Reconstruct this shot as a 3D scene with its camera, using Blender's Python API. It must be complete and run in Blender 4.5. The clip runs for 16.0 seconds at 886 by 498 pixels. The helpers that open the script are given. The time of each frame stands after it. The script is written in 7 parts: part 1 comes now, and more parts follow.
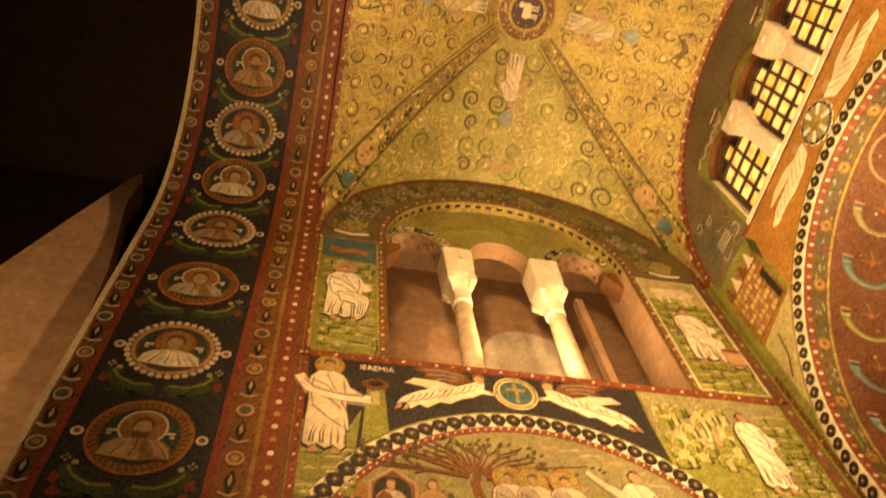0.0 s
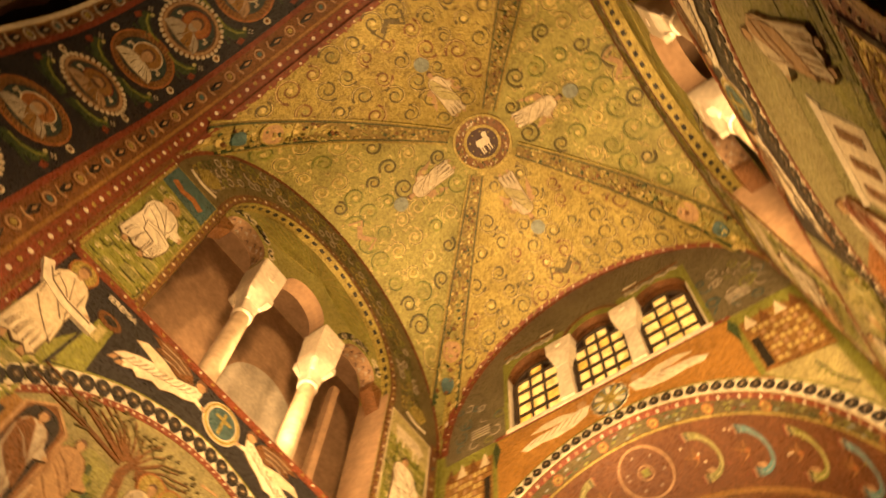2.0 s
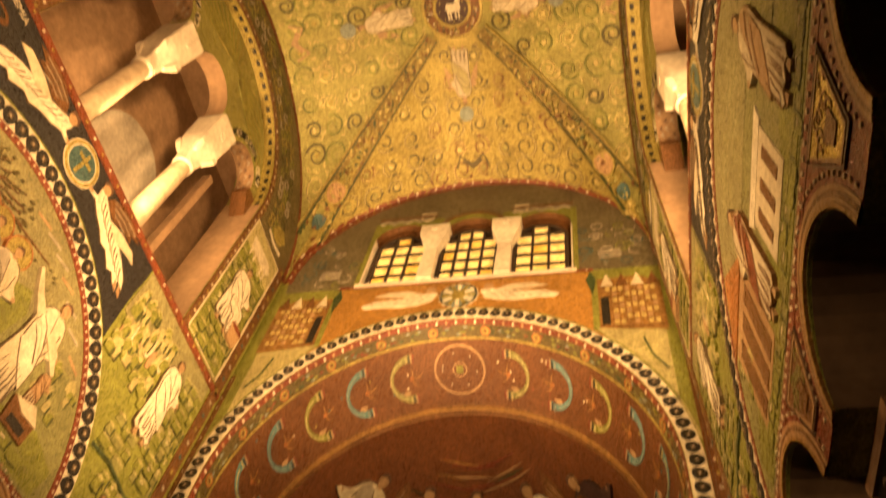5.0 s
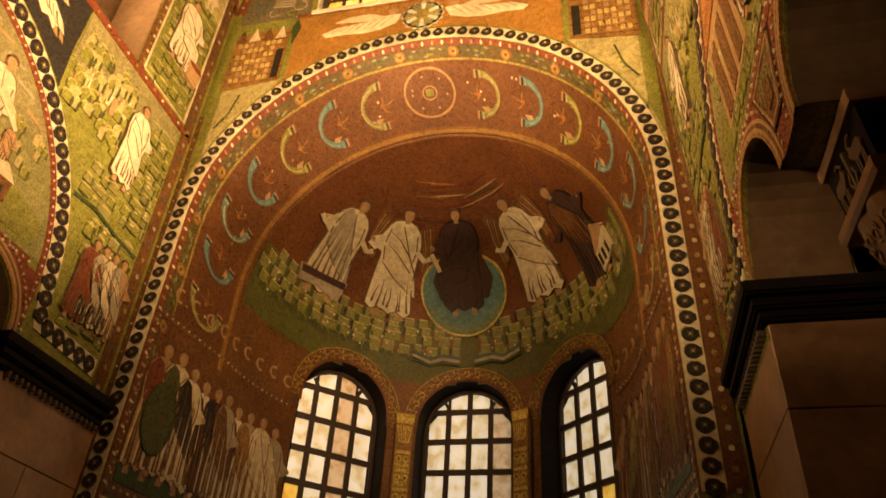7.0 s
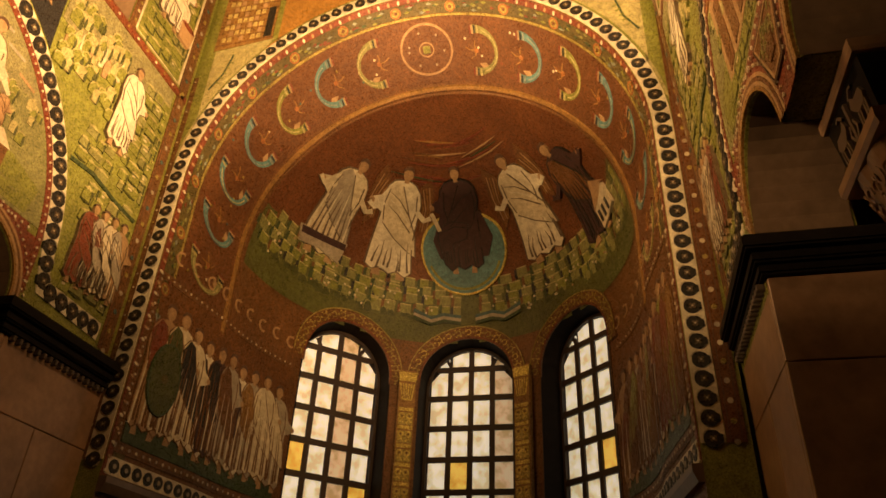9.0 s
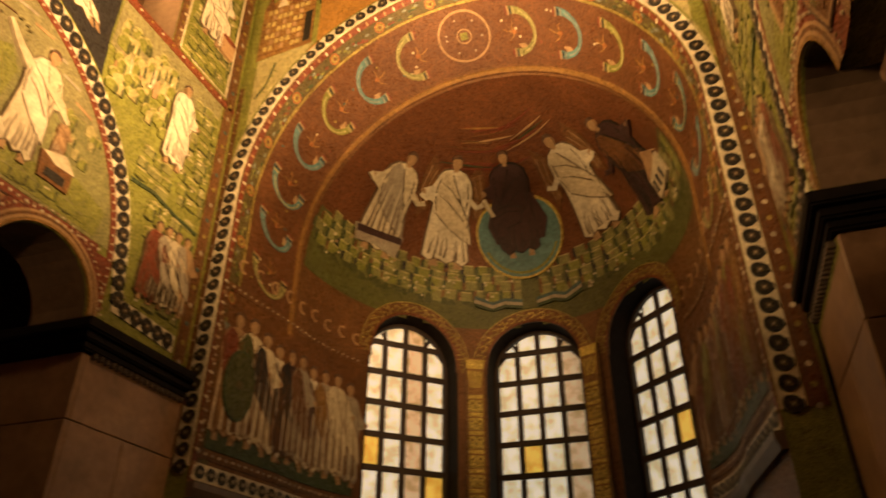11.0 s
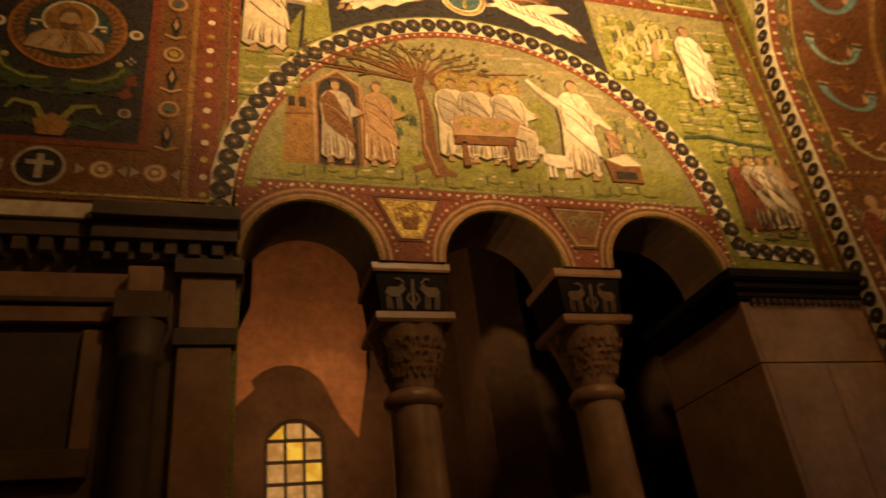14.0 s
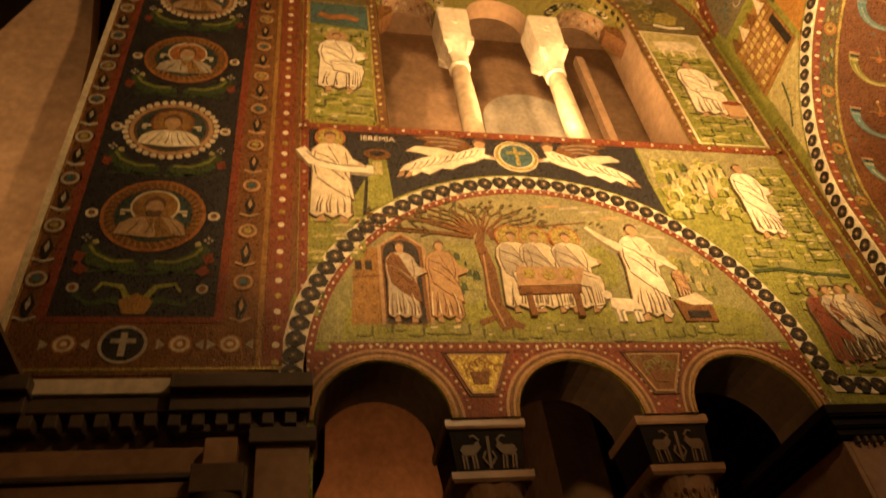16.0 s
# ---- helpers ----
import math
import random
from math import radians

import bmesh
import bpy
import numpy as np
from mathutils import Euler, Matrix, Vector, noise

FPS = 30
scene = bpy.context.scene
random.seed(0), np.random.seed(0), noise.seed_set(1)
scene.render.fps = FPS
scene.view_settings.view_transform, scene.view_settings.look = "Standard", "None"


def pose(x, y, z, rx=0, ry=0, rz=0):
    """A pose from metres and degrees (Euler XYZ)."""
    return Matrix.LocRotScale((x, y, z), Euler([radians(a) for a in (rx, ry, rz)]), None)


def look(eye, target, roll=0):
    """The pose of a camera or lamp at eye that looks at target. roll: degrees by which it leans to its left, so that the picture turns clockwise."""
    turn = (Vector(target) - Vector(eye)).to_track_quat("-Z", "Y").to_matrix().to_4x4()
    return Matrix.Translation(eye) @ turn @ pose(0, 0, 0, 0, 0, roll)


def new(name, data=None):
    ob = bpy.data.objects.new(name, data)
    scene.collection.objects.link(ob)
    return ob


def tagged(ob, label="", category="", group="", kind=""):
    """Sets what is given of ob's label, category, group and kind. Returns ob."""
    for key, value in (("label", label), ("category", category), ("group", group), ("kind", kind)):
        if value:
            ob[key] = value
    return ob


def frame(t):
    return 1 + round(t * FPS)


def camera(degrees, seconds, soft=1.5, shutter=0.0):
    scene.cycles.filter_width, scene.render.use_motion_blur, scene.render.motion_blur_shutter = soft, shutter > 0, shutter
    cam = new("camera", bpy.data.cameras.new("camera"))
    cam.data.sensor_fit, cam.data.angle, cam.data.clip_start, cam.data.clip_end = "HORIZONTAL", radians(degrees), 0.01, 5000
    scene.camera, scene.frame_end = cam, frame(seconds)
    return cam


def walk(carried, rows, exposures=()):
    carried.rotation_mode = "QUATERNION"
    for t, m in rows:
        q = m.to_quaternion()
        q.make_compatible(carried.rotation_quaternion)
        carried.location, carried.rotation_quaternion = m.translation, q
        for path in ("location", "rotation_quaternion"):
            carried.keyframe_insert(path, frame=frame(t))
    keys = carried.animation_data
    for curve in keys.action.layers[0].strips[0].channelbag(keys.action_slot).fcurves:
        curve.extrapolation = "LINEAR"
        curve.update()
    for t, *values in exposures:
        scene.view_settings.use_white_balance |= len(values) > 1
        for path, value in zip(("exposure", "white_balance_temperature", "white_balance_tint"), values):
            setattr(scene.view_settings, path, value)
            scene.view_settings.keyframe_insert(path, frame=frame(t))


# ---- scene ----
# ---- camera ----
cam = camera(63.0, 16.0, soft=1.6, shutter=0.5)
PATH = [
    (0.0, -3.500, -2.480, 1.600, 149.97, 4.83, -11.60),
    (0.5, -3.500, -2.480, 1.600, 153.67, 5.49, -14.53),
    (1.0, -3.500, -2.480, 1.600, 154.30, 4.82, -22.45),
    (1.5, -3.500, -2.480, 1.600, 153.41, 1.81, -38.76),
    (2.0, -3.500, -2.480, 1.600, 155.33, -3.03, -54.04),
    (2.5, -3.500, -2.480, 1.600, 158.37, -8.01, -70.02),
    (3.0, -3.500, -2.480, 1.600, 161.16, -9.08, -79.89),
    (3.2, -3.500, -2.480, 1.600, 161.99, -9.10, -82.44),
    (5.3, -3.500, -2.480, 1.600, 141.22, -7.57, -77.92),
    (5.5, -3.500, -2.480, 1.600, 137.18, -7.68, -77.21),
    (6.0, -3.500, -2.480, 1.600, 131.32, -6.55, -76.33),
    (6.5, -3.500, -2.480, 1.600, 128.02, -4.04, -76.84),
    (7.0, -3.500, -2.480, 1.600, 125.03, -3.03, -77.71),
    (7.5, -3.500, -2.480, 1.600, 123.68, -2.53, -78.19),
    (8.0, -3.500, -2.480, 1.600, 122.58, -2.30, -78.13),
    (8.5, -3.500, -2.480, 1.600, 122.00, -2.28, -77.58),
    (10.8, -3.500, -2.480, 1.600, 121.01, -1.33, -73.79),
    (11.0, -3.500, -2.480, 1.600, 120.67, -0.19, -70.80),
    (11.5, -3.500, -2.480, 1.600, 120.37, -0.32, -63.00),
    (12.0, -3.500, -2.480, 1.600, 119.86, 0.85, -54.07),
    (12.5, -3.500, -2.480, 1.600, 118.98, 2.46, -44.30),
    (13.0, -3.500, -2.480, 1.600, 119.06, 3.46, -34.31),
    (13.5, -3.500, -2.480, 1.600, 118.59, 4.98, -24.30),
    (14.0, -3.500, -2.480, 1.600, 118.95, 6.45, -16.05),
    (14.5, -3.500, -2.480, 1.600, 120.65, 5.83, -9.91),
    (15.0, -3.500, -2.480, 1.600, 124.45, 4.77, -7.82),
    (15.5, -3.500, -2.480, 1.600, 127.58, 4.54, -10.68),
    (16.0, -3.500, -2.480, 1.600, 131.86, 6.60, -9.42),
]
walk(cam, [(t, pose(*p)) for t, *p in PATH])

# ---- plan, in metres ----
YN = 3.40          # north wall
YS = 3.72          # south wall, at -YS
XE = 3.53          # wall over the apse arch
XW = -3.50         # east edge of the great west arch
ZV, HV, RISE = 12.0, 3.35, 1.15   # springing, height of the wall arches, rise of the vault
AX, AY = 3.53, 3.40
LUN_X, LUN_Z, LUN_R = -0.72, 5.34, 2.66  # lunette arch of the side walls
EA_R, EA_Z = 3.17, 7.56            # apse arch
YC = -0.09                         # axis of the apse at its arch
XA, ARY, ARX, AZ = 5.10, 2.95, 3.50, 7.20   # apse: start, half width, depth, springing
pi = math.pi

# ---- world and lights ----
world = bpy.data.worlds.new("world")
scene.world = world
world.use_nodes = True
world.node_tree.nodes["Background"].inputs[0].default_value = (0.9, 0.6, 0.35, 1)
world.node_tree.nodes["Background"].inputs[1].default_value = 0.06


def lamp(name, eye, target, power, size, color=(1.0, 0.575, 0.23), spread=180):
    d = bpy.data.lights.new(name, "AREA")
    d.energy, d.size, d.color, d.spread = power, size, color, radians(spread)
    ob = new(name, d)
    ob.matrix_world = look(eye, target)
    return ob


# unseen floodlights assumed on the sills and cornices, placed and powered by resulting brightness
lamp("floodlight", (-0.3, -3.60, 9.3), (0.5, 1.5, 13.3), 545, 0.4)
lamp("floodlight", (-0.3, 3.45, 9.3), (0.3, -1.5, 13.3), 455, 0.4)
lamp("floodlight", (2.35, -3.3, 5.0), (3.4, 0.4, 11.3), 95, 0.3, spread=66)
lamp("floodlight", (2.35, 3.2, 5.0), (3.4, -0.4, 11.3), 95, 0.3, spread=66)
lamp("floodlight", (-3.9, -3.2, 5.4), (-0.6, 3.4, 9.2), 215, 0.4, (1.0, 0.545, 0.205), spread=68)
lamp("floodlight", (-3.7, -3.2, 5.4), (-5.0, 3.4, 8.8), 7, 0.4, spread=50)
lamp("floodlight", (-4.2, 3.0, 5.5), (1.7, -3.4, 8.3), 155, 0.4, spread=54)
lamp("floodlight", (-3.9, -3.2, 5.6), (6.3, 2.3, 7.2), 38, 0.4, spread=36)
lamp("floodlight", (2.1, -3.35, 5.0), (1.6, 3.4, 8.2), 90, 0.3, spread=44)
# unseen fill lights added to brighten the aisle, gallery and nave plaster
lamp("aisle_fill", (-2.4, 5.6, 3.6), (-2.3, 7.4, 6.2), 27, 0.3, (1.0, 0.45, 0.16), 160)
lamp("gallery_fill", (0.5, 5.6, 9.3), (0.5, 6.6, 12.5), 70, 0.4)
lamp("nave_fill", (-8.2, 2.6, 4.0), (-7.5, 4.5, 11.0), 38, 0.4, spread=60)

# ---- materials ----
def material(name, color, rough=0.6, metal=0.0, scale=40.0, vary=0.35, bump=0.3, kind="noise", second=None, spec=0.5):
    m = bpy.data.materials.new(name)
    m.use_nodes = True
    nt = m.node_tree
    n, l = nt.nodes, nt.links
    b = n["Principled BSDF"]
    b.inputs["Roughness"].default_value, b.inputs["Metallic"].default_value = rough, metal
    b.inputs["Specular IOR Level"].default_value = spec
    co = n.new("ShaderNodeTexCoord")
    big = n.new("ShaderNodeTexNoise")
    big.inputs["Scale"].default_value, big.inputs["Detail"].default_value = 1.7, 5
    l.new(co.outputs["Object"], big.inputs["Vector"])
    if kind == "mosaic":
        tex = n.new("ShaderNodeTexVoronoi")
        tex.inputs["Scale"].default_value = scale
        l.new(co.outputs["Object"], tex.inputs["Vector"])
        fine = n.new("ShaderNodeSeparateColor")
        l.new(tex.outputs["Color"], fine.inputs[0])
        val, height = fine.outputs[0], tex.outputs["Distance"]
        rr = n.new("ShaderNodeMapRange")
        rr.inputs[3].default_value, rr.inputs[4].default_value = max(0.12, rough - 0.2), rough + 0.2
        l.new(fine.outputs[1], rr.inputs[0])
        l.new(rr.outputs[0], b.inputs["Roughness"])
    else:
        tex = n.new("ShaderNodeTexNoise")
        tex.inputs["Scale"].default_value, tex.inputs["Detail"].default_value = scale, 6
        l.new(co.outputs["Object"], tex.inputs["Vector"])
        val = height = tex.outputs["Fac"]
    ramp = n.new("ShaderNodeMix")
    ramp.data_type = "RGBA"
    dark = tuple(c * (1 - vary) for c in color)
    light = second or tuple(min(1, c * (1 + vary * 0.7)) for c in color)
    ramp.inputs[6].default_value, ramp.inputs[7].default_value = (*dark, 1), (*light, 1)
    l.new(val, ramp.inputs[0])
    mul = n.new("ShaderNodeMix")
    mul.data_type, mul.blend_type = "RGBA", "MULTIPLY"
    mul.inputs[0].default_value = 0.55
    r2 = n.new("ShaderNodeValToRGB")
    r2.color_ramp.elements[0].position, r2.color_ramp.elements[1].position = 0.3, 0.7
    r2.color_ramp.elements[0].color = (0.45, 0.42, 0.4, 1)
    l.new(big.outputs["Fac"], r2.inputs[0])
    patch = n.new("ShaderNodeTexNoise")
    patch.inputs["Scale"].default_value, patch.inputs["Detail"].default_value = 11.0, 4
    l.new(co.outputs["Object"], patch.inputs["Vector"])
    r3 = n.new("ShaderNodeValToRGB")
    r3.color_ramp.elements[0].position, r3.color_ramp.elements[1].position = 0.34, 0.66
    r3.color_ramp.elements[0].color = (0.42, 0.38, 0.34, 1)
    m2 = n.new("ShaderNodeMix")
    m2.data_type, m2.blend_type = "RGBA", "MULTIPLY"
    m2.inputs[0].default_value = 0.5 if kind == "mosaic" else 0.35
    l.new(patch.outputs["Fac"], r3.inputs[0])
    l.new(ramp.outputs[2], m2.inputs[6])
    l.new(r3.outputs[0], m2.inputs[7])
    l.new(m2.outputs[2], mul.inputs[6])
    l.new(r2.outputs[0], mul.inputs[7])
    l.new(mul.outputs[2], b.inputs["Base Color"])
    bp = n.new("ShaderNodeBump")
    bp.inputs["Strength"].default_value, bp.inputs["Distance"].default_value = bump, 0.01
    l.new(height, bp.inputs["Height"])
    l.new(bp.outputs[0], b.inputs["Normal"])
    return m


def mosaic(name, color, metal=0.0, rough=0.42, vary=0.5, second=None, scale=75.0):
    return material(name, color, rough, metal, scale, vary * 0.7, 0.5, "mosaic", second)


def glow(name, color, strength, blotch=(0.68, 0.60, 0.42)):
    m = bpy.data.materials.new(name)
    m.use_nodes = True
    nt = m.node_tree
    n, l = nt.nodes, nt.links
    b = n["Principled BSDF"]
    b.inputs["Roughness"].default_value = 0.35
    co, tx, mx = n.new("ShaderNodeTexCoord"), n.new("ShaderNodeTexNoise"), n.new("ShaderNodeMix")
    inf, add = n.new("ShaderNodeObjectInfo"), n.new("ShaderNodeVectorMath")
    mx.data_type = "RGBA"
    tx.inputs["Scale"].default_value, tx.inputs["Detail"].default_value = 5, 6
    add.operation = "MULTIPLY_ADD"
    add.inputs[1].default_value = (1, 1, 1)
    sc = n.new("ShaderNodeVectorMath")
    sc.operation = "SCALE"
    sc.inputs[0].default_value = (31, 17, 23)
    l.new(inf.outputs["Random"], sc.inputs["Scale"])
    l.new(co.outputs["Object"], add.inputs[0])
    l.new(sc.outputs[0], add.inputs[2])
    l.new(add.outputs[0], tx.inputs["Vector"])
    rp = n.new("ShaderNodeValToRGB")
    rp.color_ramp.elements[0].position, rp.color_ramp.elements[1].position = 0.42, 0.62
    l.new(tx.outputs["Fac"], rp.inputs[0])
    l.new(rp.outputs[0], mx.inputs[0])
    mx.inputs[6].default_value, mx.inputs[7].default_value = (*color, 1), (*[c * s for c, s in zip(color, blotch)], 1)
    l.new(mx.outputs[2], b.inputs["Base Color"])
    l.new(mx.outputs[2], b.inputs["Emission Color"])
    b.inputs["Emission Strength"].default_value = strength
    return m


CONCH = mosaic("reddish_gold_mosaic", (0.20, 0.073, 0.025), 0.3, 0.42, 0.5)
DBLUE = mosaic("slate_brown_mosaic", (0.17, 0.145, 0.085), 0.1)
ORANGE2 = mosaic("ochre_gold_mosaic", (0.50, 0.26, 0.06), 0.3)
REDGOLD = mosaic("red_gold_mosaic", (0.175, 0.070, 0.024), 0.25)
BROWNGOLD = mosaic("dim_gold_mosaic", (0.20, 0.085, 0.026), 0.3)
# gold lightened so that its base colour carries the glitter of the tesserae
GLINTGOLD = mosaic("glint_gold_mosaic", (0.95, 0.64, 0.16), 0.35, 0.22, 0.7)
MEADOW = mosaic("meadow_mosaic", (0.11, 0.12, 0.03), 0.1)
BLUE2 = mosaic("globe_blue_mosaic", (0.12, 0.26, 0.27), 0.0)
VINE = mosaic("vine_ground_mosaic", (0.15, 0.12, 0.05), 0.15)
MOSSY = mosaic("moss_green_mosaic", (0.27, 0.27, 0.09), 0.1)
SKYTAN = mosaic("olive_tan_mosaic", (0.29, 0.27, 0.125), 0.1)
DTEAL = mosaic("deep_teal_mosaic", (0.030, 0.055, 0.050), 0.0)
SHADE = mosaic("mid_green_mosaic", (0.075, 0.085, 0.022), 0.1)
OLIVE = mosaic("olive_mosaic", (0.115, 0.09, 0.026), 0.1)
PALEGOLD = mosaic("pale_gold_mosaic", (0.66, 0.54, 0.21), 0.3)
WEBSCROLL = mosaic("olive_gold_mosaic", (0.27, 0.20, 0.06), 0.3)
GOLD = mosaic("gold_mosaic", (0.45, 0.37, 0.105), 0.4, 0.36, 0.45)
GOLDGREEN = mosaic("green_gold_mosaic", (0.38, 0.355, 0.11), 0.35, 0.42, 0.55)
GREEN = mosaic("green_mosaic", (0.26, 0.275, 0.055), 0.15)
DGREEN = mosaic("dark_green_mosaic", (0.05, 0.08, 0.028), 0.1)
LGREEN = mosaic("pale_green_mosaic", (0.50, 0.45, 0.20), 0.1)
RED = mosaic("red_mosaic", (0.22, 0.052, 0.022), 0.1)
LUNGREEN = mosaic("dull_green_mosaic", (0.28, 0.28, 0.11), 0.15)
OCHRE = mosaic("dark_ochre_mosaic", (0.33, 0.18, 0.05), 0.2)
BROWN = mosaic("brown_mosaic", (0.20, 0.09, 0.03), 0.25)
NAVY = mosaic("dark_blue_mosaic", (0.020, 0.019, 0.022), 0.0)
BLUE = mosaic("blue_mosaic", (0.055, 0.12, 0.125), 0.0)
CREAM = mosaic("cream_mosaic", (0.68, 0.60, 0.42), 0.0, 0.5, 0.25)
GREY = mosaic("grey_mosaic", (0.42, 0.37, 0.28), 0.0, 0.5, 0.3)
SKIN = mosaic("ochre_mosaic", (0.44, 0.28, 0.14), 0.0, 0.5, 0.3)
PURPLE = mosaic("purple_mosaic", (0.055, 0.022, 0.02), 0.0, 0.5)
ORANGE = mosaic("orange_mosaic", (0.42, 0.17, 0.05), 0.2)
BLACK = mosaic("black_mosaic", (0.012, 0.010, 0.008), 0.0, 0.45)
FOLD = mosaic("dark_fold_mosaic", (0.16, 0.11, 0.06), 0.0)
GREYBLUE = mosaic("pale_blue_mosaic", (0.26, 0.31, 0.28), 0.0)
WHITE = mosaic("white_mosaic", (0.78, 0.72, 0.55), 0.0, 0.45, 0.2)
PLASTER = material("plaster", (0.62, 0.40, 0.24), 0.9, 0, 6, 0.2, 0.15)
# plaster copy with the shade of aisles and nave put into its colour
SHADEDPLASTER = material("shaded_plaster", (0.16, 0.10, 0.06), 0.9, 0, 5, 0.4, 0.15)
MARBLE = material("veined_marble", (0.38, 0.235, 0.145), 0.35, 0, 3.5, 0.45, 0.05)
DMARBLE = material("dark_marble", (0.16, 0.11, 0.08), 0.35, 0, 4, 0.5, 0.08)
JAMB = material("brown_plaster", (0.36, 0.23, 0.13), 0.9, 0, 6, 0.3, 0.15)
SHAFT = material("veined_cream_marble", (0.60, 0.48, 0.33), 0.5, 0, 5, 0.5, 0.1)
STONE = material("white_stone", (0.78, 0.70, 0.56), 0.6, 0, 14, 0.25, 0.3)
CORNICE = material("dark_cornice_stone", (0.10, 0.07, 0.05), 0.6, 0, 9, 0.4, 0.3)
WOOD = material("dark_window_wood", (0.05, 0.03, 0.02), 0.6, 0, 12, 0.4, 0.2)
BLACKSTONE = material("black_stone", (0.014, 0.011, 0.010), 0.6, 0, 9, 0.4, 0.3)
PINKPLASTER = material("pink_plaster", (0.60, 0.32, 0.17), 0.9, 0, 5, 0.3, 0.15)
GREYSTONE = material("grey_stone", (0.24, 0.19, 0.15), 0.7, 0, 14, 0.3, 0.3)
# near-black colour that holds the shade inside the apse window recesses
SHADE_REVEAL = material("shaded_reveal", (0.018, 0.013, 0.011), 0.7, 0, 8, 0.4, 0.2)
for m in (SHADE_REVEAL, BLACKSTONE):
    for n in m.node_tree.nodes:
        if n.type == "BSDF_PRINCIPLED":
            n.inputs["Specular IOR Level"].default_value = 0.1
PANE_G = glow("bright_yellow_pane", (0.95, 0.66, 0.08), 0.5)
PANE_D = glow("dull_yellow_pane", (0.80, 0.60, 0.24), 0.2)
PANE = glow("alabaster_pane", (0.92, 0.82, 0.60), 0.62)
PANE_T = glow("tan_alabaster_pane", (0.78, 0.57, 0.34), 0.42)
PANE_Y = glow("amber_pane", (0.95, 0.58, 0.10), 0.55)
PANE_HI = glow("golden_pane", (0.95, 0.68, 0.20), 0.7)


# ---- geometry helpers ----
def part(name, bm, mat, parent=None, label="", smooth=False):
    me = bpy.data.meshes.new(name)
    bmesh.ops.recalc_face_normals(bm, faces=bm.faces)
    bm.to_mesh(me)
    bm.free()
    if smooth:
        me.shade_smooth()
    for m in (mat if isinstance(mat, (list, tuple)) else [mat]):
        me.materials.append(m)
    ob = new(name, me)
    if parent is not None:
        ob.parent = parent
    if label:
        tagged(ob, label)
    return ob


def empty(name, label, category, kind="", group=""):
    ob = new(name)
    return tagged(ob, label, category, group, kind)


def on_north(u, v, h):
    return (u, YN - h, v)


def on_south(u, v, h):
    # the south wall leans in a little with age
    return (u, -YS + h + 0.05 * (v - 5.2), v)


def axis(x):
    return YC + 0.018 * (x - XE)


def on_east(u, v, h):
    return (XE - h, u + YC, v)


def barrel(r, zc):
    # u: length along the section, 0 at the crown, positive to the north; v: x
    def f(u, v, h):
        q = pi / 2 * r
        if abs(u) <= q:
            a = u / r
            return (v, (r - h) * math.sin(a), zc + (r - h) * math.cos(a))
        s = 1 if u > 0 else -1
        return (v, s * (r - h), zc - (abs(u) - q))
    return f


on_west = barrel(3.40, ZV)


def on_soffit(u, v, h):
    # apse arch soffit, narrowing eastward; u as in barrel, for the front radius; v: 0..1 from front to back
    x = XE + (XA - XE) * v
    r = EA_R + (ARY - EA_R) * v
    zc = EA_Z + (AZ - EA_Z) * v
    q = pi / 2 * EA_R
    if abs(u) <= q:
        a = u / EA_R
        return (x, axis(x) + (r - h) * math.sin(a), zc + (r - h) * math.cos(a))
    s = 1 if u > 0 else -1
    return (x, axis(x) + s * (r - h), zc - (abs(u) - q))


def on_apse(u, v, h):
    # u: angle from the axis in degrees, positive to the north; v: z
    a = radians(u)
    x = XA + (ARX - h) * math.cos(a)
    return (x, axis(x) + (ARY - h) * math.sin(a), v)


def on_conch(u, v, h):
    # u: angle from the axis in degrees; v: elevation in degrees
    a, e = radians(u), radians(v)
    x = XA + (ARX - h) * math.cos(a) * math.cos(e)
    return (x, axis(x) + (ARY - h) * math.sin(a) * math.cos(e), AZ + (ARY - h) * math.sin(e))


def vault_z(x, y):
    p, q = min(1, abs(x) / AX), min(1, abs(y) / AY)
    return ZV + HV * math.sqrt(1 - min(p, q) ** 2) + RISE * (1 - max(p, q))


def on_vault(u, v, h):
    e = 0.01
    z = vault_z(u, v)
    nx, ny = (vault_z(u + e, v) - vault_z(u - e, v)) / (2 * e), (vault_z(u, v + e) - vault_z(u, v - e)) / (2 * e)
    n = Vector((nx, ny, -1)).normalized()
    return tuple(Vector((u, v, z)) + n * h)


def prism(bm, loops, f, h0, h1, back=True):
    # a plate with holes: outer loop and holes in (u, v), from h0 to h1
    from mathutils.geometry import tessellate_polygon
    flat = [p for lp in loops for p in lp]
    tris = tessellate_polygon([[Vector((p[0], p[1], 0)) for p in lp] for lp in loops])
    top = [bm.verts.new(f(p[0], p[1], h1)) for p in flat]
    low = [bm.verts.new(f(p[0], p[1], h0)) for p in flat]
    for a, b, c in tris:
        for vs in ((top[a], top[b], top[c]),) + (((low[c], low[b], low[a]),) if back else ()):
            try:
                bm.faces.new(vs)
            except ValueError:
                pass
    i = 0
    for lp in loops:
        n = len(lp)
        for k in range(n):
            a, b = i + k, i + (k + 1) % n
            try:
                bm.faces.new((top[a], top[b], low[b], low[a]))
            except ValueError:
                pass
        i += n
    return bm


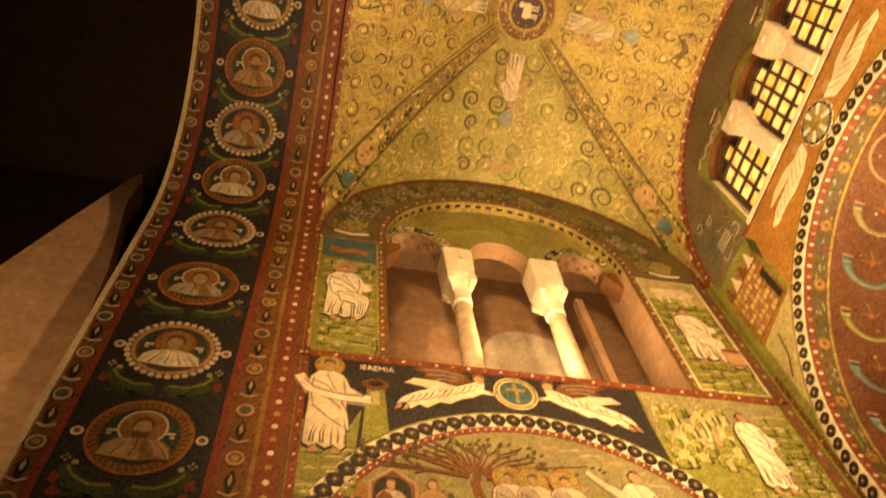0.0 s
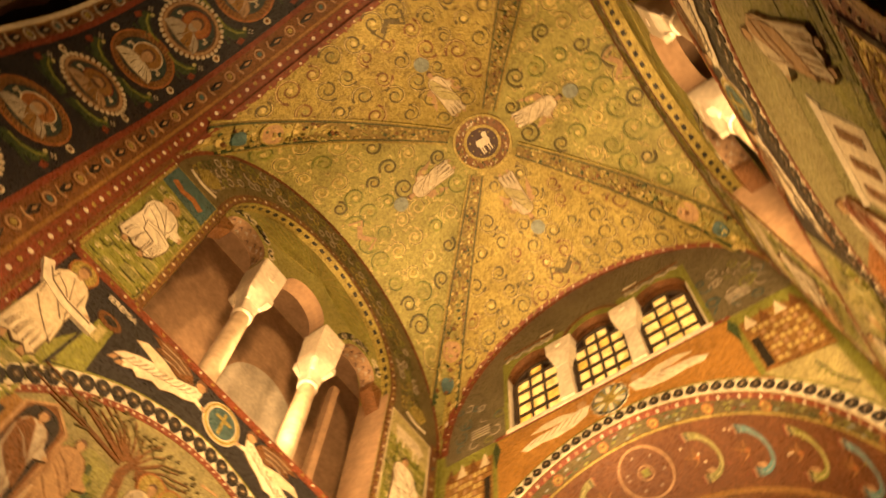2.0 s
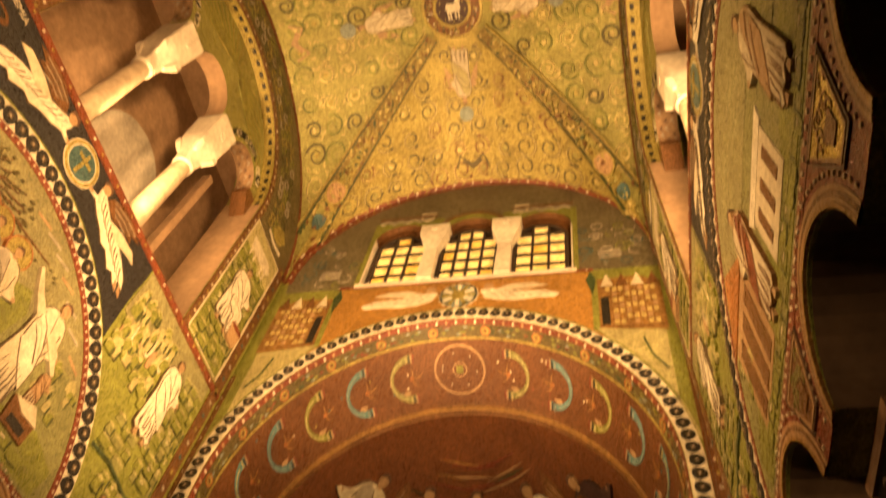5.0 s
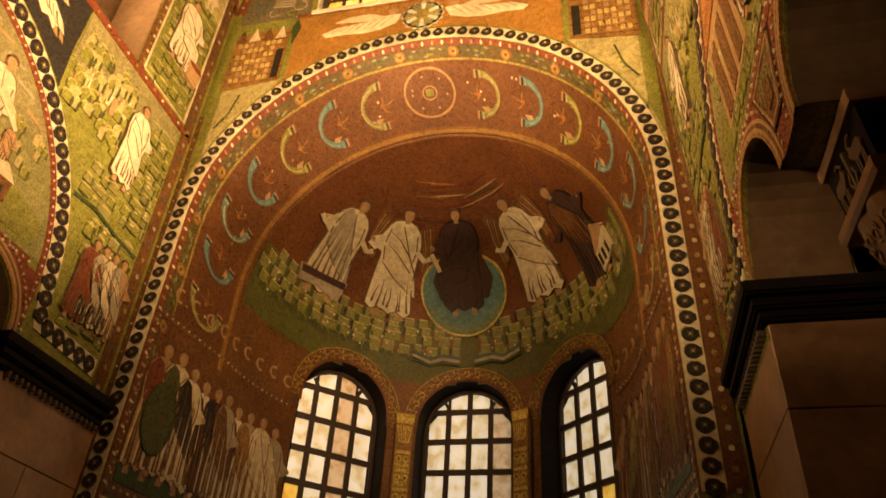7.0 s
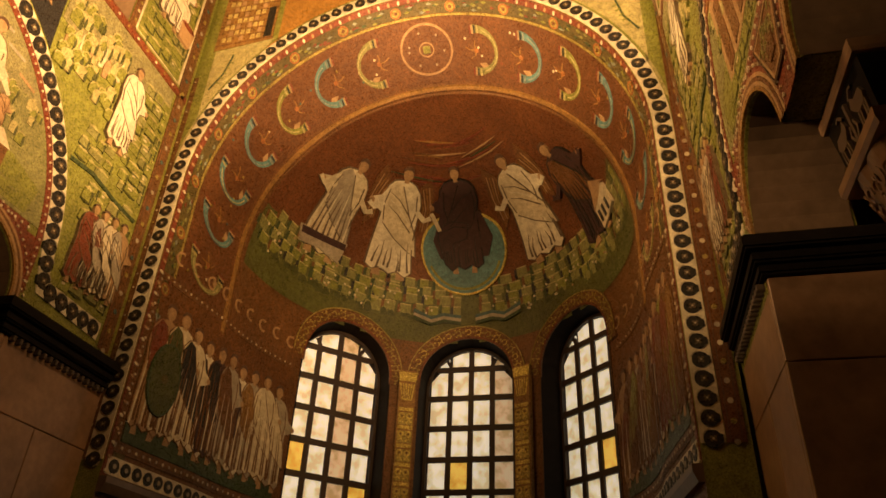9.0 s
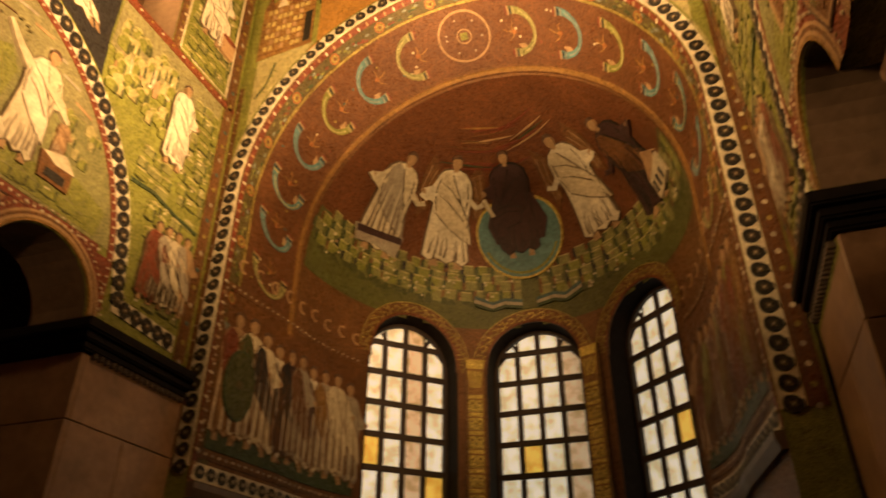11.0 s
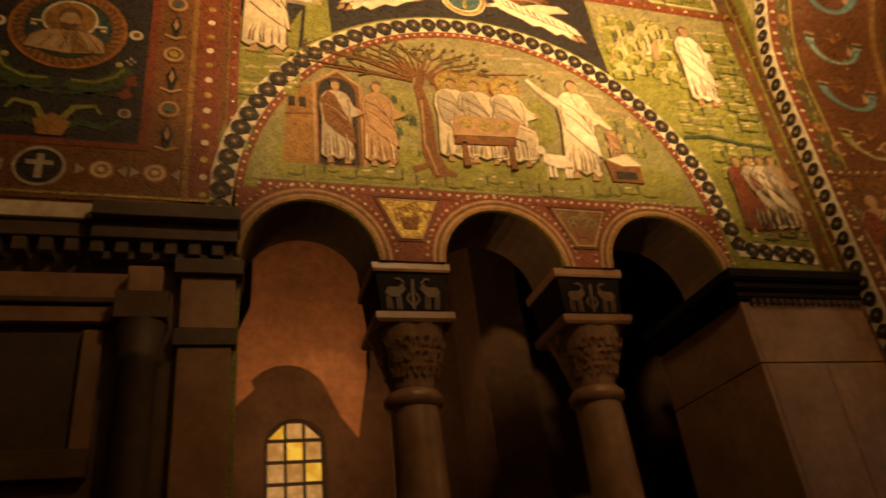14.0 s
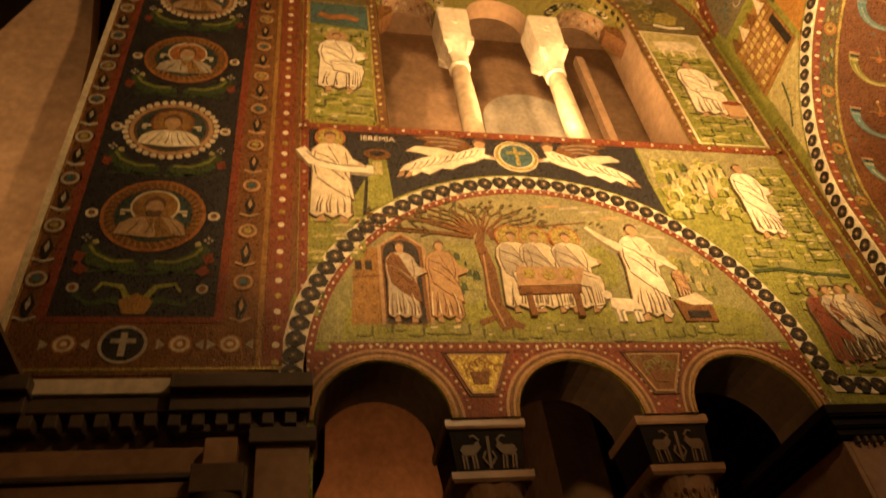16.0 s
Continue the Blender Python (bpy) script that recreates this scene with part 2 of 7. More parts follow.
def ribbon(bm, pts, width, f, h0, h1, closed=False):
    # a raised band along points in (u, v)
    n = len(pts)
    rows = []
    for i in range(n):
        a, b = (pts[i - 1], pts[(i + 1) % n]) if closed else (pts[max(0, i - 1)], pts[min(n - 1, i + 1)])
        dx, dy = b[0] - a[0], b[1] - a[1]
        d = math.hypot(dx, dy) or 1
        w = width(i / (n - 1)) if callable(width) else width
        nx, ny = -dy / d * w / 2, dx / d * w / 2
        x, y = pts[i]
        rows.append([bm.verts.new(f(x + nx, y + ny, h0)), bm.verts.new(f(x + nx, y + ny, h1)),
                     bm.verts.new(f(x - nx, y - ny, h1)), bm.verts.new(f(x - nx, y - ny, h0))])
    for i in range(n if closed else n - 1):
        p, q = rows[i], rows[(i + 1) % n]
        for k in range(3):
            bm.faces.new((p[k], p[k + 1], q[k + 1], q[k]))
    return bm


def sheet(bm, f, us, vs, h=0.0, skip=None):
    grid = [[bm.verts.new(f(u, v, h)) for v in vs] for u in us]
    for i in range(len(us) - 1):
        for j in range(len(vs) - 1):
            if skip and skip((us[i] + us[i + 1]) / 2, (vs[j] + vs[j + 1]) / 2):
                continue
            bm.faces.new((grid[i][j], grid[i + 1][j], grid[i + 1][j + 1], grid[i][j + 1]))
    return bm


def span(a, b, n):
    return [a + (b - a) * i / n for i in range(n + 1)]


def arc(cx, cy, r, a0, a1, n=24, ry=None):
    return [(cx + r * math.cos(radians(a)), cy + (ry or r) * math.sin(radians(a))) for a in span(a0, a1, n)]


def disc(cx, cy, r, n=20, ry=None):
    return arc(cx, cy, r, 0, 360, n, ry)[:-1]


def arch(cx, half, z0, zs, n=20):
    return [(cx - half, z0), (cx + half, z0)] + arc(cx, zs, half, 0, 180, n)


def box(bm, x0, x1, y0, y1, z0, z1):
    v = [bm.verts.new((x, y, z)) for z in (z0, z1) for x, y in ((x0, y0), (x1, y0), (x1, y1), (x0, y1))]
    for q in ((3, 2, 1, 0), (4, 5, 6, 7), (0, 1, 5, 4), (1, 2, 6, 5), (2, 3, 7, 6), (3, 0, 4, 7)):
        bm.faces.new([v[i] for i in q])
    return bm


def lathe(bm, cx, cy, prof, n=24):
    rings = [[bm.verts.new((cx + r * math.cos(2 * pi * k / n), cy + r * math.sin(2 * pi * k / n), z)) for k in range(n)] for r, z in prof]
    for a, b in zip(rings, rings[1:]):
        for k in range(n):
            bm.faces.new((a[k], a[(k + 1) % n], b[(k + 1) % n], b[k]))
    return bm


def loft(bm, sections):
    # closed loops of equal length joined end to end, with caps
    rings = [[bm.verts.new(p) for p in s] for s in sections]
    n = len(rings[0])
    for a, b in zip(rings, rings[1:]):
        for k in range(n):
            bm.faces.new((a[k], a[(k + 1) % n], b[(k + 1) % n], b[k]))
    bm.faces.new(rings[0][::-1])
    bm.faces.new(rings[-1])
    return bm


def square(cx, cy, s, z, t=None):
    t = t or s
    return [(cx - s, cy - t, z), (cx + s, cy - t, z), (cx + s, cy + t, z), (cx - s, cy + t, z)]


B = bmesh.new

# ---- large structure ----
part("floor", box(B(), -14, 12, -12, 12, -0.2, 0), DMARBLE)
tagged(bpy.data.objects["floor"], "dark marble floor of the chancel", "floor", kind="structure")

ARCADE = [(-2.69, 0.63), (-0.76, 0.63), (1.13, 0.68)]
ARC_Z = 4.87
GAL = (-2.37, 1.98, 9.12, 12.35)
gal_c, gal_h = (GAL[0] + GAL[1]) / 2, (GAL[1] - GAL[0]) / 2


def gallery_hole():
    return [(GAL[0], GAL[2]), (GAL[1], GAL[2])] + arc(gal_c, GAL[3], gal_h, 0, 180, 28, 2.0)


def side_wall(name, f, label):
    loops = [[(XW - 0.0, 0), (XE + 0.6, 0), (XE + 0.6, 17.2), (XW, 17.2)], gallery_hole()]
    # the arcade is one opening with three arched heads
    pts = []
    for c, r in reversed(ARCADE):
        pts += arc(c, ARC_Z, r, 0, 180, 16)
    loops.append([(-3.36, 0.05), (1.93, 0.05), (1.93, ARC_Z - 0.04)] + pts)
    ob = part(name, prism(B(), loops, f, -0.75, 0.0), GREEN)
    return tagged(ob, label, "wall", kind="structure")


wall_north = side_wall("wall_north", on_north, "side wall with green mosaic, arcade and gallery opening")
wall_south = side_wall("wall_south", on_south, "opposite side wall with green mosaic and gallery opening")
wall_east = part("wall_east", prism(B(), [[(-YS - YC, 0), (YN - YC, 0), (YN - YC, 17.2), (-YS - YC, 17.2)], arch(0, EA_R, 0.05, EA_Z, 48)]
                 + [[(-1.93, 11.88), (1.93, 11.88), (1.93, 13.35)] + arc(1.36, 13.35, 0.57, 0, 180, 12)[1:] + arc(0, 13.35, 0.60, 0, 180, 12) + arc(-1.36, 13.35, 0.57, 0, 180, 12)], on_east, -0.55, 0), GREEN)
tagged(wall_east, "mosaic wall over the apse arch with three windows", "wall", kind="structure")
vault = part("ceiling", sheet(B(), on_vault, [AX * math.sin(t) for t in span(-pi / 2, pi / 2, 72)], [-YS] + [AY * math.sin(t) for t in span(-pi / 2, pi / 2, 72)]), GOLDGREEN)
tagged(vault, "groin vault covered in green and gold mosaic", "ceiling", kind="structure")
q = pi / 2 * 3.4
west_arch = part("wall_west_arch", sheet(B(), on_west, span(-q - 6.8, -q, 8) + span(-q, q, 48)[1:] + span(q, q + 6.8, 8)[1:], span(-6.1, XW, 3)), BROWN)
tagged(west_arch, "great arch with brown mosaic soffit", "arch", kind="structure")
q = pi / 2 * EA_R
soffit = part("wall_apse_arch", sheet(B(), on_soffit, span(-q - 7.7, -q, 8) + span(-q, q, 48)[1:] + span(q, q + 7.7, 8)[1:], span(0, 1, 3)), BROWN)
tagged(soffit, "apse arch soffit with red and gold mosaic", "arch", kind="structure")

WIN_AZ, WIN_W, WIN_TOP = (43, 0, -43), 0.79, 6.42


def in_window(u, v):
    x, y, _ = on_apse(u, v, 0)
    for a in WIN_AZ:
        cx, cy, _ = on_apse(a, 0, 0)
        d = math.hypot(x - cx, y - cy)
        if v > 2.5 and (v < WIN_TOP and d < WIN_W + 0.1 or math.hypot(d, v - WIN_TOP) < WIN_W + 0.1):
            return True
    return False


apse = part("wall_apse", sheet(B(), on_apse, span(-90, 90, 180), span(0, AZ, 160), 0, in_window), BROWN)
tagged(apse, "curved apse wall with brown and gold mosaic", "wall", kind="structure")
conch = part("ceiling_conch", sheet(B(), on_conch, span(-90, 90, 180), span(0, 90, 90), 0, lambda u, v: in_window(u, AZ + ARY * math.sin(radians(v)))), CONCH)
tagged(conch, "half dome of the apse in reddish gold mosaic", "ceiling", kind="structure")


HAIR = mosaic("hair_mosaic", (0.12, 0.06, 0.03), 0.0, 0.5)


# ---- relief: pieces of mosaic laid on a surface ----
class Relief:
    def __init__(self, f, lim=99.0):
        self.bm, self.f, self.lim, self.mats = B(), f, lim, []

    def slot(self, mat):
        if mat not in self.mats:
            self.mats.append(mat)
        return self.mats.index(mat)

    def poly(self, pts, mat, h=0.008, h0=0.0):
        from mathutils.geometry import tessellate_polygon
        idx = self.slot(mat)
        tris = [tuple(pts[i] for i in t) for t in tessellate_polygon([[Vector((p[0], p[1], 0)) for p in pts]])]
        edges = [(pts[i], pts[(i + 1) % len(pts)]) for i in range(len(pts))]

        def long(a, b):
            return math.hypot(a[0] - b[0], a[1] - b[1]) > self.lim

        def mid(a, b):
            return ((a[0] + b[0]) / 2, (a[1] + b[1]) / 2)
        for _ in range(5):
            if not any(long(a, b) for t in tris for a, b in ((t[0], t[1]), (t[1], t[2]), (t[2], t[0]))):
                break
            out = []
            for a, b, c in tris:
                fl = (long(a, b), long(b, c), long(c, a))
                for _k in range(3):
                    if fl in ((False, False, False), (True, False, False), (True, True, False), (True, True, True)):
                        break
                    a, b, c, fl = b, c, a, (fl[1], fl[2], fl[0])
                if not fl[0]:
                    out.append((a, b, c))
                elif not fl[1]:
                    m = mid(a, b)
                    out += [(a, m, c), (m, b, c)]
                elif not fl[2]:
                    m, n = mid(a, b), mid(b, c)
                    out += [(a, m, c), (m, n, c), (m, b, n)]
                else:
                    m, n, o = mid(a, b), mid(b, c), mid(c, a)
                    out += [(a, m, o), (m, b, n), (o, n, c), (m, n, o)]
            tris = out
            edges = [e for a, b in edges for e in (((a, mid(a, b)), (mid(a, b), b)) if long(a, b) else ((a, b),))]
        top, low = {}, {}

        def vert(store, p, hh):
            k = (round(p[0], 6), round(p[1], 6))
            if k not in store:
                store[k] = self.bm.verts.new(self.f(p[0], p[1], hh))
            return store[k]
        for t in tris:
            vs = [vert(top, p, h) for p in t]
            if len(set(vs)) == 3:
                try:
                    self.bm.faces.new(vs).material_index = idx
                except ValueError:
                    pass
        for a, b in edges:
            if a != b:
                try:
                    self.bm.faces.new((vert(top, a, h), vert(top, b, h), vert(low, b, h0), vert(low, a, h0))).material_index = idx
                except ValueError:
                    pass
        return self

    def line(self, pts, width, mat, h=0.012, closed=False):
        idx, before = self.slot(mat), len(self.bm.faces)
        ribbon(self.bm, pts, width, self.f, 0.0, h, closed)
        self.bm.faces.ensure_lookup_table()
        for i in range(before, len(self.bm.faces)):
            self.bm.faces[i].material_index = idx
        return self

    def dots(self, centres, r, mat, h=0.016, n=8):
        for x, y in centres:
            self.poly(disc(x, y, r, n), mat, h)
        return self

    def make(self, name, parent=None, label=""):
        return part(name, self.bm, self.mats, parent, label)


def local(f, u0, v0, s=1.0, tilt=0.0, flip=1):
    c, d = math.cos(radians(tilt)), math.sin(radians(tilt))
    return lambda a, b, h: f(u0 + s * flip * (a * c - b * d), v0 + s * (a * d + b * c), h)


def figure(r, H, robe=CREAM, mantle=CREAM, fold=FOLD, halo=None, seated=False, skin=SKIN, arm=1, seed=0, base=0.004, long=False, halo_r=0.115):
    # a plain robed outline, height H, feet at the origin
    g = random.Random(seed)
    w = H * (0.155 if not seated else 0.19)
    lean = g.uniform(-0.08, 0.08)
    hem = [(-w * 1.02, 0.05 * H), (-w * 0.7, 0.015 * H), (-w * 0.35, 0.05 * H), (w * 0.05, 0.01 * H), (w * 0.4, 0.045 * H), (w * 0.75, 0.0), (w * 1.02, 0.05 * H)]
    body = [(w * 0.9, 0.3 * H), (w * 0.98, 0.52 * H), (w * 1.05, 0.66 * H), (w * 0.92, 0.76 * H), (w * 0.62, 0.825 * H), (w * 0.22, 0.85 * H),
            (-w * 0.22, 0.85 * H), (-w * 0.62, 0.825 * H), (-w * 0.92, 0.76 * H), (-w * 1.02, 0.64 * H), (-w * 0.9, 0.5 * H), (-w * 0.98, 0.25 * H)]
    if halo:
        r.poly(disc(0, 0.915 * H, halo_r * H, 24), halo, base + 0.004)
        r.line(arc(0, 0.915 * H, halo_r * H, 0, 360, 24)[:-1], 0.016 * H, ORANGE if halo is GOLD else GOLD, base + 0.007, True)
    for s in (-0.5, 0.55):
        r.poly([(s * w - 0.025 * H, -0.03 * H), (s * w + 0.035 * H, -0.025 * H), (s * w + 0.02 * H, 0.05 * H), (s * w - 0.02 * H, 0.05 * H)], skin, base + 0.003)
    r.poly(hem + body, robe, base + 0.008)
    r.line(hem + body, 0.010 * H, fold, base + 0.0085, True)
    r.poly([(-w * 0.95, 0.72 * H), (-w * 0.5, 0.83 * H), (-w * 0.1, 0.80 * H), (w * 0.55, 0.55 * H), (w * 1.0, 0.38 * H), (w * 1.12, 0.2 * H), (w * 0.7, 0.24 * H), (0, 0.33 * H), (-w * 0.7, 0.44 * H)], mantle, base + 0.012)
    r.line([(-w * 0.1, 0.80 * H), (w * 0.55, 0.55 * H), (w * 1.0, 0.38 * H), (w * 1.12, 0.2 * H), (w * 0.7, 0.24 * H), (0, 0.33 * H), (-w * 0.7, 0.44 * H)], 0.009 * H, fold, base + 0.0124)
    r.poly([(arm * w * 0.85, 0.76 * H), (arm * w * 0.55, 0.66 * H), (arm * w * 0.9, 0.52 * H), (arm * w * 1.45, 0.56 * H), (arm * w * 1.5, 0.62 * H), (arm * w * 1.1, 0.66 * H)], robe, base + 0.0132)
    r.poly(disc(arm * w * 1.5, 0.59 * H, 0.026 * H, 8), skin, base + 0.015)
    # folds: dark and light lines down the robe, and across the mantle
    light = WHITE if robe in (CREAM, GREY, SKIN) else robe
    n = 10 if long else 11
    for k in range(n):
        x0 = (k / (n - 1) * 2 - 1) * w * 0.9 + g.uniform(-0.06, 0.06) * w
        y0, y1 = g.uniform(0.03, 0.08) * H, g.uniform(0.5, 0.66) * H if long else g.uniform(0.2, 0.34) * H
        r.line([(x0, y0), (x0 * 0.95 + g.uniform(-0.08, 0.08) * w, (y0 + y1) / 2), (x0 * 0.8 + lean * w, y1)], lambda t: 0.014 * H * (1.15 - t), fold if k % 3 else light, base + 0.0155)
    for k in range(0 if long else 3):
        y = (0.72 - 0.06 * k) * H
        r.line([(-w * (0.75 - 0.05 * k), y), (-w * 0.1, y - 0.05 * H), (w * (0.55 + 0.08 * k), y - 0.17 * H - 0.01 * H * k)], lambda t: 0.008 * H * (0.5 + t), fold if k % 2 == 0 else robe, base + 0.0165)
    for s in (-1, 1):
        r.line([(s * w * 0.75, 0.74 * H), (s * w * 0.85, 0.60 * H), (s * w * 0.7, 0.46 * H)], 0.009 * H, fold, base + 0.017)
    if seated:
        lap = [(-w * 0.35, 0.44 * H), (w * 0.5, 0.47 * H), (w * 1.30, 0.40 * H), (w * 1.38, 0.30 * H), (w * 1.12, 0.06 * H), (w * 0.55, 0.03 * H), (w * 0.60, 0.26 * H), (-w * 0.2, 0.30 * H)]
        r.poly(lap, robe, base + 0.0172)
        r.line(lap, 0.011 * H, fold, base + 0.0176, True)
        for k in range(4):
            r.line([(w * (0.72 + 0.13 * k), 0.07 * H), (w * (0.78 + 0.12 * k), 0.2 * H), (w * (0.8 + 0.1 * k), 0.33 * H)], lambda t: 0.012 * H * (1.1 - t), fold, base + 0.0180)
        r.line([(-w * 0.2, 0.40 * H), (w * 0.4, 0.42 * H), (w * 1.1, 0.37 * H)], 0.009 * H, fold, base + 0.0180)
    # plain head: neck, oval, cap of hair
    r.poly([(-0.022 * H, 0.83 * H), (0.022 * H, 0.83 * H), (0.02 * H, 0.88 * H), (-0.02 * H, 0.88 * H)], skin, base + 0.011)
    r.poly(disc(0, 0.91 * H, 0.044 * H, 14, 0.060 * H), skin, base + 0.0135)
    r.poly(arc(0, 0.93 * H, 0.05 * H, 0, 180, 10, 0.052 * H) + arc(0, 0.93 * H, 0.038 * H, 180, 0, 8, 0.022 * H), HAIR, base + 0.0165)
    return r


def bust(r, R, halo, robe, seed=0):
    # a plain head and shoulders before a round halo
    g = random.Random(seed)
    r.poly(disc(0, 0.20 * R, 0.42 * R, 24), halo, 0.016)
    r.line(arc(0, 0.20 * R, 0.42 * R, 0, 360, 24)[:-1], 0.04 * R, RED if seed % 2 else CREAM, 0.018, True)
    body = [(-0.62 * R, -0.52 * R), (0.0, -0.60 * R), (0.62 * R, -0.52 * R), (0.56 * R, -0.26 * R), (0.40 * R, -0.12 * R), (0.15 * R, -0.05 * R), (-0.15 * R, -0.05 * R), (-0.40 * R, -0.12 * R), (-0.56 * R, -0.26 * R)]
    r.poly(body, robe, 0.022)
    r.line(body, 0.022 * R, FOLD, 0.0225, True)
    r.poly([(-0.15 * R, -0.06 * R), (0.12 * R, -0.06 * R), (0.45 * R, -0.52 * R), (0.10 * R, -0.57 * R)], WHITE if robe is CREAM else OCHRE, 0.0235)
    for k in range(8):
        x = (k - 3.5) * 0.155 * R
        r.line([(x, -0.50 * R), (x * 0.75 + g.uniform(-0.05, 0.05) * R, -0.3 * R), (x * 0.5, -0.12 * R)], lambda t: 0.028 * R * (1.2 - t), FOLD if k % 2 else GREY, 0.025)
    r.poly([(-0.08 * R, -0.10 * R), (0.08 * R, -0.10 * R), (0.08 * R, 0.06 * R), (-0.08 * R, 0.06 * R)], SKIN, 0.0245)
    r.poly(disc(0, 0.20 * R, 0.165 * R, 14, 0.225 * R), SKIN, 0.0265)
    r.poly(arc(0, 0.24 * R, 0.19 * R, -20, 200, 12, 0.22 * R) + arc(0, 0.24 * R, 0.135 * R, 180, 0, 8, 0.11 * R), HAIR, 0.0285)
    if seed % 3 != 1:
        r.poly(arc(0, 0.10 * R, 0.15 * R, 190, 350, 8, 0.19 * R) + [(0.09 * R, 0.10 * R), (0.0, 0.07 * R), (-0.09 * R, 0.10 * R)], HAIR if seed % 3 else GREY, 0.0285)
    return r


def scallops(f, path, size, parent, k=0.92):
    # white band with a row of dark shells along the path of (u, v) points
    r = Relief(f)
    r.line(path, size, WHITE, 0.014)
    r.make("white_band", parent)
    # even steps
    out, acc, step = [], 0.0, size * 0.88
    for (x0, y0), (x1, y1) in zip(path, path[1:]):
        d = math.hypot(x1 - x0, y1 - y0)
        while acc <= d and d > 0:
            t = acc / d
            out.append((x0 + (x1 - x0) * t, y0 + (y1 - y0) * t, math.degrees(math.atan2(y1 - y0, x1 - x0))))
            acc += step
        acc -= d
    for x, y, a in out:
        s = Relief(local(f, x, y, size * k, a))
        s.poly([(-0.20, -0.52), (0.20, -0.52)] + arc(0, 0.0, 0.47, -58, 238, 13), BLACK, 0.024)
        for q_ in range(4):
            s.poly(disc(0.13 * math.cos(pi / 4 + q_ * pi / 2), -0.02 + 0.13 * math.sin(pi / 4 + q_ * pi / 2), 0.085, 6), FOLD, 0.030)
        s.poly(disc(0, -0.02, 0.06, 6), CREAM, 0.032)
        s.line([(-0.16, 0.47), (-0.38, 0.36), (-0.50, 0.12)], 0.06, GREY, 0.028)
        s.make("shell", parent)


def beads(f, path, step, size, mats, parent, name="bead", h=0.02):
    r = Relief(f)
    acc, k = 0.0, 0
    for (x0, y0), (x1, y1) in zip(path, path[1:]):
        d = math.hypot(x1 - x0, y1 - y0)
        while acc <= d and d > 0:
            t = acc / d
            r.poly(disc(x0 + (x1 - x0) * t, y0 + (y1 - y0) * t, size, 7), mats[k % len(mats)], h)
            acc += step
            k += 1
        acc -= d
    return tagged(r.make("dotted_line", parent), kind="stuff")


def jewelled(f, path, width, parent, base=RED, mats=(WHITE, GOLD), step=0.22):
    r = Relief(f)
    r.line(path, width, base, 0.012)
    if width > 0.1:
        r.line(path, width * 0.62, BROWN if base is RED else HAIR, 0.0145)
        r.line(path, width * 0.50, base, 0.016)
    r.make("red_border", parent)
    beads(f, path, step, width * 0.17, mats, parent, h=0.022)


def hills(r, x0, x1, y0, y1, n, seed, mats=(LGREEN, GREEN, SHADE), size=0.16):
    # rounded mosaic hummocks, back to front, each with a pale rim and a dark side
    g = random.Random(seed)
    spots = sorted(((g.uniform(x0, x1), g.uniform(y0, y1)) for _ in range(n)), key=lambda p: -p[1])
    for i, (x, y) in enumerate(spots):
        w, h, b = size * g.uniform(0.6, 1.1), size * g.uniform(0.7, 1.3), 0.0115 + 0.0004 * i
        lump = [(x, y), (x + w, y), (x + w * 1.02, y + h * 0.55), (x + w * 0.85, y + h * 0.9), (x + w * 0.5, y + h * g.uniform(0.95, 1.1)), (x + w * 0.12, y + h * 0.85), (x - w * 0.03, y + h * 0.5)]
        r.poly(lump, mats[1] if g.random() < 0.65 else mats[0], b)
        r.poly([lump[1], lump[2], lump[3], (x + w * 0.72, y + h * 0.5), (x + w * 0.75, y)], mats[2], b + 0.00015)
        r.line([lump[3], lump[4], lump[5], lump[6]], size * 0.10, mats[0], b + 0.0003)
    return r


def ledges(r, x0, x1, y0, y1, step, seed, top=LGREEN, side=SHADE, h=0.013):
    # rows of flat rock ledges: a pale upper edge broken into blocks, with dark clefts below
    g = random.Random(seed)
    y, j = y0, 0
    while y < y1:
        x = x0 + g.uniform(0, step * 0.5)
        while x < x1 - 0.05:
            w = min(step * g.uniform(0.7, 1.5), x1 - x)
            q = g.uniform(-0.22, 0.22) * step + 0.25 * step * math.sin(x * 4.0 + y * 3.0)
            up = step * g.uniform(0.5, 0.7)
            r.poly([(x, y + q), (x + w * 0.82, y + q), (x + w * 0.86, y + q + up), (x + w * 0.4, y + q + up * 1.08), (x + 0.02, y + q + up * 0.95)], GREEN if g.random() < 0.7 else MOSSY, h + 0.0004 * (j % 5))
            r.line([(x + 0.01, y + q + up * 0.95), (x + w * 0.4, y + q + up * 1.08), (x + w * 0.86, y + q + up)], lambda t: step * (0.06 + 0.16 * math.sin(pi * t)), top, h + 0.003)
            if g.random() < 0.6:
                r.line([(x + w * 0.88, y + q + up), (x + w * 0.84, y + q + up * 0.3), (x + w * 0.9, y + q - 0.02)], lambda t: step * (0.20 - 0.15 * t), side, h + 0.0036)
            if g.random() < 0.5:
                r.line([(x, y + q - 0.01), (x + w * 0.5, y + q - 0.025), (x + w * 0.9, y + q - 0.01)], lambda t: step * 0.12 * math.sin(pi * (0.1 + 0.8 * t)), side, h + 0.0032)
            if g.random() < 0.35:
                r.line([(x + w * 0.2, y + q + up * 0.6), (x + w * 0.5, y + q + up * 0.66)], step * 0.12, CREAM, h + 0.0042)
            x += w
            j += 1
        y += step * g.uniform(0.85, 1.05)
    return r


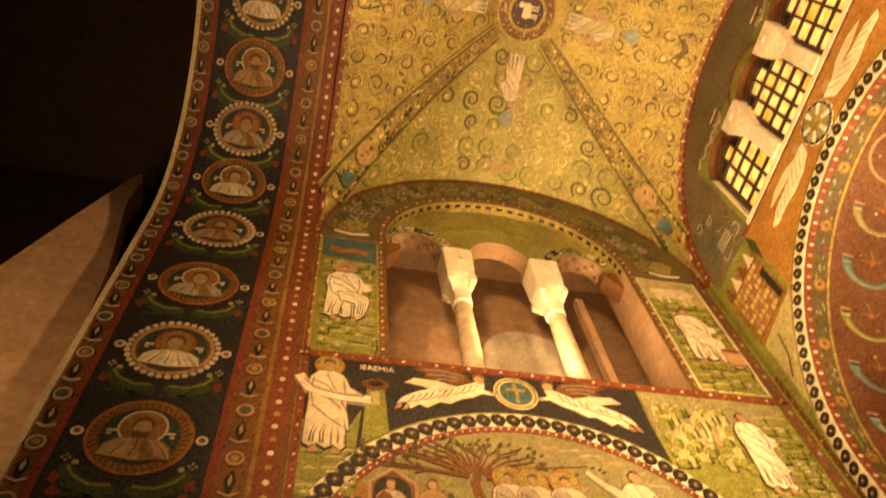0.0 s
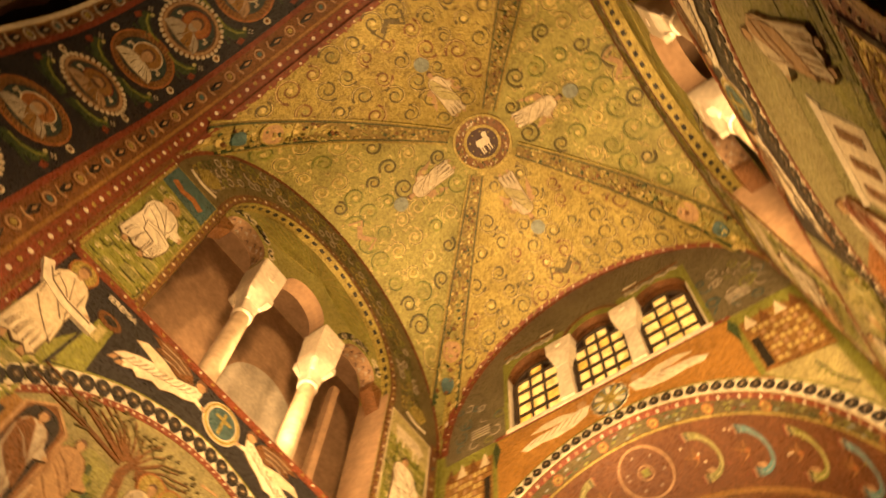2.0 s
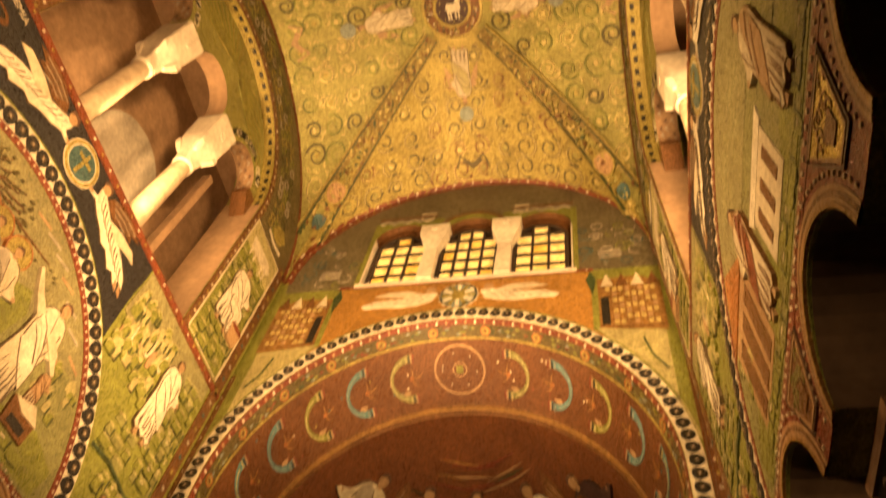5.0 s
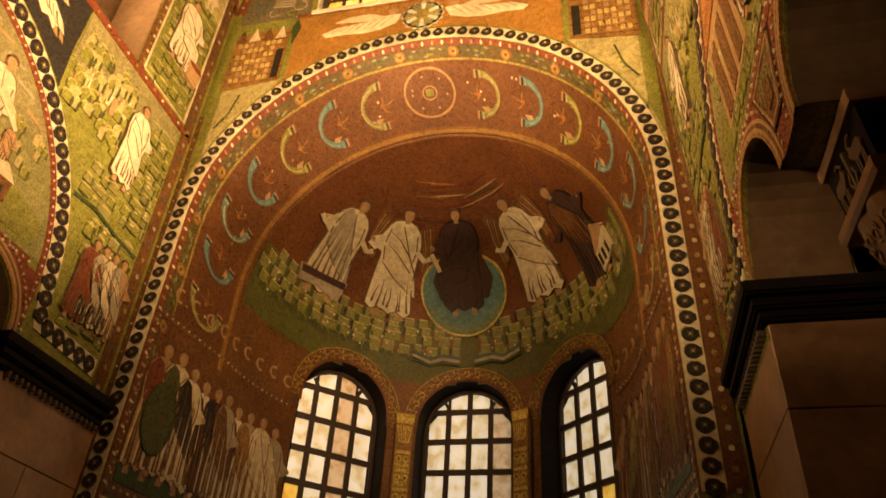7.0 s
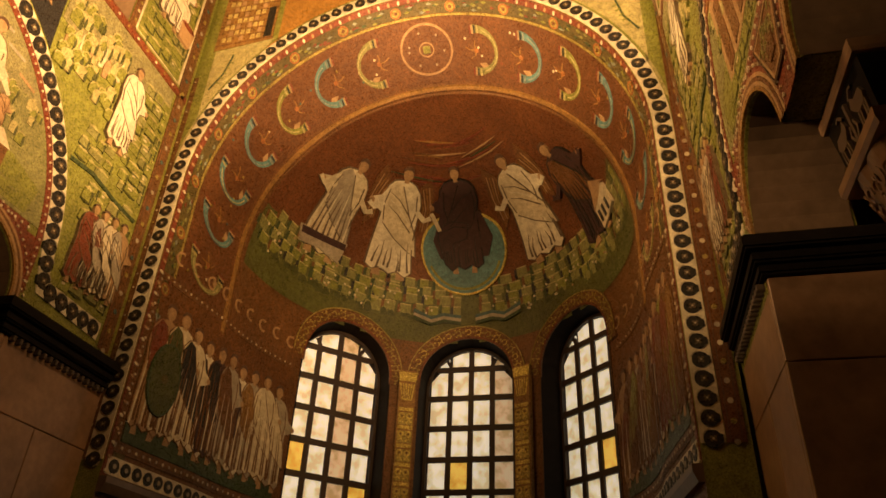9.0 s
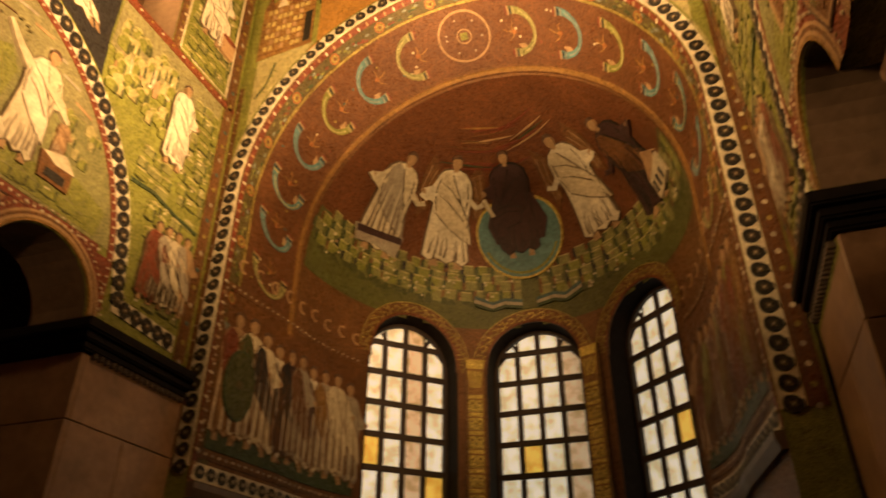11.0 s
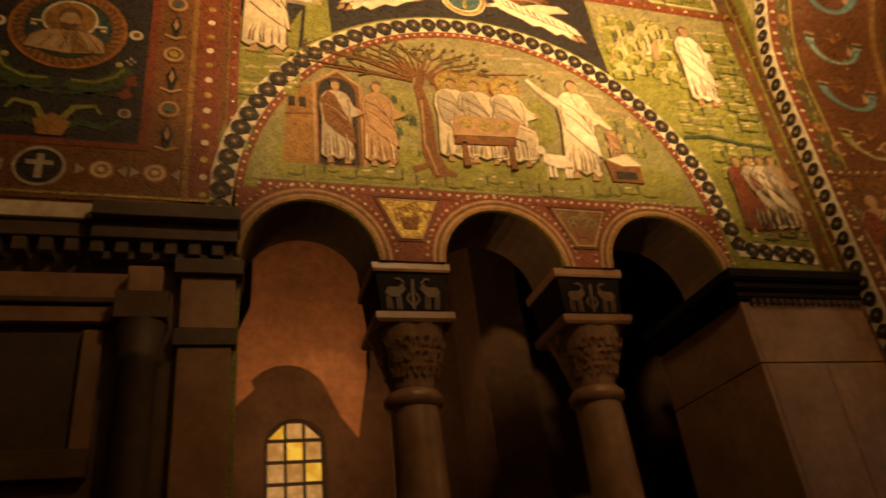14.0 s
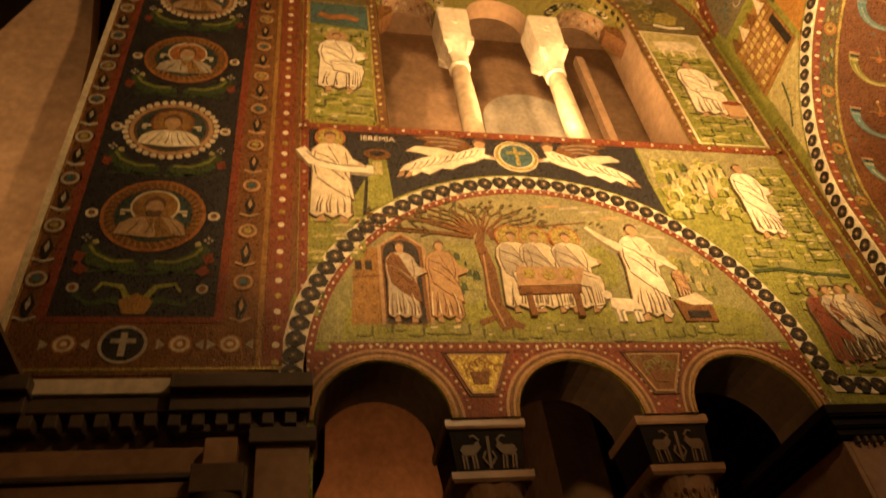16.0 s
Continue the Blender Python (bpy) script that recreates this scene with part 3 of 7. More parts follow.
def wreathed(r, cx, cy, R, mat, n=16):
    for k in range(n):
        a = 2 * pi * k / n
        r.poly(disc(cx + R * math.cos(a), cy + R * math.sin(a), R * 2.4 / n, 7), mat, 0.018)


# ---- great west arch: medallions on a dark ground ----
qW = pi / 2 * 3.4
WU = span(-qW - 6.6, -qW, 6) + span(-qW, qW, 60)[1:] + span(qW, qW + 6.6, 6)[1:]
arch_band = empty("arch_mosaic", "dark blue arch mosaic with framed medallions", "mosaic")
r = Relief(on_west)
r.line([(u, -5.02) for u in WU], 1.50, NAVY, 0.006)
r.make("dark_field", arch_band)
for x, w in ((-4.23, 0.09), (-5.82, 0.09), (-3.84, 0.05), (-6.08, 0.05)):
    r = Relief(on_west)
    r.line([(u, x) for u in WU], w, RED if w > 0.06 else OCHRE, 0.012)
    r.make("border_line", arch_band)
jewelled(on_west, [(u, -3.68) for u in WU], 0.22, arch_band, RED, (WHITE, GOLD), 0.2)
r = Relief(on_west)
r.line([(u, -6.11) for u in WU], 0.07, CREAM, 0.03)
r.make("cream_edge", arch_band)
for xj, col in ((-4.03, SKIN), (-5.96, GREY)):
    k = 0
    u = -qW - 6.1
    while u < qW + 6.2:
        r = Relief(local(on_west, u, xj))
        if k % 2 == 0:
            r.poly(disc(0, 0, 0.12, 14), BROWN, 0.012)
            r.line(arc(0, 0, 0.085, 0, 360, 14)[:-1], 0.028, col, 0.018, True)
            r.poly(disc(0, 0, 0.045, 8), BLUE if k % 4 else GOLD, 0.022)
        else:
            r.poly([(-0.20, 0), (-0.06, 0.06), (0.20, 0), (-0.06, -0.06)], BLACK, 0.012)
            r.poly([(-0.14, 0), (-0.05, 0.025), (0.02, 0), (-0.05, -0.025)], col, 0.018)
            r.line([(0.1, -0.1), (0.14, 0), (0.1, 0.1)], 0.03, col, 0.018)
        r.make("jewel", arch_band)
        u += 0.36
        k += 1
SIDE_U = [9.96, 8.50, 7.00, 5.43, 4.10, 2.94, 1.74]
US = sorted([-u for u in SIDE_U] + SIDE_U + [0.5])
for k, u in enumerate(US):
    up = 1 if u > 0 else -1
    # local frame: up the wall on the north side means towards the crown
    f = (lambda u0, s: lambda a, b, h: on_west(u0 - s * b, -5.02 + s * a * 1.0, h))(u, up)
    r = Relief(f, 0.3)
    beaded = k % 2 == 1
    r.poly(disc(0, 0, 0.53, 32), BROWN, 0.008)
    if beaded:
        wreathed(r, 0, 0, 0.52, CREAM, 34)
        r.line(arc(0, 0, 0.455, 0, 360, 28)[:-1], 0.045, SKIN, 0.016, True)
        r.line(arc(0, 0, 0.41, 0, 360, 28)[:-1], 0.03, HAIR, 0.017, True)
    else:
        r.line(arc(0, 0, 0.52, 0, 360, 28)[:-1], 0.035, ORANGE, 0.014, True)
        r.line(arc(0, 0, 0.45, 0, 360, 28)[:-1], 0.10, BROWN, 0.013, True)
        for q in range(40):
            t = 2 * pi * q / 40
            r.line([(0.41 * math.cos(t), 0.41 * math.sin(t)), (0.50 * math.cos(t + 0.08), 0.50 * math.sin(t + 0.08))], 0.022, OCHRE, 0.017)
    r.poly(disc(0, 0, 0.395, 28), DTEAL, 0.014)
    bust(r, 0.58, OCHRE if k % 3 else ORANGE, (GREY, CREAM, SKIN)[k % 3], k)
    for s in (-1, 1):
        for q in range(2):
            r.poly([(s * (0.24 + 0.05 * q), 0.06 - 0.05 * q), (s * 0.34, 0.06 - 0.05 * q), (s * 0.34, 0.03 - 0.05 * q), (s * (0.24 + 0.05 * q), 0.03 - 0.05 * q)], CREAM, 0.026)
    r.make("medallion", arch_band)
    for s in (-1, 1):
        r = Relief(f, 0.3)
        r.line([(s * 0.04, -0.72), (s * 0.25, -0.74), (s * 0.47, -0.64), (s * 0.56, -0.48), (s * 0.50, -0.40)], lambda t: 0.05 + 0.15 * math.sin(pi * min(1, t * 0.9 + 0.1)), DGREEN, 0.012)
        r.line([(s * 0.10, -0.67), (s * 0.30, -0.68), (s * 0.48, -0.58), (s * 0.55, -0.46)], 0.035, GREEN, 0.018)
        r.poly(disc(s * 0.50, -0.42, 0.035, 8), LGREEN, 0.02)
        r.make("dolphin", arch_band)
        r = Relief(f, 0.3)
        r.dots([(s * 0.62, 0.0)], 0.065, CREAM, 0.016, 12)
        r.dots([(s * 0.62, 0.0)], 0.035, BROWN, 0.02, 10)
        r.make("rosette", arch_band)
        r = Relief(f, 0.3)
        r.dots([(s * 0.60 + 0.035 * x, -0.36 + 0.035 * y) for x, y in ((1, 0), (-1, 0), (0, 1), (0, -1))], 0.016, GREY, 0.016)
        tagged(r.make("dot_cross", arch_band), kind="stuff")
        r = Relief(f, 0.3)
        r.poly([(s * 0.56, -0.58), (s * 0.66, -0.54), (s * 0.68, -0.66), (s * 0.60, -0.70)], RED, 0.014)
        r.make("red_leaf", arch_band)
        r = Relief(f, 0.3)
        r.line([(s * 0.55, -0.82), (s * 0.35, -0.80), (s * 0.02, -0.84)], 0.03, DGREEN, 0.012)
        r.make("stem", arch_band)
for s in (1, -1):
    f = (lambda s0: lambda a, b, h: on_west(s0 * (qW + 12 - b), a, h))(s)
    r = Relief(f)
    r.poly([(-6.0, 5.36), (-3.9, 5.36), (-3.9, 5.97), (-6.0, 5.97)], BROWN, 0.014)
    r.line([(-6.0, 5.42), (-3.6, 5.42)], 0.03, GOLD, 0.02)
    r.line([(-5.8, 5.97), (-4.2, 5.97)], 0.07, RED, 0.02)
    r.poly(disc(-5.05, 5.69, 0.2, 20), BLACK, 0.02)
    r.line(arc(-5.05, 5.69, 0.2, 0, 360, 20)[:-1], 0.03, GREY, 0.024, True)
    r.poly([(-5.08, 5.56), (-5.02, 5.56), (-5.02, 5.82), (-5.08, 5.82)], GREY, 0.024)
    r.poly([(-5.16, 5.70), (-4.94, 5.70), (-4.94, 5.75), (-5.16, 5.75)], GREY, 0.027)
    for c in (-5.55, -4.55, -4.10):
        r.poly(disc(c, 5.69, 0.11, 14), ORANGE, 0.02)
        r.line(arc(c, 5.69, 0.075, 0, 360, 14)[:-1], 0.03, CREAM, 0.025, True)
        r.poly(disc(c, 5.69, 0.03, 8), CREAM, 0.026)
        for q in (-1, 1):
            r.poly([(c + q * 0.13, 5.69), (c + q * 0.21, 5.75), (c + q * 0.21, 5.63)], GREY, 0.018)
    r.make("base_band", arch_band)
    r = Relief(f)
    for q in (-1, 1):
        r.line([(-5.02, 6.10), (-5.02 + q * 0.22, 6.22), (-5.02 + q * 0.42, 6.16), (-5.02 + q * 0.58, 6.28)], lambda t: 0.10 - 0.06 * t, DGREEN, 0.012)
        r.line([(-5.02 + q * 0.05, 6.18), (-5.02 + q * 0.16, 6.38), (-5.02 + q * 0.34, 6.42), (-5.02 + q * 0.40, 6.32)], lambda t: 0.07 - 0.04 * t, GREEN, 0.014)
        r.poly(disc(-5.02 + q * 0.60, 6.36, 0.06, 10), GREY, 0.014)
        r.poly(disc(-5.02 + q * 0.60, 6.36, 0.035, 8), BROWN, 0.018)
        r.poly([(-5.02 + q * 0.50, 6.60), (-5.02 + q * 0.60, 6.68), (-5.02 + q * 0.66, 6.58), (-5.02 + q * 0.57, 6.52)], RED, 0.014)
    r.poly([(-5.12, 6.04), (-4.92, 6.04), (-4.86, 6.20), (-5.02, 6.30), (-5.18, 6.20)], OCHRE, 0.018)
    r.make("acanthus", arch_band)


# ---- side walls ----
def robed(parent, f, x, z, H, lim=99, **kw):
    flip = kw.pop("flip", 1)
    kw.setdefault("base", 0.036)
    r = Relief(local(f, x, z, 1, kw.pop("tilt", 0), flip), lim)
    figure(r, H, **kw)
    return r.make("figure", parent)


def side_mosaic(f, north):
    ell = [(gal_c + (gal_h + 0.16) * math.cos(radians(a)), GAL[3] + 2.16 * math.sin(radians(a))) for a in span(0, 180, 40)]
    # spandrel ground
    wall = empty("spandrel_mosaic", "dark blue and green mosaic with winged figures over the lunette", "mosaic")
    out = LUN_R + 0.30
    r = Relief(f)
    r.poly([(XW + 0.02, 6.9), (-2.75, 7.2)] + [(LUN_X + out * math.cos(radians(a)), LUN_Z + out * math.sin(radians(a))) for a in span(136, 52, 30)] + [(1.05, 8.3), (1.05, 9.0), (XW + 0.02, 9.0)], NAVY, 0.006)
    r.make("dark_ground", wall)
    r = Relief(f)
    r.poly([(XW + 0.03, 5.6), (-3.42, 5.9)] + [(LUN_X + out * math.cos(radians(a)), LUN_Z + out * math.sin(radians(a))) for a in span(164, 134, 12)] + [(-2.72, 8.1), (-2.95, 7.6), (-3.46, 7.9)], GREEN, 0.010)
    ledges(r, -3.42, -2.75, 6.75, 7.5, 0.22, 3)
    ledges(r, -3.42, -3.2, 6.1, 6.7, 0.20, 4)
    tagged(r.make("rock_bed", wall), kind="stuff")
    r = Relief(f)
    r.poly([(1.08, 8.2), (1.5, 8.1), (2.1, 8.4), (3.2, 8.6), (3.2, 8.98), (1.08, 8.98)], SKYTAN, 0.011)
    hills(r, 1.15, 2.15, 7.55, 8.6, 48, 5, (LGREEN, GREEN, SHADE), 0.19)
    ledges(r, 2.62, 3.22, 6.9, 8.7, 0.20, 15)
    ledges(r, 1.9, 2.6, 6.86, 7.4, 0.20, 16)
    ledges(r, 2.2, 3.2, 6.15, 6.75, 0.24, 6)
    ledges(r, 2.3, 3.2, 5.3, 5.6, 0.2, 26, GREEN)
    tagged(r.make("rock_bed", wall), kind="stuff")
    # prophet with a scroll and a pillar
    if north:
        robed(wall, f, -3.13, 7.38, 1.56, halo=GOLD, seed=2)
        r = Relief(f)
        r.line([(-3.49, 8.56), (-3.36, 8.34), (-3.05, 8.24), (-2.62, 8.22)], 0.13, WHITE, 0.060)
        r.line([(-3.42, 8.50), (-3.3, 8.36), (-3.05, 8.28), (-2.7, 8.26)], 0.02, FOLD, 0.064)
        r.make("scroll", wall)
        r = Relief(f)
        r.poly([(-2.72, 7.55), (-2.40, 7.75), (-2.44, 8.48), (-2.66, 8.48)], GREEN, 0.014)
        r.poly([(-2.62, 8.18), (-2.5, 8.18), (-2.5, 8.42), (-2.62, 8.42)], LGREEN, 0.02)
        r.poly(disc(-2.55, 8.56, 0.17, 16, 0.10), BROWN, 0.02)
        r.poly(disc(-2.55, 8.57, 0.10, 14, 0.05), BLACK, 0.026)
        r.make("pillar", wall)
        t = bpy.data.curves.new("lettering", "FONT")
        t.body, t.size, t.extrude, t.align_x = "IEREMIA", 0.125, 0.004, "CENTER"
        o = new("lettering", t)
        o.matrix_world = pose(-2.53, YN - 0.02, 8.82, 90, 0, 0)
        o.data.materials.append(WHITE)
        o.parent = wall
    else:
        robed(wall, f, -3.05, 7.38, 1.5, halo=GOLD, seed=12, robe=GREY)
    # flying figures holding a wreath
    for s in (-1, 1):
        r = Relief(local(f, LUN_X, 8.66, 1, 0, s))
        robe_pts = [(0.40, 0.13), (0.52, 0.15), (0.64, 0.09), (0.84, -0.01), (1.06, -0.04), (1.30, -0.14), (1.50, -0.27), (1.58, -0.40), (1.46, -0.37), (1.41, -0.48), (1.29, -0.39), (1.20, -0.44), (1.02, -0.31), (0.90, -0.33), (0.76, -0.23), (0.60, -0.17), (0.44, -0.07)]
        r.poly([(0.56, 0.12), (0.64, 0.26), (0.82, 0.35), (1.08, 0.37), (1.34, 0.28), (1.16, 0.22), (1.22, 0.14), (1.0, 0.13), (0.82, 0.05)], BROWN, 0.013)
        for k in range(5):
            r.line([(0.66 + 0.03 * k, 0.24 - 0.03 * k), (0.92, 0.30 - 0.04 * k), (1.20 - 0.03 * k, 0.29 - 0.045 * k)], 0.012, (GREY, FOLD)[k % 2], 0.0165)
        r.poly(robe_pts, WHITE, 0.017)
        r.line(robe_pts, 0.014, FOLD, 0.0185, True)
        r.poly([(0.80, 0.02), (1.05, 0.09), (1.34, 0.10), (1.46, 0.00), (1.26, -0.03), (1.08, -0.10), (0.86, -0.10)], CREAM, 0.0205)
        r.line([(0.80, 0.02), (1.05, 0.09), (1.34, 0.10), (1.46, 0.00)], 0.012, FOLD, 0.022)
        r.line([(0.52, 0.04), (0.42, -0.04), (0.30, -0.06)], lambda t: 0.075 - 0.035 * t, WHITE, 0.0215)
        r.line([(0.36, -0.05), (0.28, -0.06)], 0.04, SKIN, 0.024)
        for k in range(11):
            x0, y0 = 0.50 + 0.085 * k, 0.09 - 0.032 * k
            r.line([(x0, y0), (x0 + 0.06, y0 - 0.11), (x0 + 0.15, y0 - 0.18)], lambda t: 0.017 * (1.15 - t), FOLD if k % 3 else GREY, 0.026)
        for x in (1.50, 1.40):
            r.poly([(x, -0.38), (x + 0.07, -0.42), (x + 0.11, -0.50), (x + 0.03, -0.47)], SKIN, 0.018)
        r.poly(disc(0.47, 0.21, 0.075, 12, 0.085), SKIN, 0.021)
        r.poly(arc(0.47, 0.23, 0.09, -10, 190, 10, 0.085) + arc(0.47, 0.22, 0.06, 180, 0, 6, 0.04), HAIR, 0.0235)
        r.make("winged_figure", wall)
    r = Relief(local(f, LUN_X, 8.66))
    r.poly(disc(0, 0, 0.30, 28), CREAM, 0.018)
    r.line(arc(0, 0, 0.265, 0, 360, 28)[:-1], 0.04, GOLD, 0.024, True)
    r.poly(disc(0, 0, 0.22, 24), BLUE, 0.024)
    r.poly([(-0.025, -0.19), (0.025, -0.19), (0.02, 0.17), (-0.02, 0.17)], GOLD, 0.03)
    r.poly([(-0.13, 0.03), (0.13, 0.03), (0.13, 0.075), (-0.13, 0.075)], GOLD, 0.033)
    r.make("wreath", wall)
    # figure on the mountain, crowd below
    robed(wall, f, 2.45, 7.35, 1.38, halo=None, seed=4, robe=WHITE, mantle=WHITE, arm=1)
    g = random.Random(8)
    for k in range(9):
        x, z = 1.22 + 0.11 * k, 7.9 + 0.05 * (k % 3) + 0.02 * k
        r = Relief(f)
        r.poly([(x, z), (x + 0.07, z + 0.02), (x + 0.10, z + 0.2), (x + 0.05, z + 0.34), (x - 0.02, z + 0.2)], (SKIN, LGREEN, CREAM)[k % 3], 0.02)
        r.make("rock_shape", wall)
    for k, c in enumerate((RED, CREAM, CREAM, SKIN)):
        robed(wall, f, 2.52 + 0.18 * k, 5.42 + 0.02 * k, 1.1, seed=20 + k, robe=c, mantle=GREY if k % 2 else c)
    r = Relief(f)
    r.line([(1.9, 6.75), (2.3, 6.8), (2.8, 6.72), (3.2, 6.7)], 0.05, DGREEN, 0.02)
    r.make("ledge", wall)
    # long borders
    jewelled(f, [(XW + 0.0, 9.06), (XE - 0.05, 9.06)], 0.13, wall)
    jewelled(f, [(3.36, 4.95), (3.36, 12.3)], 0.20, wall, BROWN, (GREY, GOLD, BLUE), 0.26)
    jewelled(f, [(XW + 0.06, 5.1), (XW + 0.06, 12.2)], 0.10, wall)
    # lunette
    lun = empty("lunette_mosaic", "arched mosaic with a tree, table and robed figures" if north else "arched mosaic with a temple and an altar", "mosaic")
    r = Relief(f)
    base = 5.72
    a0 = math.degrees(math.asin((base - LUN_Z) / (LUN_R - 0.04)))
    r.poly(arc(LUN_X, LUN_Z, LUN_R - 0.04, a0, 180 - a0, 48), LUNGREEN, 0.006)
    a1 = math.degrees(math.asin((6.95 - LUN_Z) / (LUN_R - 0.06)))
    r.poly(arc(LUN_X, LUN_Z, LUN_R - 0.06, a1, 180 - a1, 40), SKYTAN, 0.0085)
    r.make("field", lun)
    r = Relief(f)
    r.poly([(-3.05, 5.76), (1.62, 5.76), (1.68, 6.1), (1.2, 6.25), (0.5, 6.05), (-0.2, 6.3), (-1.2, 6.1), (-2.0, 6.3), (-3.0, 6.15)], GREEN, 0.010)
    ledges(r, -2.95, 1.5, 5.80, 5.93, 0.17, 11, MOSSY, SHADE)
    r.poly([(-2.08, 6.4), (-1.55, 6.4), (-1.5, 7.05), (-1.8, 7.1), (-2.05, 6.98)], MOSSY, 0.011)
    hills(r, -1.85, -1.5, 6.0, 6.9, 9, 12, (GREEN, DGREEN, DGREEN), 0.12)
    hills(r, 0.75, 1.3, 6.3, 6.9, 14, 13, (LGREEN, GREEN, SHADE), 0.13)
    r.poly([(-0.25, 6.35), (0.1, 6.5), (0.16, 6.9), (0.02, 7.12), (-0.2, 7.0), (-0.26, 6.7)], GREEN, 0.012)
    r.make("meadow", lun)
    if north:
        r = Relief(f)
        r.poly([(-2.95, 5.93), (-2.62, 5.93), (-2.62, 6.98), (-2.74, 6.98), (-2.90, 6.75)], OCHRE, 0.012)
        r.poly([(-2.62, 5.93), (-2.12, 5.93), (-2.12, 7.0), (-2.37, 7.18), (-2.62, 7.0)], BROWN, 0.014)
        r.poly([(-2.58, 5.95), (-2.18, 5.95), (-2.18, 6.9)] + arc(-2.38, 6.9, 0.2, 0, 180, 10)[1:], BLACK, 0.018)
        r.line([(-2.62, 5.93), (-2.62, 7.0), (-2.37, 7.2), (-2.12, 7.0), (-2.12, 5.93)], 0.04, SKIN, 0.024)
        for x in (-2.89, -2.78):
            r.poly([(x, 6.66), (x + 0.07, 6.66), (x + 0.07, 6.78), (x, 6.78)], BLACK, 0.02)
        r.line([(-2.93, 6.55), (-2.62, 6.58)], 0.02, BROWN, 0.018)
        r.make("hut", lun)
        robed(lun, f, -2.40, 5.98, 1.08, robe=GREY, mantle=BROWN, fold=BROWN, seed=31, base=0.038)
        robed(lun, f, -1.95, 5.98, 1.12, robe=SKIN, mantle=SKIN, fold=BROWN, seed=32)
        r = Relief(f)
        r.line([(-1.30, 5.88), (-1.42, 6.2), (-1.40, 6.7), (-1.46, 7.1), (-1.38, 7.35)], lambda t: 0.20 - 0.12 * t, BROWN, 0.02)
        r.line([(-1.36, 5.9), (-1.46, 6.3), (-1.44, 6.9)], 0.02, SKIN, 0.026)
        r.line([(-1.62, 5.95), (-1.4, 6.05), (-1.15, 5.9)], 0.07, BROWN, 0.018)
        g = random.Random(7)
        for k in range(22):
            a = radians(8 + 164 * k / 21 + g.uniform(-4, 4))
            L = g.uniform(0.55, 0.95) * (0.75 + 0.45 * abs(math.cos(a)))
            x, y = -1.42 + 0.1 * math.cos(a), 7.15 + 0.12 * math.sin(a)
            p1 = (x + L * 0.5 * math.cos(a) * 1.25, y + L * 0.42 * math.sin(a))
            p2 = (x + L * math.cos(a) * 1.3, min(7.78, y + L * 0.62 * math.sin(a)))
            r.line([(x, y), p1, p2], lambda t: 0.030 - 0.020 * t, BROWN, 0.02 + 0.0006 * k)
            for q_ in (-1, 1):
                r.line([p1, (p1[0] + 0.16 * math.cos(a + q_ * 0.6), min(7.82, p1[1] + 0.14 * math.sin(a + q_ * 0.6)))], 0.014, OLIVE, 0.0205 + 0.0006 * k)
            for _ in range(3):
                px, py = p2[0] + g.uniform(-0.16, 0.16), min(7.82, p2[1] + g.uniform(-0.1, 0.06))
                r.poly([(px, py), (px + 0.05, py + 0.02), (px + 0.06, py + 0.05), (px + 0.01, py + 0.035)], OLIVE, 0.022 + 0.0007 * k)
        r.make("tree", lun)
        for k, x in enumerate((-1.08, -0.80, -0.42)):
            robed(lun, f, x, 6.12, 1.16, robe=CREAM, mantle=GREY, fold=FOLD, halo=GOLD, halo_r=0.155, seated=True, seed=40 + k, base=0.034 + 0.0043 * k)
        r = Relief(f)
        r.poly([(-1.14, 6.42), (-0.40, 6.46), (-0.30, 6.70), (-1.10, 6.70)], SKIN, 0.070)
        r.poly([(-1.14, 6.30), (-0.42, 6.34), (-0.40, 6.44), (-1.14, 6.41)], BROWN, 0.072)
        for x in (-1.06, -0.52):
            r.poly([(x, 6.02), (x + 0.07, 6.02), (x + 0.06, 6.34), (x, 6.34)], BROWN, 0.072)
        r.dots([(-0.98, 6.60), (-0.75, 6.58), (-0.52, 6.60)], 0.075, GOLD, 0.076, 12)
        r.make("table", lun)
        robed(lun, f, 0.38, 6.02, 1.46, robe=CREAM, mantle=WHITE, fold=FOLD, seed=45, tilt=-4)
        r = Relief(f)
        r.line([(0.26, 7.02), (0.05, 7.18), (-0.12, 7.36)], lambda t: 0.13 - 0.09 * t, CREAM, 0.058)
        r.line([(0.50, 7.0), (0.72, 6.85), (0.86, 6.72)], lambda t: 0.13 - 0.08 * t, CREAM, 0.058)
        r.make("raised_arm_shape", lun)
        r = Relief(f)
        r.poly([(-0.10, 6.28), (0.18, 6.26), (0.24, 6.14), (0.20, 6.08), (-0.05, 6.1), (-0.12, 6.16)], WHITE, 0.060)
        r.poly(disc(-0.13, 6.32, 0.06, 10), WHITE, 0.062)
        for x in (-0.06, 0.0, 0.14, 0.19):
            r.line([(x, 6.12), (x, 5.96)], 0.03, WHITE, 0.060)
        r.make("lamb", lun)
        r = Relief(f)
        r.poly([(0.72, 5.98), (1.12, 5.98), (1.12, 6.22), (0.95, 6.36), (0.68, 6.28)], BROWN, 0.040)
        r.poly([(0.70, 6.28), (0.98, 6.38), (1.14, 6.22), (0.88, 6.2)], CREAM, 0.046)
        r.poly([(0.78, 6.02), (1.04, 6.02), (1.04, 6.12), (0.78, 6.12)], BLACK, 0.046)
        robed(lun, f, 0.86, 6.3, 0.5, robe=SKIN, mantle=SKIN, fold=BROWN, seed=46, base=0.026)
        r.make("altar", lun)
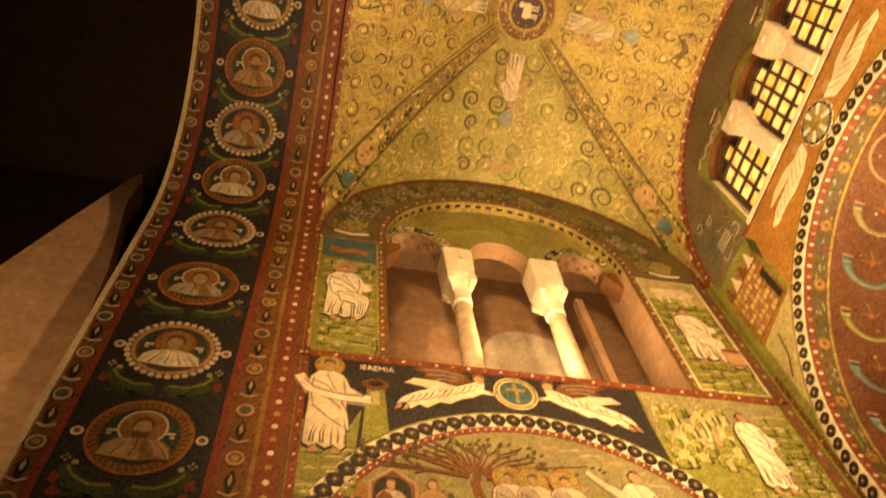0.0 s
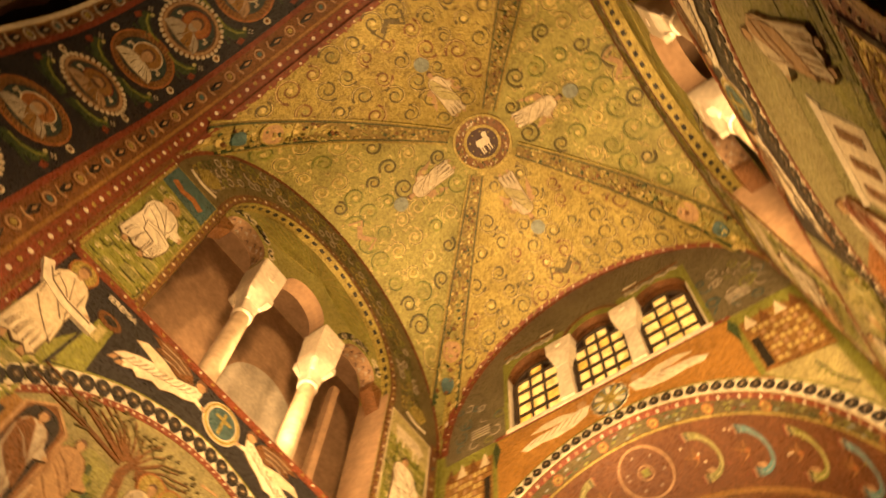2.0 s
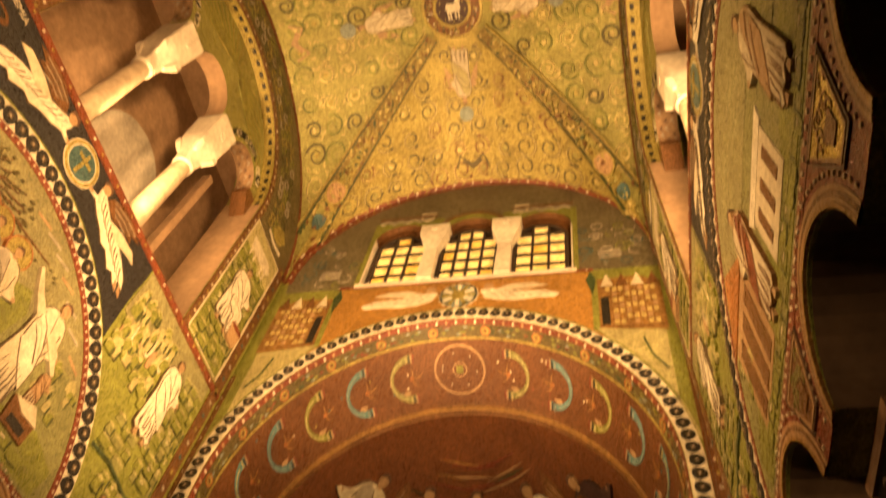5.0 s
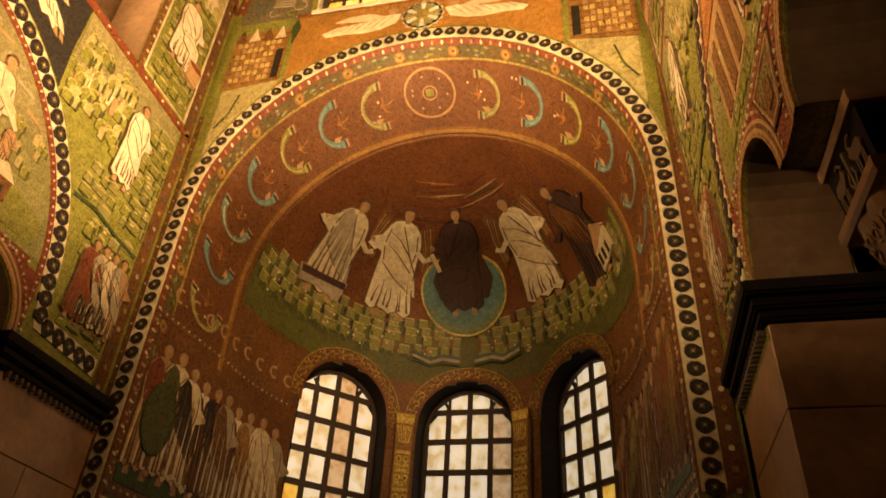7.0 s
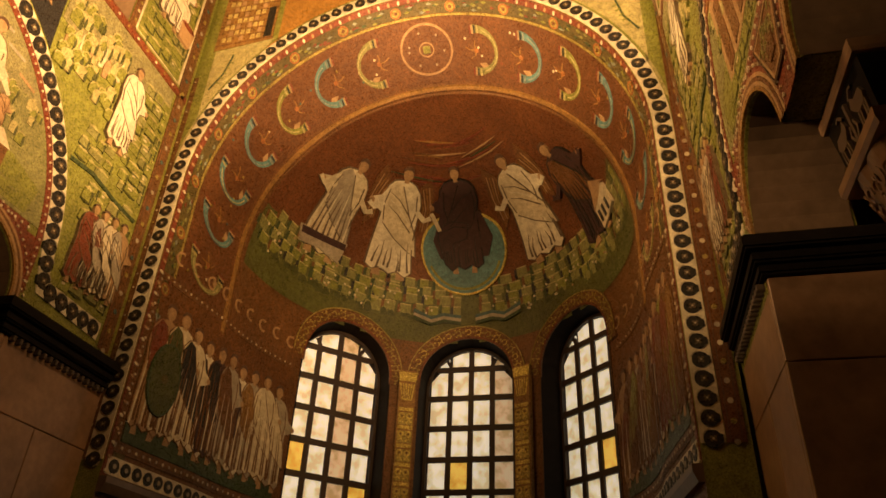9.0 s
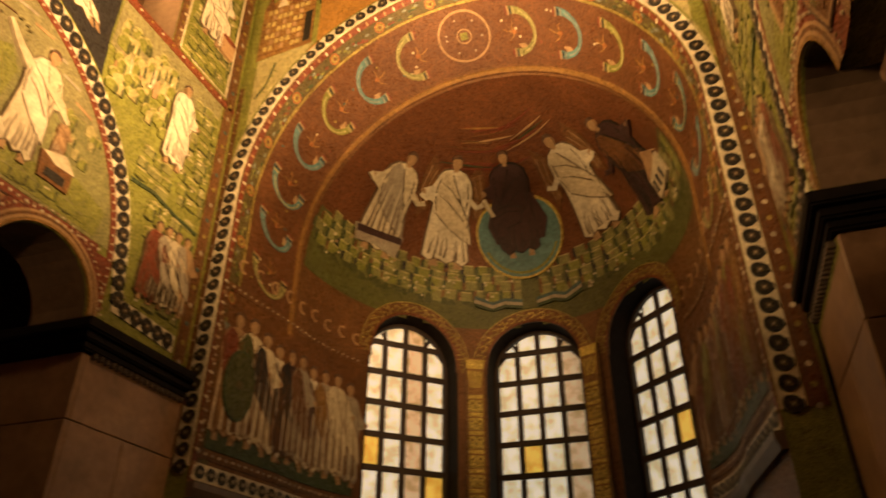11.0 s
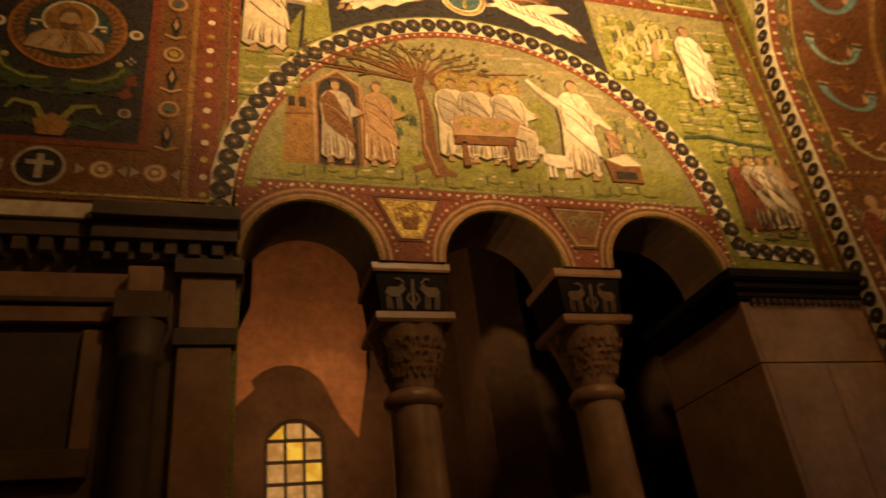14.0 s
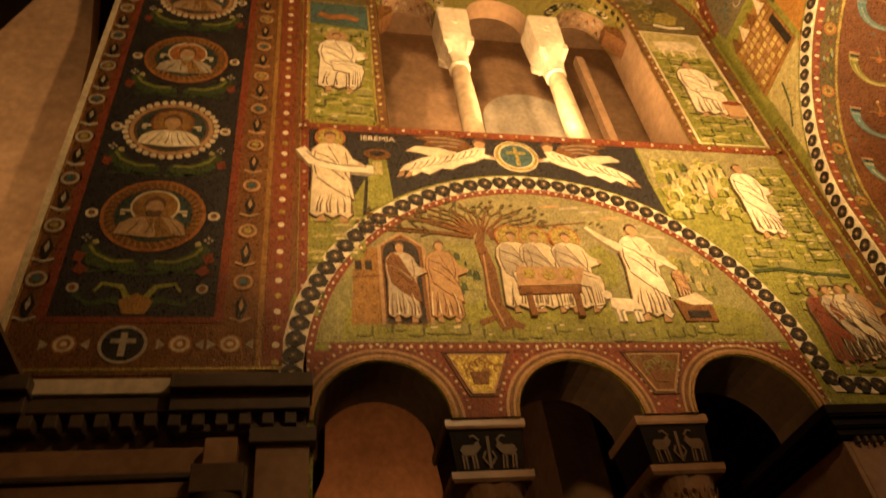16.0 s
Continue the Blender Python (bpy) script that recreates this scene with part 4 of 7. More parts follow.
        for k in range(7):
            r = Relief(f)
            r.line([(-0.6 + 0.25 * k, 7.72 - 0.035 * k * k * 0.5), (-0.35 + 0.25 * k, 7.76 - 0.04 * k * k * 0.5)], 0.035, GREY if k % 3 else SKIN, 0.012)
            r.make("cloud", lun)
    else:
        r = Relief(f)
        r.poly([(0.2, 5.95), (1.2, 5.95), (1.2, 6.9), (0.7, 7.3), (0.2, 6.9)], SKIN, 0.014)
        for x in (0.3, 0.6, 0.9):
            r.poly([(x, 6.0), (x + 0.2, 6.0), (x + 0.2, 6.75), (x, 6.75)], BROWN, 0.02)
        r.poly([(0.1, 6.9), (1.3, 6.9), (0.7, 7.38)], ORANGE, 0.024)
        r.make("temple", lun)
        r = Relief(f)
        r.poly([(-1.2, 6.0), (-0.4, 6.0), (-0.4, 6.6), (-1.2, 6.6)], CREAM, 0.016)
        r.poly([(-1.25, 6.55), (-0.35, 6.55), (-0.3, 6.68), (-1.3, 6.68)], WHITE, 0.02)
        for x in (-1.05, -0.8, -0.55):
            r.poly([(x - 0.05, 6.1), (x + 0.05, 6.1), (x + 0.05, 6.45), (x - 0.05, 6.45)], BROWN, 0.022)
        r.make("altar", lun)
        r = Relief(f)
        r.poly([(-2.9, 5.95), (-2.2, 5.95), (-2.2, 6.9), (-2.55, 7.1), (-2.9, 6.9)], BROWN, 0.014)
        r.poly([(-2.7, 5.95), (-2.4, 5.95), (-2.4, 6.6), (-2.7, 6.6)], BLACK, 0.02)
        r.make("hut", lun)
        for k, x in enumerate((-1.75, -0.1)):
            robed(lun, f, x, 5.95, 1.3, robe=CREAM, mantle=RED if k else SKIN, fold=BROWN, halo=None, seed=60 + k)
    R2 = LUN_R - 0.005
    jewelled(f, [(LUN_X - R2, 5.0)] + arc(LUN_X, LUN_Z, R2, 180, 0, 60) + [(LUN_X + R2, 5.0)], 0.085, lun, RED, (CREAM, WHITE), 0.1)
    jewelled(f, [(LUN_X - 2.45, base - 0.06), (LUN_X + 2.45, base - 0.06)], 0.10, lun, RED, (CREAM, WHITE), 0.1)
    R3 = LUN_R + 0.15
    shell = empty("shell_border", "white border of dark scallop shells around the lunette", "border")
    scallops(f, [(LUN_X - R3, 4.98), (LUN_X - R3, LUN_Z - 0.05)] + arc(LUN_X, LUN_Z, R3, 180, 8, 60) + [(2.18, 5.18), (3.2, 5.12)], 0.22, shell)
    # arcade heads: red spandrels with moulded cream arches
    arc_m = empty("arcade_border", "red spandrels and moulded cream arches of the arcade", "border")
    r = Relief(f)
    pts = [(-3.36, 4.9)]
    for c, q_ in ARCADE:
        pts += arc(c, ARC_Z, q_ + 0.10, 180, 0, 14)
    pts += [(1.95, 4.9), (1.95, 5.62), (-3.36, 5.62)]
    r.poly(pts, RED, 0.008)
    r.make("red_ground", arc_m)
    for c, q_ in ARCADE:
        r = Relief(f)
        for k, m in enumerate((OCHRE, SKIN, BROWN, SKIN)):
            r.line(arc(c, ARC_Z, q_ + 0.02 + 0.033 * k, 180, 0, 28), 0.030, m, 0.024 - 0.003 * k)
        r.make("arch_moulding", arc_m)
        beads(f, arc(c, ARC_Z, q_ + 0.19, 175, 5, 28), 0.075, 0.016, (CREAM, SKIN), arc_m)
    for c, m in ((-1.72, GLINTGOLD), (0.18, BROWN)):
        r = Relief(f)
        r.poly([(c - 0.30, 5.56), (c + 0.30, 5.56), (c + 0.10, 5.12), (c - 0.10, 5.12)], m, 0.02)
        r.line([(c - 0.30, 5.56), (c + 0.30, 5.56), (c + 0.10, 5.12), (c - 0.10, 5.12)], 0.03, SKIN, 0.026, True)
        r.line([(c - 0.35, 5.59), (c + 0.35, 5.59), (c + 0.13, 5.09), (c - 0.13, 5.09)], 0.02, HAIR, 0.024, True)
        g = random.Random(3)
        for k in range(12):
            x, y = g.uniform(-0.2, 0.2), g.uniform(5.3, 5.52)
            r.line(arc(c + x, y, 0.045, 0, 250, 7), 0.016, OCHRE if m is GLINTGOLD else MOSSY, 0.026)
        r.poly([(c - 0.07, 5.22), (c + 0.07, 5.22), (c + 0.10, 5.36), (c - 0.10, 5.36)], BROWN, 0.028)
        r.make("spandrel_panel", arc_m)
    # panels beside the gallery opening
    for x0, x1, k in ((-3.42, -2.50, 0), (2.12, 3.22, 1)):
        pan = empty("side_panel_mosaic", "green rocky mosaic panel with a seated white figure", "mosaic", group="panels beside the gallery")
        r = Relief(f)
        r.poly([(x0, 9.18), (x1, 9.18), (x1, 12.15), (x0, 12.15)], GREEN, 0.006)
        r.poly([(x0, 11.55), (x1, 11.45), (x1, 12.15), (x0, 12.15)], BLUE if k == 0 else LGREEN, 0.010)
        ledges(r, x0 + 0.02, x1 - 0.02, 9.22, 11.4, 0.21, 50 + k)
        r.make("field", pan)
        robed(pan, f, (x0 + x1) / 2 - 0.05, 9.85, 1.42, seated=True, seed=70 + k, robe=WHITE, mantle=WHITE, halo=None if k else SKIN)
        r = Relief(f)
        if k == 0:
            r.line([(x0 + 0.15, 11.8), (x0 + 0.35, 11.72), (x0 + 0.55, 11.78), (x0 + 0.75, 11.7)], 0.12, ORANGE, 0.02)
        else:
            r.poly([(x0 + 0.15, 11.85), (x0 + 0.8, 11.9), (x0 + 0.95, 11.75), (x0 + 0.85, 11.62), (x0 + 0.2, 11.6)], CREAM, 0.02)
            for q_ in (0.25, 0.4, 0.7, 0.82):
                r.line([(x0 + q_, 11.65), (x0 + q_, 11.42)], 0.04, CREAM, 0.02)
        r.make("creature", pan)
        if k == 1:
            r = Relief(f)
            r.poly([(2.86, 9.82), (3.14, 9.82), (3.18, 10.14), (2.84, 10.14)], SKIN, 0.060)
            r.poly(disc(3.01, 10.14, 0.17, 14, 0.05), RED, 0.064)
            r.make("basket", pan)
        r = Relief(f)
        r.line([(x0, 9.18), (x1, 9.18), (x1, 12.15), (x0, 12.15)], 0.05, CREAM if k else GOLD, 0.014, True)
        r.make("frame_line", pan)
    # wall arch ground above the gallery: dark vine ground with two birds and vases
    vine = empty("vine_mosaic", "dark vine mosaic over the gallery opening", "mosaic")
    r = Relief(f)
    top = [(AX * math.cos(radians(a)) * 0.995, ZV + 0.15 + (HV - 0.12) * math.sin(radians(a))) for a in span(0, 180, 48)]
    r.poly([(GAL[1] + 0.16, 12.18), (XE - 0.05, 12.18)] + top[1:-1] + [(XW + 0.05, 12.18), (GAL[0] - 0.16, 12.18)] + ell[::-1][1:-1], VINE, 0.005)
    r.make("ground", vine)
    r = Relief(f)
    g = random.Random(17)
    for ring_k in (0.42, 0.62, 0.82):
        for a in span(4, 176, 46):
            x, y = gal_c + (gal_h + ring_k) * math.cos(radians(a)), GAL[3] + (2.0 + ring_k * 0.95) * math.sin(radians(a)) * 0.98
            lim_z = ZV + 0.1 + HV * math.sqrt(max(0, 1 - (x / AX) ** 2)) - 0.14
            if 12.25 < y < lim_z and abs(x) < 3.35:
                r.line(arc(x, y, 0.075, g.uniform(0, 200), g.uniform(300, 460), 8), 0.026, g.choice((GREEN, GREY, GOLD, SHADE)), 0.014)
    for x in (-2.95, 2.75):
        r.poly([(x - 0.22, 12.55), (x - 0.05, 12.42), (x + 0.15, 12.45), (x + 0.28, 12.7), (x + 0.12, 12.85), (x - 0.1, 12.8)], GOLD, 0.02)
        r.line([(x - 0.28, 12.40), (x, 12.33), (x + 0.3, 12.38)], 0.05, WHITE, 0.02)
    tagged(r.make("vine_scroll", vine), kind="stuff")
    jewelled(f, [(GAL[0] - 0.08, 9.12), (GAL[0] - 0.08, GAL[3])] + [(gal_c + (gal_h + 0.08) * math.cos(radians(a)), GAL[3] + 2.08 * math.sin(radians(a))) for a in span(180, 0, 48)] + [(GAL[1] + 0.08, 9.12)], 0.15, vine, BROWN, (GOLD, CREAM), 0.16)
    jewelled(f, [(x, z - 0.02) for x, z in top[::-1]], 0.16, vine, RED, (GOLD, CREAM), 0.2)


side_mosaic(on_north, True)
side_mosaic(on_south, False)


# ---- vault: garland ribs, scrolls, medallion ----
vm = empty("vault_mosaic", "gold and green vault mosaic with garland ribs and scrolls", "mosaic")
for name, mat, s in (("gold_web", GOLD, 1), ("gold_web", GOLD, -1)):
    # east and west webs in brighter gold
    r = Relief(on_vault, 0.35)
    r.slot(mat)
    us, rows = span(0.06, 0.985, 26), []
    for p in us:
        rows.append([r.bm.verts.new(on_vault(s * AX * p, AY * p * math.sin(radians(t)), 0.012)) for t in span(-90, 90, 30)])
    for a, b in zip(rows, rows[1:]):
        for i in range(30):
            r.bm.faces.new((a[i], a[i + 1], b[i + 1], b[i]))
    r.make(name, vm)
for sx in (-1, 1):
    for sy in (-1, 1):
        line = [(sx * AX * p, sy * AY * p) for p in span(0.15, 0.97, 40)]
        r = Relief(on_vault)
        r.line(line, lambda t: 0.34 + 0.22 * t, WEBSCROLL, 0.05)
        r.make("rib_band", vm)
        for o in (-1, 1):
            r = Relief(on_vault)
            pth = [(x - sx * 0.707 * o * (0.17 + 0.11 * i / 40), y + sy * 0.707 * o * (0.17 + 0.11 * i / 40)) for i, (x, y) in enumerate(line)]
            r.line(pth, 0.035, GOLD, 0.062)
            pth = [(x - sx * 0.707 * o * (0.12 + 0.10 * i / 40), y + sy * 0.707 * o * (0.12 + 0.10 * i / 40)) for i, (x, y) in enumerate(line)]
            r.line(pth, 0.02, DGREEN, 0.06)
            r.make("rib_edge", vm)
        r = Relief(on_vault)
        g = random.Random(5 + sx + 3 * sy)
        for i, (x, y) in enumerate(line[1:-1]):
            w = 0.10 + 0.10 * i / 40
            for _ in range(6):
                dx, o = g.uniform(-0.05, 0.05), g.uniform(-w, w)
                px, py = x + sx * dx - sx * 0.707 * o, y + sy * dx + sy * 0.707 * o
                r.poly(disc(px, py, g.uniform(0.018, 0.034), 6), g.choice((GOLDGREEN, GOLD, GOLD, PALEGOLD, DGREEN, BROWN)), 0.066)
        tagged(r.make("garland", vm), kind="stuff")
        # disc and bird at the rib's foot
        r = Relief(on_vault)
        x, y = sx * AX * 0.80, sy * AY * 0.80
        r.poly(disc(x, y, 0.17, 16), SKIN, 0.075)
        r.line(arc(x, y, 0.17, 0, 360, 16)[:-1], 0.03, GOLD, 0.08, True)
        r.poly(disc(sx * AX * 0.89, sy * AY * 0.89, 0.09, 12), BLUE, 0.08)
        r.make("rib_disc", vm)
# scrolls
g = random.Random(21)
for web in range(4):
    r = Relief(on_vault)
    for p in (0.27, 0.40, 0.53, 0.66, 0.79, 0.91):
        half = AX * p - 0.30
        n = max(1, int(2 * half / 0.46))
        for i in range(n):
            t = (-half + (i + 0.5) * 2 * half / n)
            if abs(t) < 0.16 and p < 0.56:
                continue
            x, y = ((p * AX, t * AY / AX), (t, p * AY), (-p * AX, t * AY / AX), (t, -p * AY))[web]
            R = 0.205 * g.uniform(0.72, 1.2)
            x, y = x + g.uniform(-0.05, 0.05), y + g.uniform(-0.05, 0.05)
            a0 = g.uniform(0, 360)
            sp = [(x + R * (1 - 0.75 * k / 18) * math.cos(radians(a0 + 28 * k)), y + R * (1 - 0.75 * k / 18) * math.sin(radians(a0 + 28 * k))) for k in range(19)]
            gold_web = web % 2 == 0
            r.line(sp, lambda q_: 0.05 - 0.025 * q_, g.choice((OLIVE, OLIVE, OLIVE, BROWN)) if gold_web else g.choice((PALEGOLD, PALEGOLD, GREEN, OLIVE)), 0.022)
            r.line([(px + 0.03 * (px - x), py + 0.03 * (py - y)) for px, py in sp[1:9]], 0.016, PALEGOLD if gold_web else SHADE, 0.0245)
            r.poly(disc(x, y, 0.05, 7), g.choice((GOLD, PALEGOLD, GOLDGREEN)), 0.024)
            for _ in range(3):
                a = g.uniform(0, 2 * pi)
                px, py = x + R * 1.2 * math.cos(a), y + R * 1.2 * math.sin(a)
                r.line([(px, py), (px + 0.06 * math.cos(a + 1), py + 0.06 * math.sin(a + 1)), (px + 0.09 * math.cos(a + 2), py + 0.09 * math.sin(a + 2))], 0.03, WEBSCROLL if gold_web else PALEGOLD, 0.022)
    tagged(r.make("vine_scroll", vm), kind="stuff")
    d = ((1, 0), (0, 1), (-1, 0), (0, -1))[web]
    f = (lambda d_: lambda a, b, h: on_vault(d_[0] * (0.80 + b) - d_[1] * a, d_[1] * (0.80 + b) + d_[0] * a, h))(d)
    q_ = Relief(f, 0.3)
    figure(q_, 1.12, robe=CREAM, mantle=CREAM if web % 2 else LGREEN, fold=FOLD, seed=80 + web, base=0.02)
    for s in (-1, 1):
        q_.poly([(s * 0.14, 0.80), (s * 0.30, 0.72), (s * 0.36, 0.30), (s * 0.26, 0.42), (s * 0.18, 0.60)], SKIN, 0.022)
    q_.make("figure", vm)
    r = Relief(f)
    r.poly(disc(0, 1.28, 0.15, 18), GREYBLUE, 0.03)
    r.make("orb", vm)
    r = Relief(f)
    r.line([(-0.2, 2.2), (0, 2.35), (0.2, 2.2)], 0.08, SKIN if web % 2 else OLIVE, 0.026)
    for s in (-1, 1):
        r.line([(0, 2.3), (s * 0.25, 2.1), (s * 0.35, 2.35)], 0.05, SKIN if web % 2 else OLIVE, 0.026)
    r.make("acanthus", vm)
med = empty("vault_medallion", "round vault medallion with a white lamb on dark stars", "mosaic")
flat = lambda u, v, h: (u, v, vault_z(0.30, 0.30) - 0.0 - h)
r = Relief(flat)
r.poly(disc(0, 0, 0.62, 40), BROWN, 0.10, -0.3)
r.line(arc(0, 0, 0.59, 0, 360, 40)[:-1], 0.05, GOLD, 0.12, True)
r.line(arc(0, 0, 0.36, 0, 360, 36)[:-1], 0.06, GOLD, 0.12, True)
g = random.Random(4)
for k in range(90):
    a, R = g.uniform(0, 2 * pi), g.uniform(0.41, 0.55)
    r.poly(disc(R * math.cos(a), R * math.sin(a), 0.022, 6), g.choice((GOLDGREEN, GOLD, DGREEN, CREAM)), 0.115)
r.make("garland_ring", med)
r = Relief(flat)
r.poly(disc(0, 0, 0.33, 32), PURPLE, 0.112)
r.dots([(0.26 * math.cos(k * 0.7), 0.26 * math.sin(k * 0.7)) for k in range(9)], 0.018, GOLD, 0.118, 5)
r.make("starry_ground", med)
# lamb standing, its feet to the east
lf = lambda a, b, h: flat(-b, a, h)
r = Relief(lf)
r.poly([(-0.16, 0.08), (0.10, 0.10), (0.14, 0.0), (0.08, -0.08), (-0.12, -0.08), (-0.18, -0.02)], WHITE, 0.12)
r.poly(disc(-0.13, 0.14, 0.06, 10), WHITE, 0.122)
for x in (-0.12, -0.06, 0.04, 0.09):
    r.line([(x, -0.06), (x, -0.22)], 0.03, WHITE, 0.12)
r.make("lamb", med)
for s in (-1, 1):
    pth = [(s * AX * 0.985, AY * 0.985 * math.sin(t)) for t in span(-pi / 2 * 0.97, pi / 2 * 0.97, 40)]
    jewelled(on_vault, pth, 0.14, vm, RED, (GOLD, CREAM), 0.2)


# ---- galleries over the side walls ----
def gallery(f, sign):
    gal = empty("gallery_arcade", "gallery arcade with gold lunette and white marble columns", "arcade")
    SP = 12.62
    holes = [(-1.80, 0.46), (-0.27, 0.54), (1.28, 0.46)]
    pts = [(GAL[0], SP - 0.2)]
    for c, q_ in holes:
        pts += arc(c, SP, q_, 180, 0, 16)
    pts += [(GAL[1], SP - 0.2)] + [(gal_c + gal_h * math.cos(radians(a)), GAL[3] + 2.0 * math.sin(radians(a))) for a in span(15, 165, 30)]
    part("lunette_screen", prism(B(), [pts], f, -0.55, -0.22), GOLDGREEN, gal)
    r = Relief(lambda u, v, h: f(u, v, h - 0.22))
    for k in range(44):
        a = radians(4 + 172 * k / 43)
        x0, y0 = gal_c + 0.25 * math.cos(a), 13.55 + 0.15 * math.sin(a)
        x1, y1 = gal_c + 1.85 * math.cos(a), 12.75 + 1.52 * math.sin(a)
        if y1 > 13.0:
            r.line([(x0, y0), (x1, y1)], 0.018, GOLD if k % 2 else GREEN, 0.010)
    tagged(r.make("ray_pattern", gal), kind="stuff")
    # dark saw-tooth line on the arch reveal
    path = [(gal_c + (gal_h - 0.012) * math.cos(radians(a)), GAL[3] + 1.988 * math.sin(radians(a))) for a in span(2, 178, 60)]
    bm = B()
    for k, ((x0, z0), (x1, z1)) in enumerate(zip(path, path[1:])):
        vs = [bm.verts.new(f(x0, z0, -0.004)), bm.verts.new(f(x1, z1, -0.004)), bm.verts.new(f(x1, z1, -0.22)), bm.verts.new(f(x0, z0, -0.22))]
        bm.faces.new(vs)
    part("reveal", bm, GOLD, gal)
    bm = B()
    for k, ((x0, z0), (x1, z1)) in enumerate(zip(path, path[1:])):
        if k % 2 == 0:
            q0, q1 = (x0 + (gal_c - x0) * 0.006, z0 - 0.006), (x1 + (gal_c - x1) * 0.006, z1 - 0.006)
            bm.faces.new([bm.verts.new(f(*p, h)) for p, h in ((q0, -0.05), (q1, -0.05), (q1, -0.12), (q0, -0.12))])
    tagged(part("saw_tooth_band", bm, BLACK, gal), kind="stuff")
    for c, q_ in holes:
        bm = B()
        arc_pts = arc(c, SP, q_ - 0.012, 0, 180, 16)
        for (x0, z0), (x1, z1) in zip(arc_pts, arc_pts[1:]):
            bm.faces.new([bm.verts.new(f(x, z, h)) for x, z, h in ((x0, z0, -0.215), (x1, z1, -0.215), (x1, z1, -0.555), (x0, z0, -0.555))])
        part("arch_lining", bm, JAMB, gal)
        if abs(c + 0.27) < 0.1:
            continue
        r = Relief((lambda c0, R: lambda u, v, h: f(c0 + (R - 0.014 - h) * math.cos(u), SP + (R - 0.014 - h) * math.sin(u), v))(c, q_))
        g = random.Random(int(c * 10))
        for i in range(11):
            for v_ in (-0.29, -0.38, -0.48):
                t = radians(8 + 16.4 * i)
                r.line([(t - 0.10, v_ - 0.03), (t, v_ + 0.035 * g.uniform(0.4, 1)), (t + 0.09, v_ - 0.02)], lambda k_: 0.012 + 0.03 * math.sin(pi * k_), (GREY, HAIR, SKIN)[(i + int(v_ * 100)) % 3], 0.012)
        tagged(r.make("foliage_relief", gal), kind="stuff")
    for x, sgn in ((GAL[0], 1), (GAL[1], -1)):
        bm = B()
        x1 = x + sgn * 0.012
        vs = [bm.verts.new(f(x1, z, h)) for z, h in ((9.13, -0.004), (SP, -0.004), (SP, -0.74), (9.13, -0.74))]
        bm.faces.new(vs)
        part("jamb", bm, JAMB, gal)
        # carved bracket under the side arch
        bm = B()
        a, b = x + sgn * 0.02, x + sgn * 0.30
        loft(bm, [[f(a, z0, h) for z0, h in ((SP - 0.55, -0.2), (SP - 0.55, -0.5), (SP - 0.02, -0.5), (SP - 0.02, -0.2))],
                  [f(b, z0, h) for z0, h in ((SP - 0.18, -0.2), (SP - 0.18, -0.5), (SP - 0.02, -0.5), (SP - 0.02, -0.2))]])
        part("bracket", bm, BROWN, gal)
    for x0, x1 in ((-2.3, -1.15), (0.98, 1.9)):
        r = Relief(lambda u, v, h: f(u, v, h - 0.22))
        g = random.Random(int(x0 * 10))
        for k in range(26):
            a = radians(g.uniform(20, 160))
            c = (-1.80, 0.46) if x0 < 0 else (1.28, 0.46)
            x, z = c[0] + (c[1] + 0.16) * math.cos(a), SP + (c[1] + 0.15) * math.sin(a)
            r.line(arc(x, z, 0.06, g.uniform(0, 180), g.uniform(260, 420), 7), 0.028, BLACK if k % 2 else CREAM, 0.014)
        tagged(r.make("foliage_band", gal), kind="stuff")
    for x in (-1.07, 0.52):
        col = empty("gallery_column", "white marble gallery column with carved block capital", "column", group="gallery columns")
        y = f(x, 11.0, -0.38)[1]
        part("shaft", lathe(B(), x, y, [(0.165, 9.15), (0.16, 10.0), (0.145, 10.9), (0.135, 11.16)]), SHAFT, col, smooth=True)
        part("collar", lathe(B(), x, y, [(0.135, 11.13), (0.17, 11.15), (0.17, 11.20), (0.14, 11.23)]), STONE, col, smooth=True)
        bm = loft(B(), [square(x, y, 0.13, 11.22), square(x, y, 0.15, 11.45), square(x, y, 0.215, 11.70), square(x, y, 0.24, 11.82), square(x, y, 0.262, 12.46), square(x, y, 0.262, 12.60)])
        bmesh.ops.bevel(bm, geom=bm.edges[:], offset=0.018, segments=2, affect="EDGES")
        cap = part("capital", bm, STONE, col)
        bm = B()
        for q_ in (-1, 1):
            for w_ in (-1, 1):
                loft(bm, [square(x + q_ * 0.14, y + w_ * 0.14, 0.03, 11.44), square(x + q_ * 0.20, y + w_ * 0.20, 0.05, 11.62), square(x + q_ * 0.22, y + w_ * 0.22, 0.03, 11.76)])
        part("corner_leaf", bm, STONE, cap)
        r = Relief(lambda u, v, h: (u, y - sign * (0.258 + h), v))
        r.line(arc(x, 12.2, 0.07, 0, 360, 12)[:-1], 0.02, STONE, 0.012, True)
        r.make("carved_ring", col)
    return gal


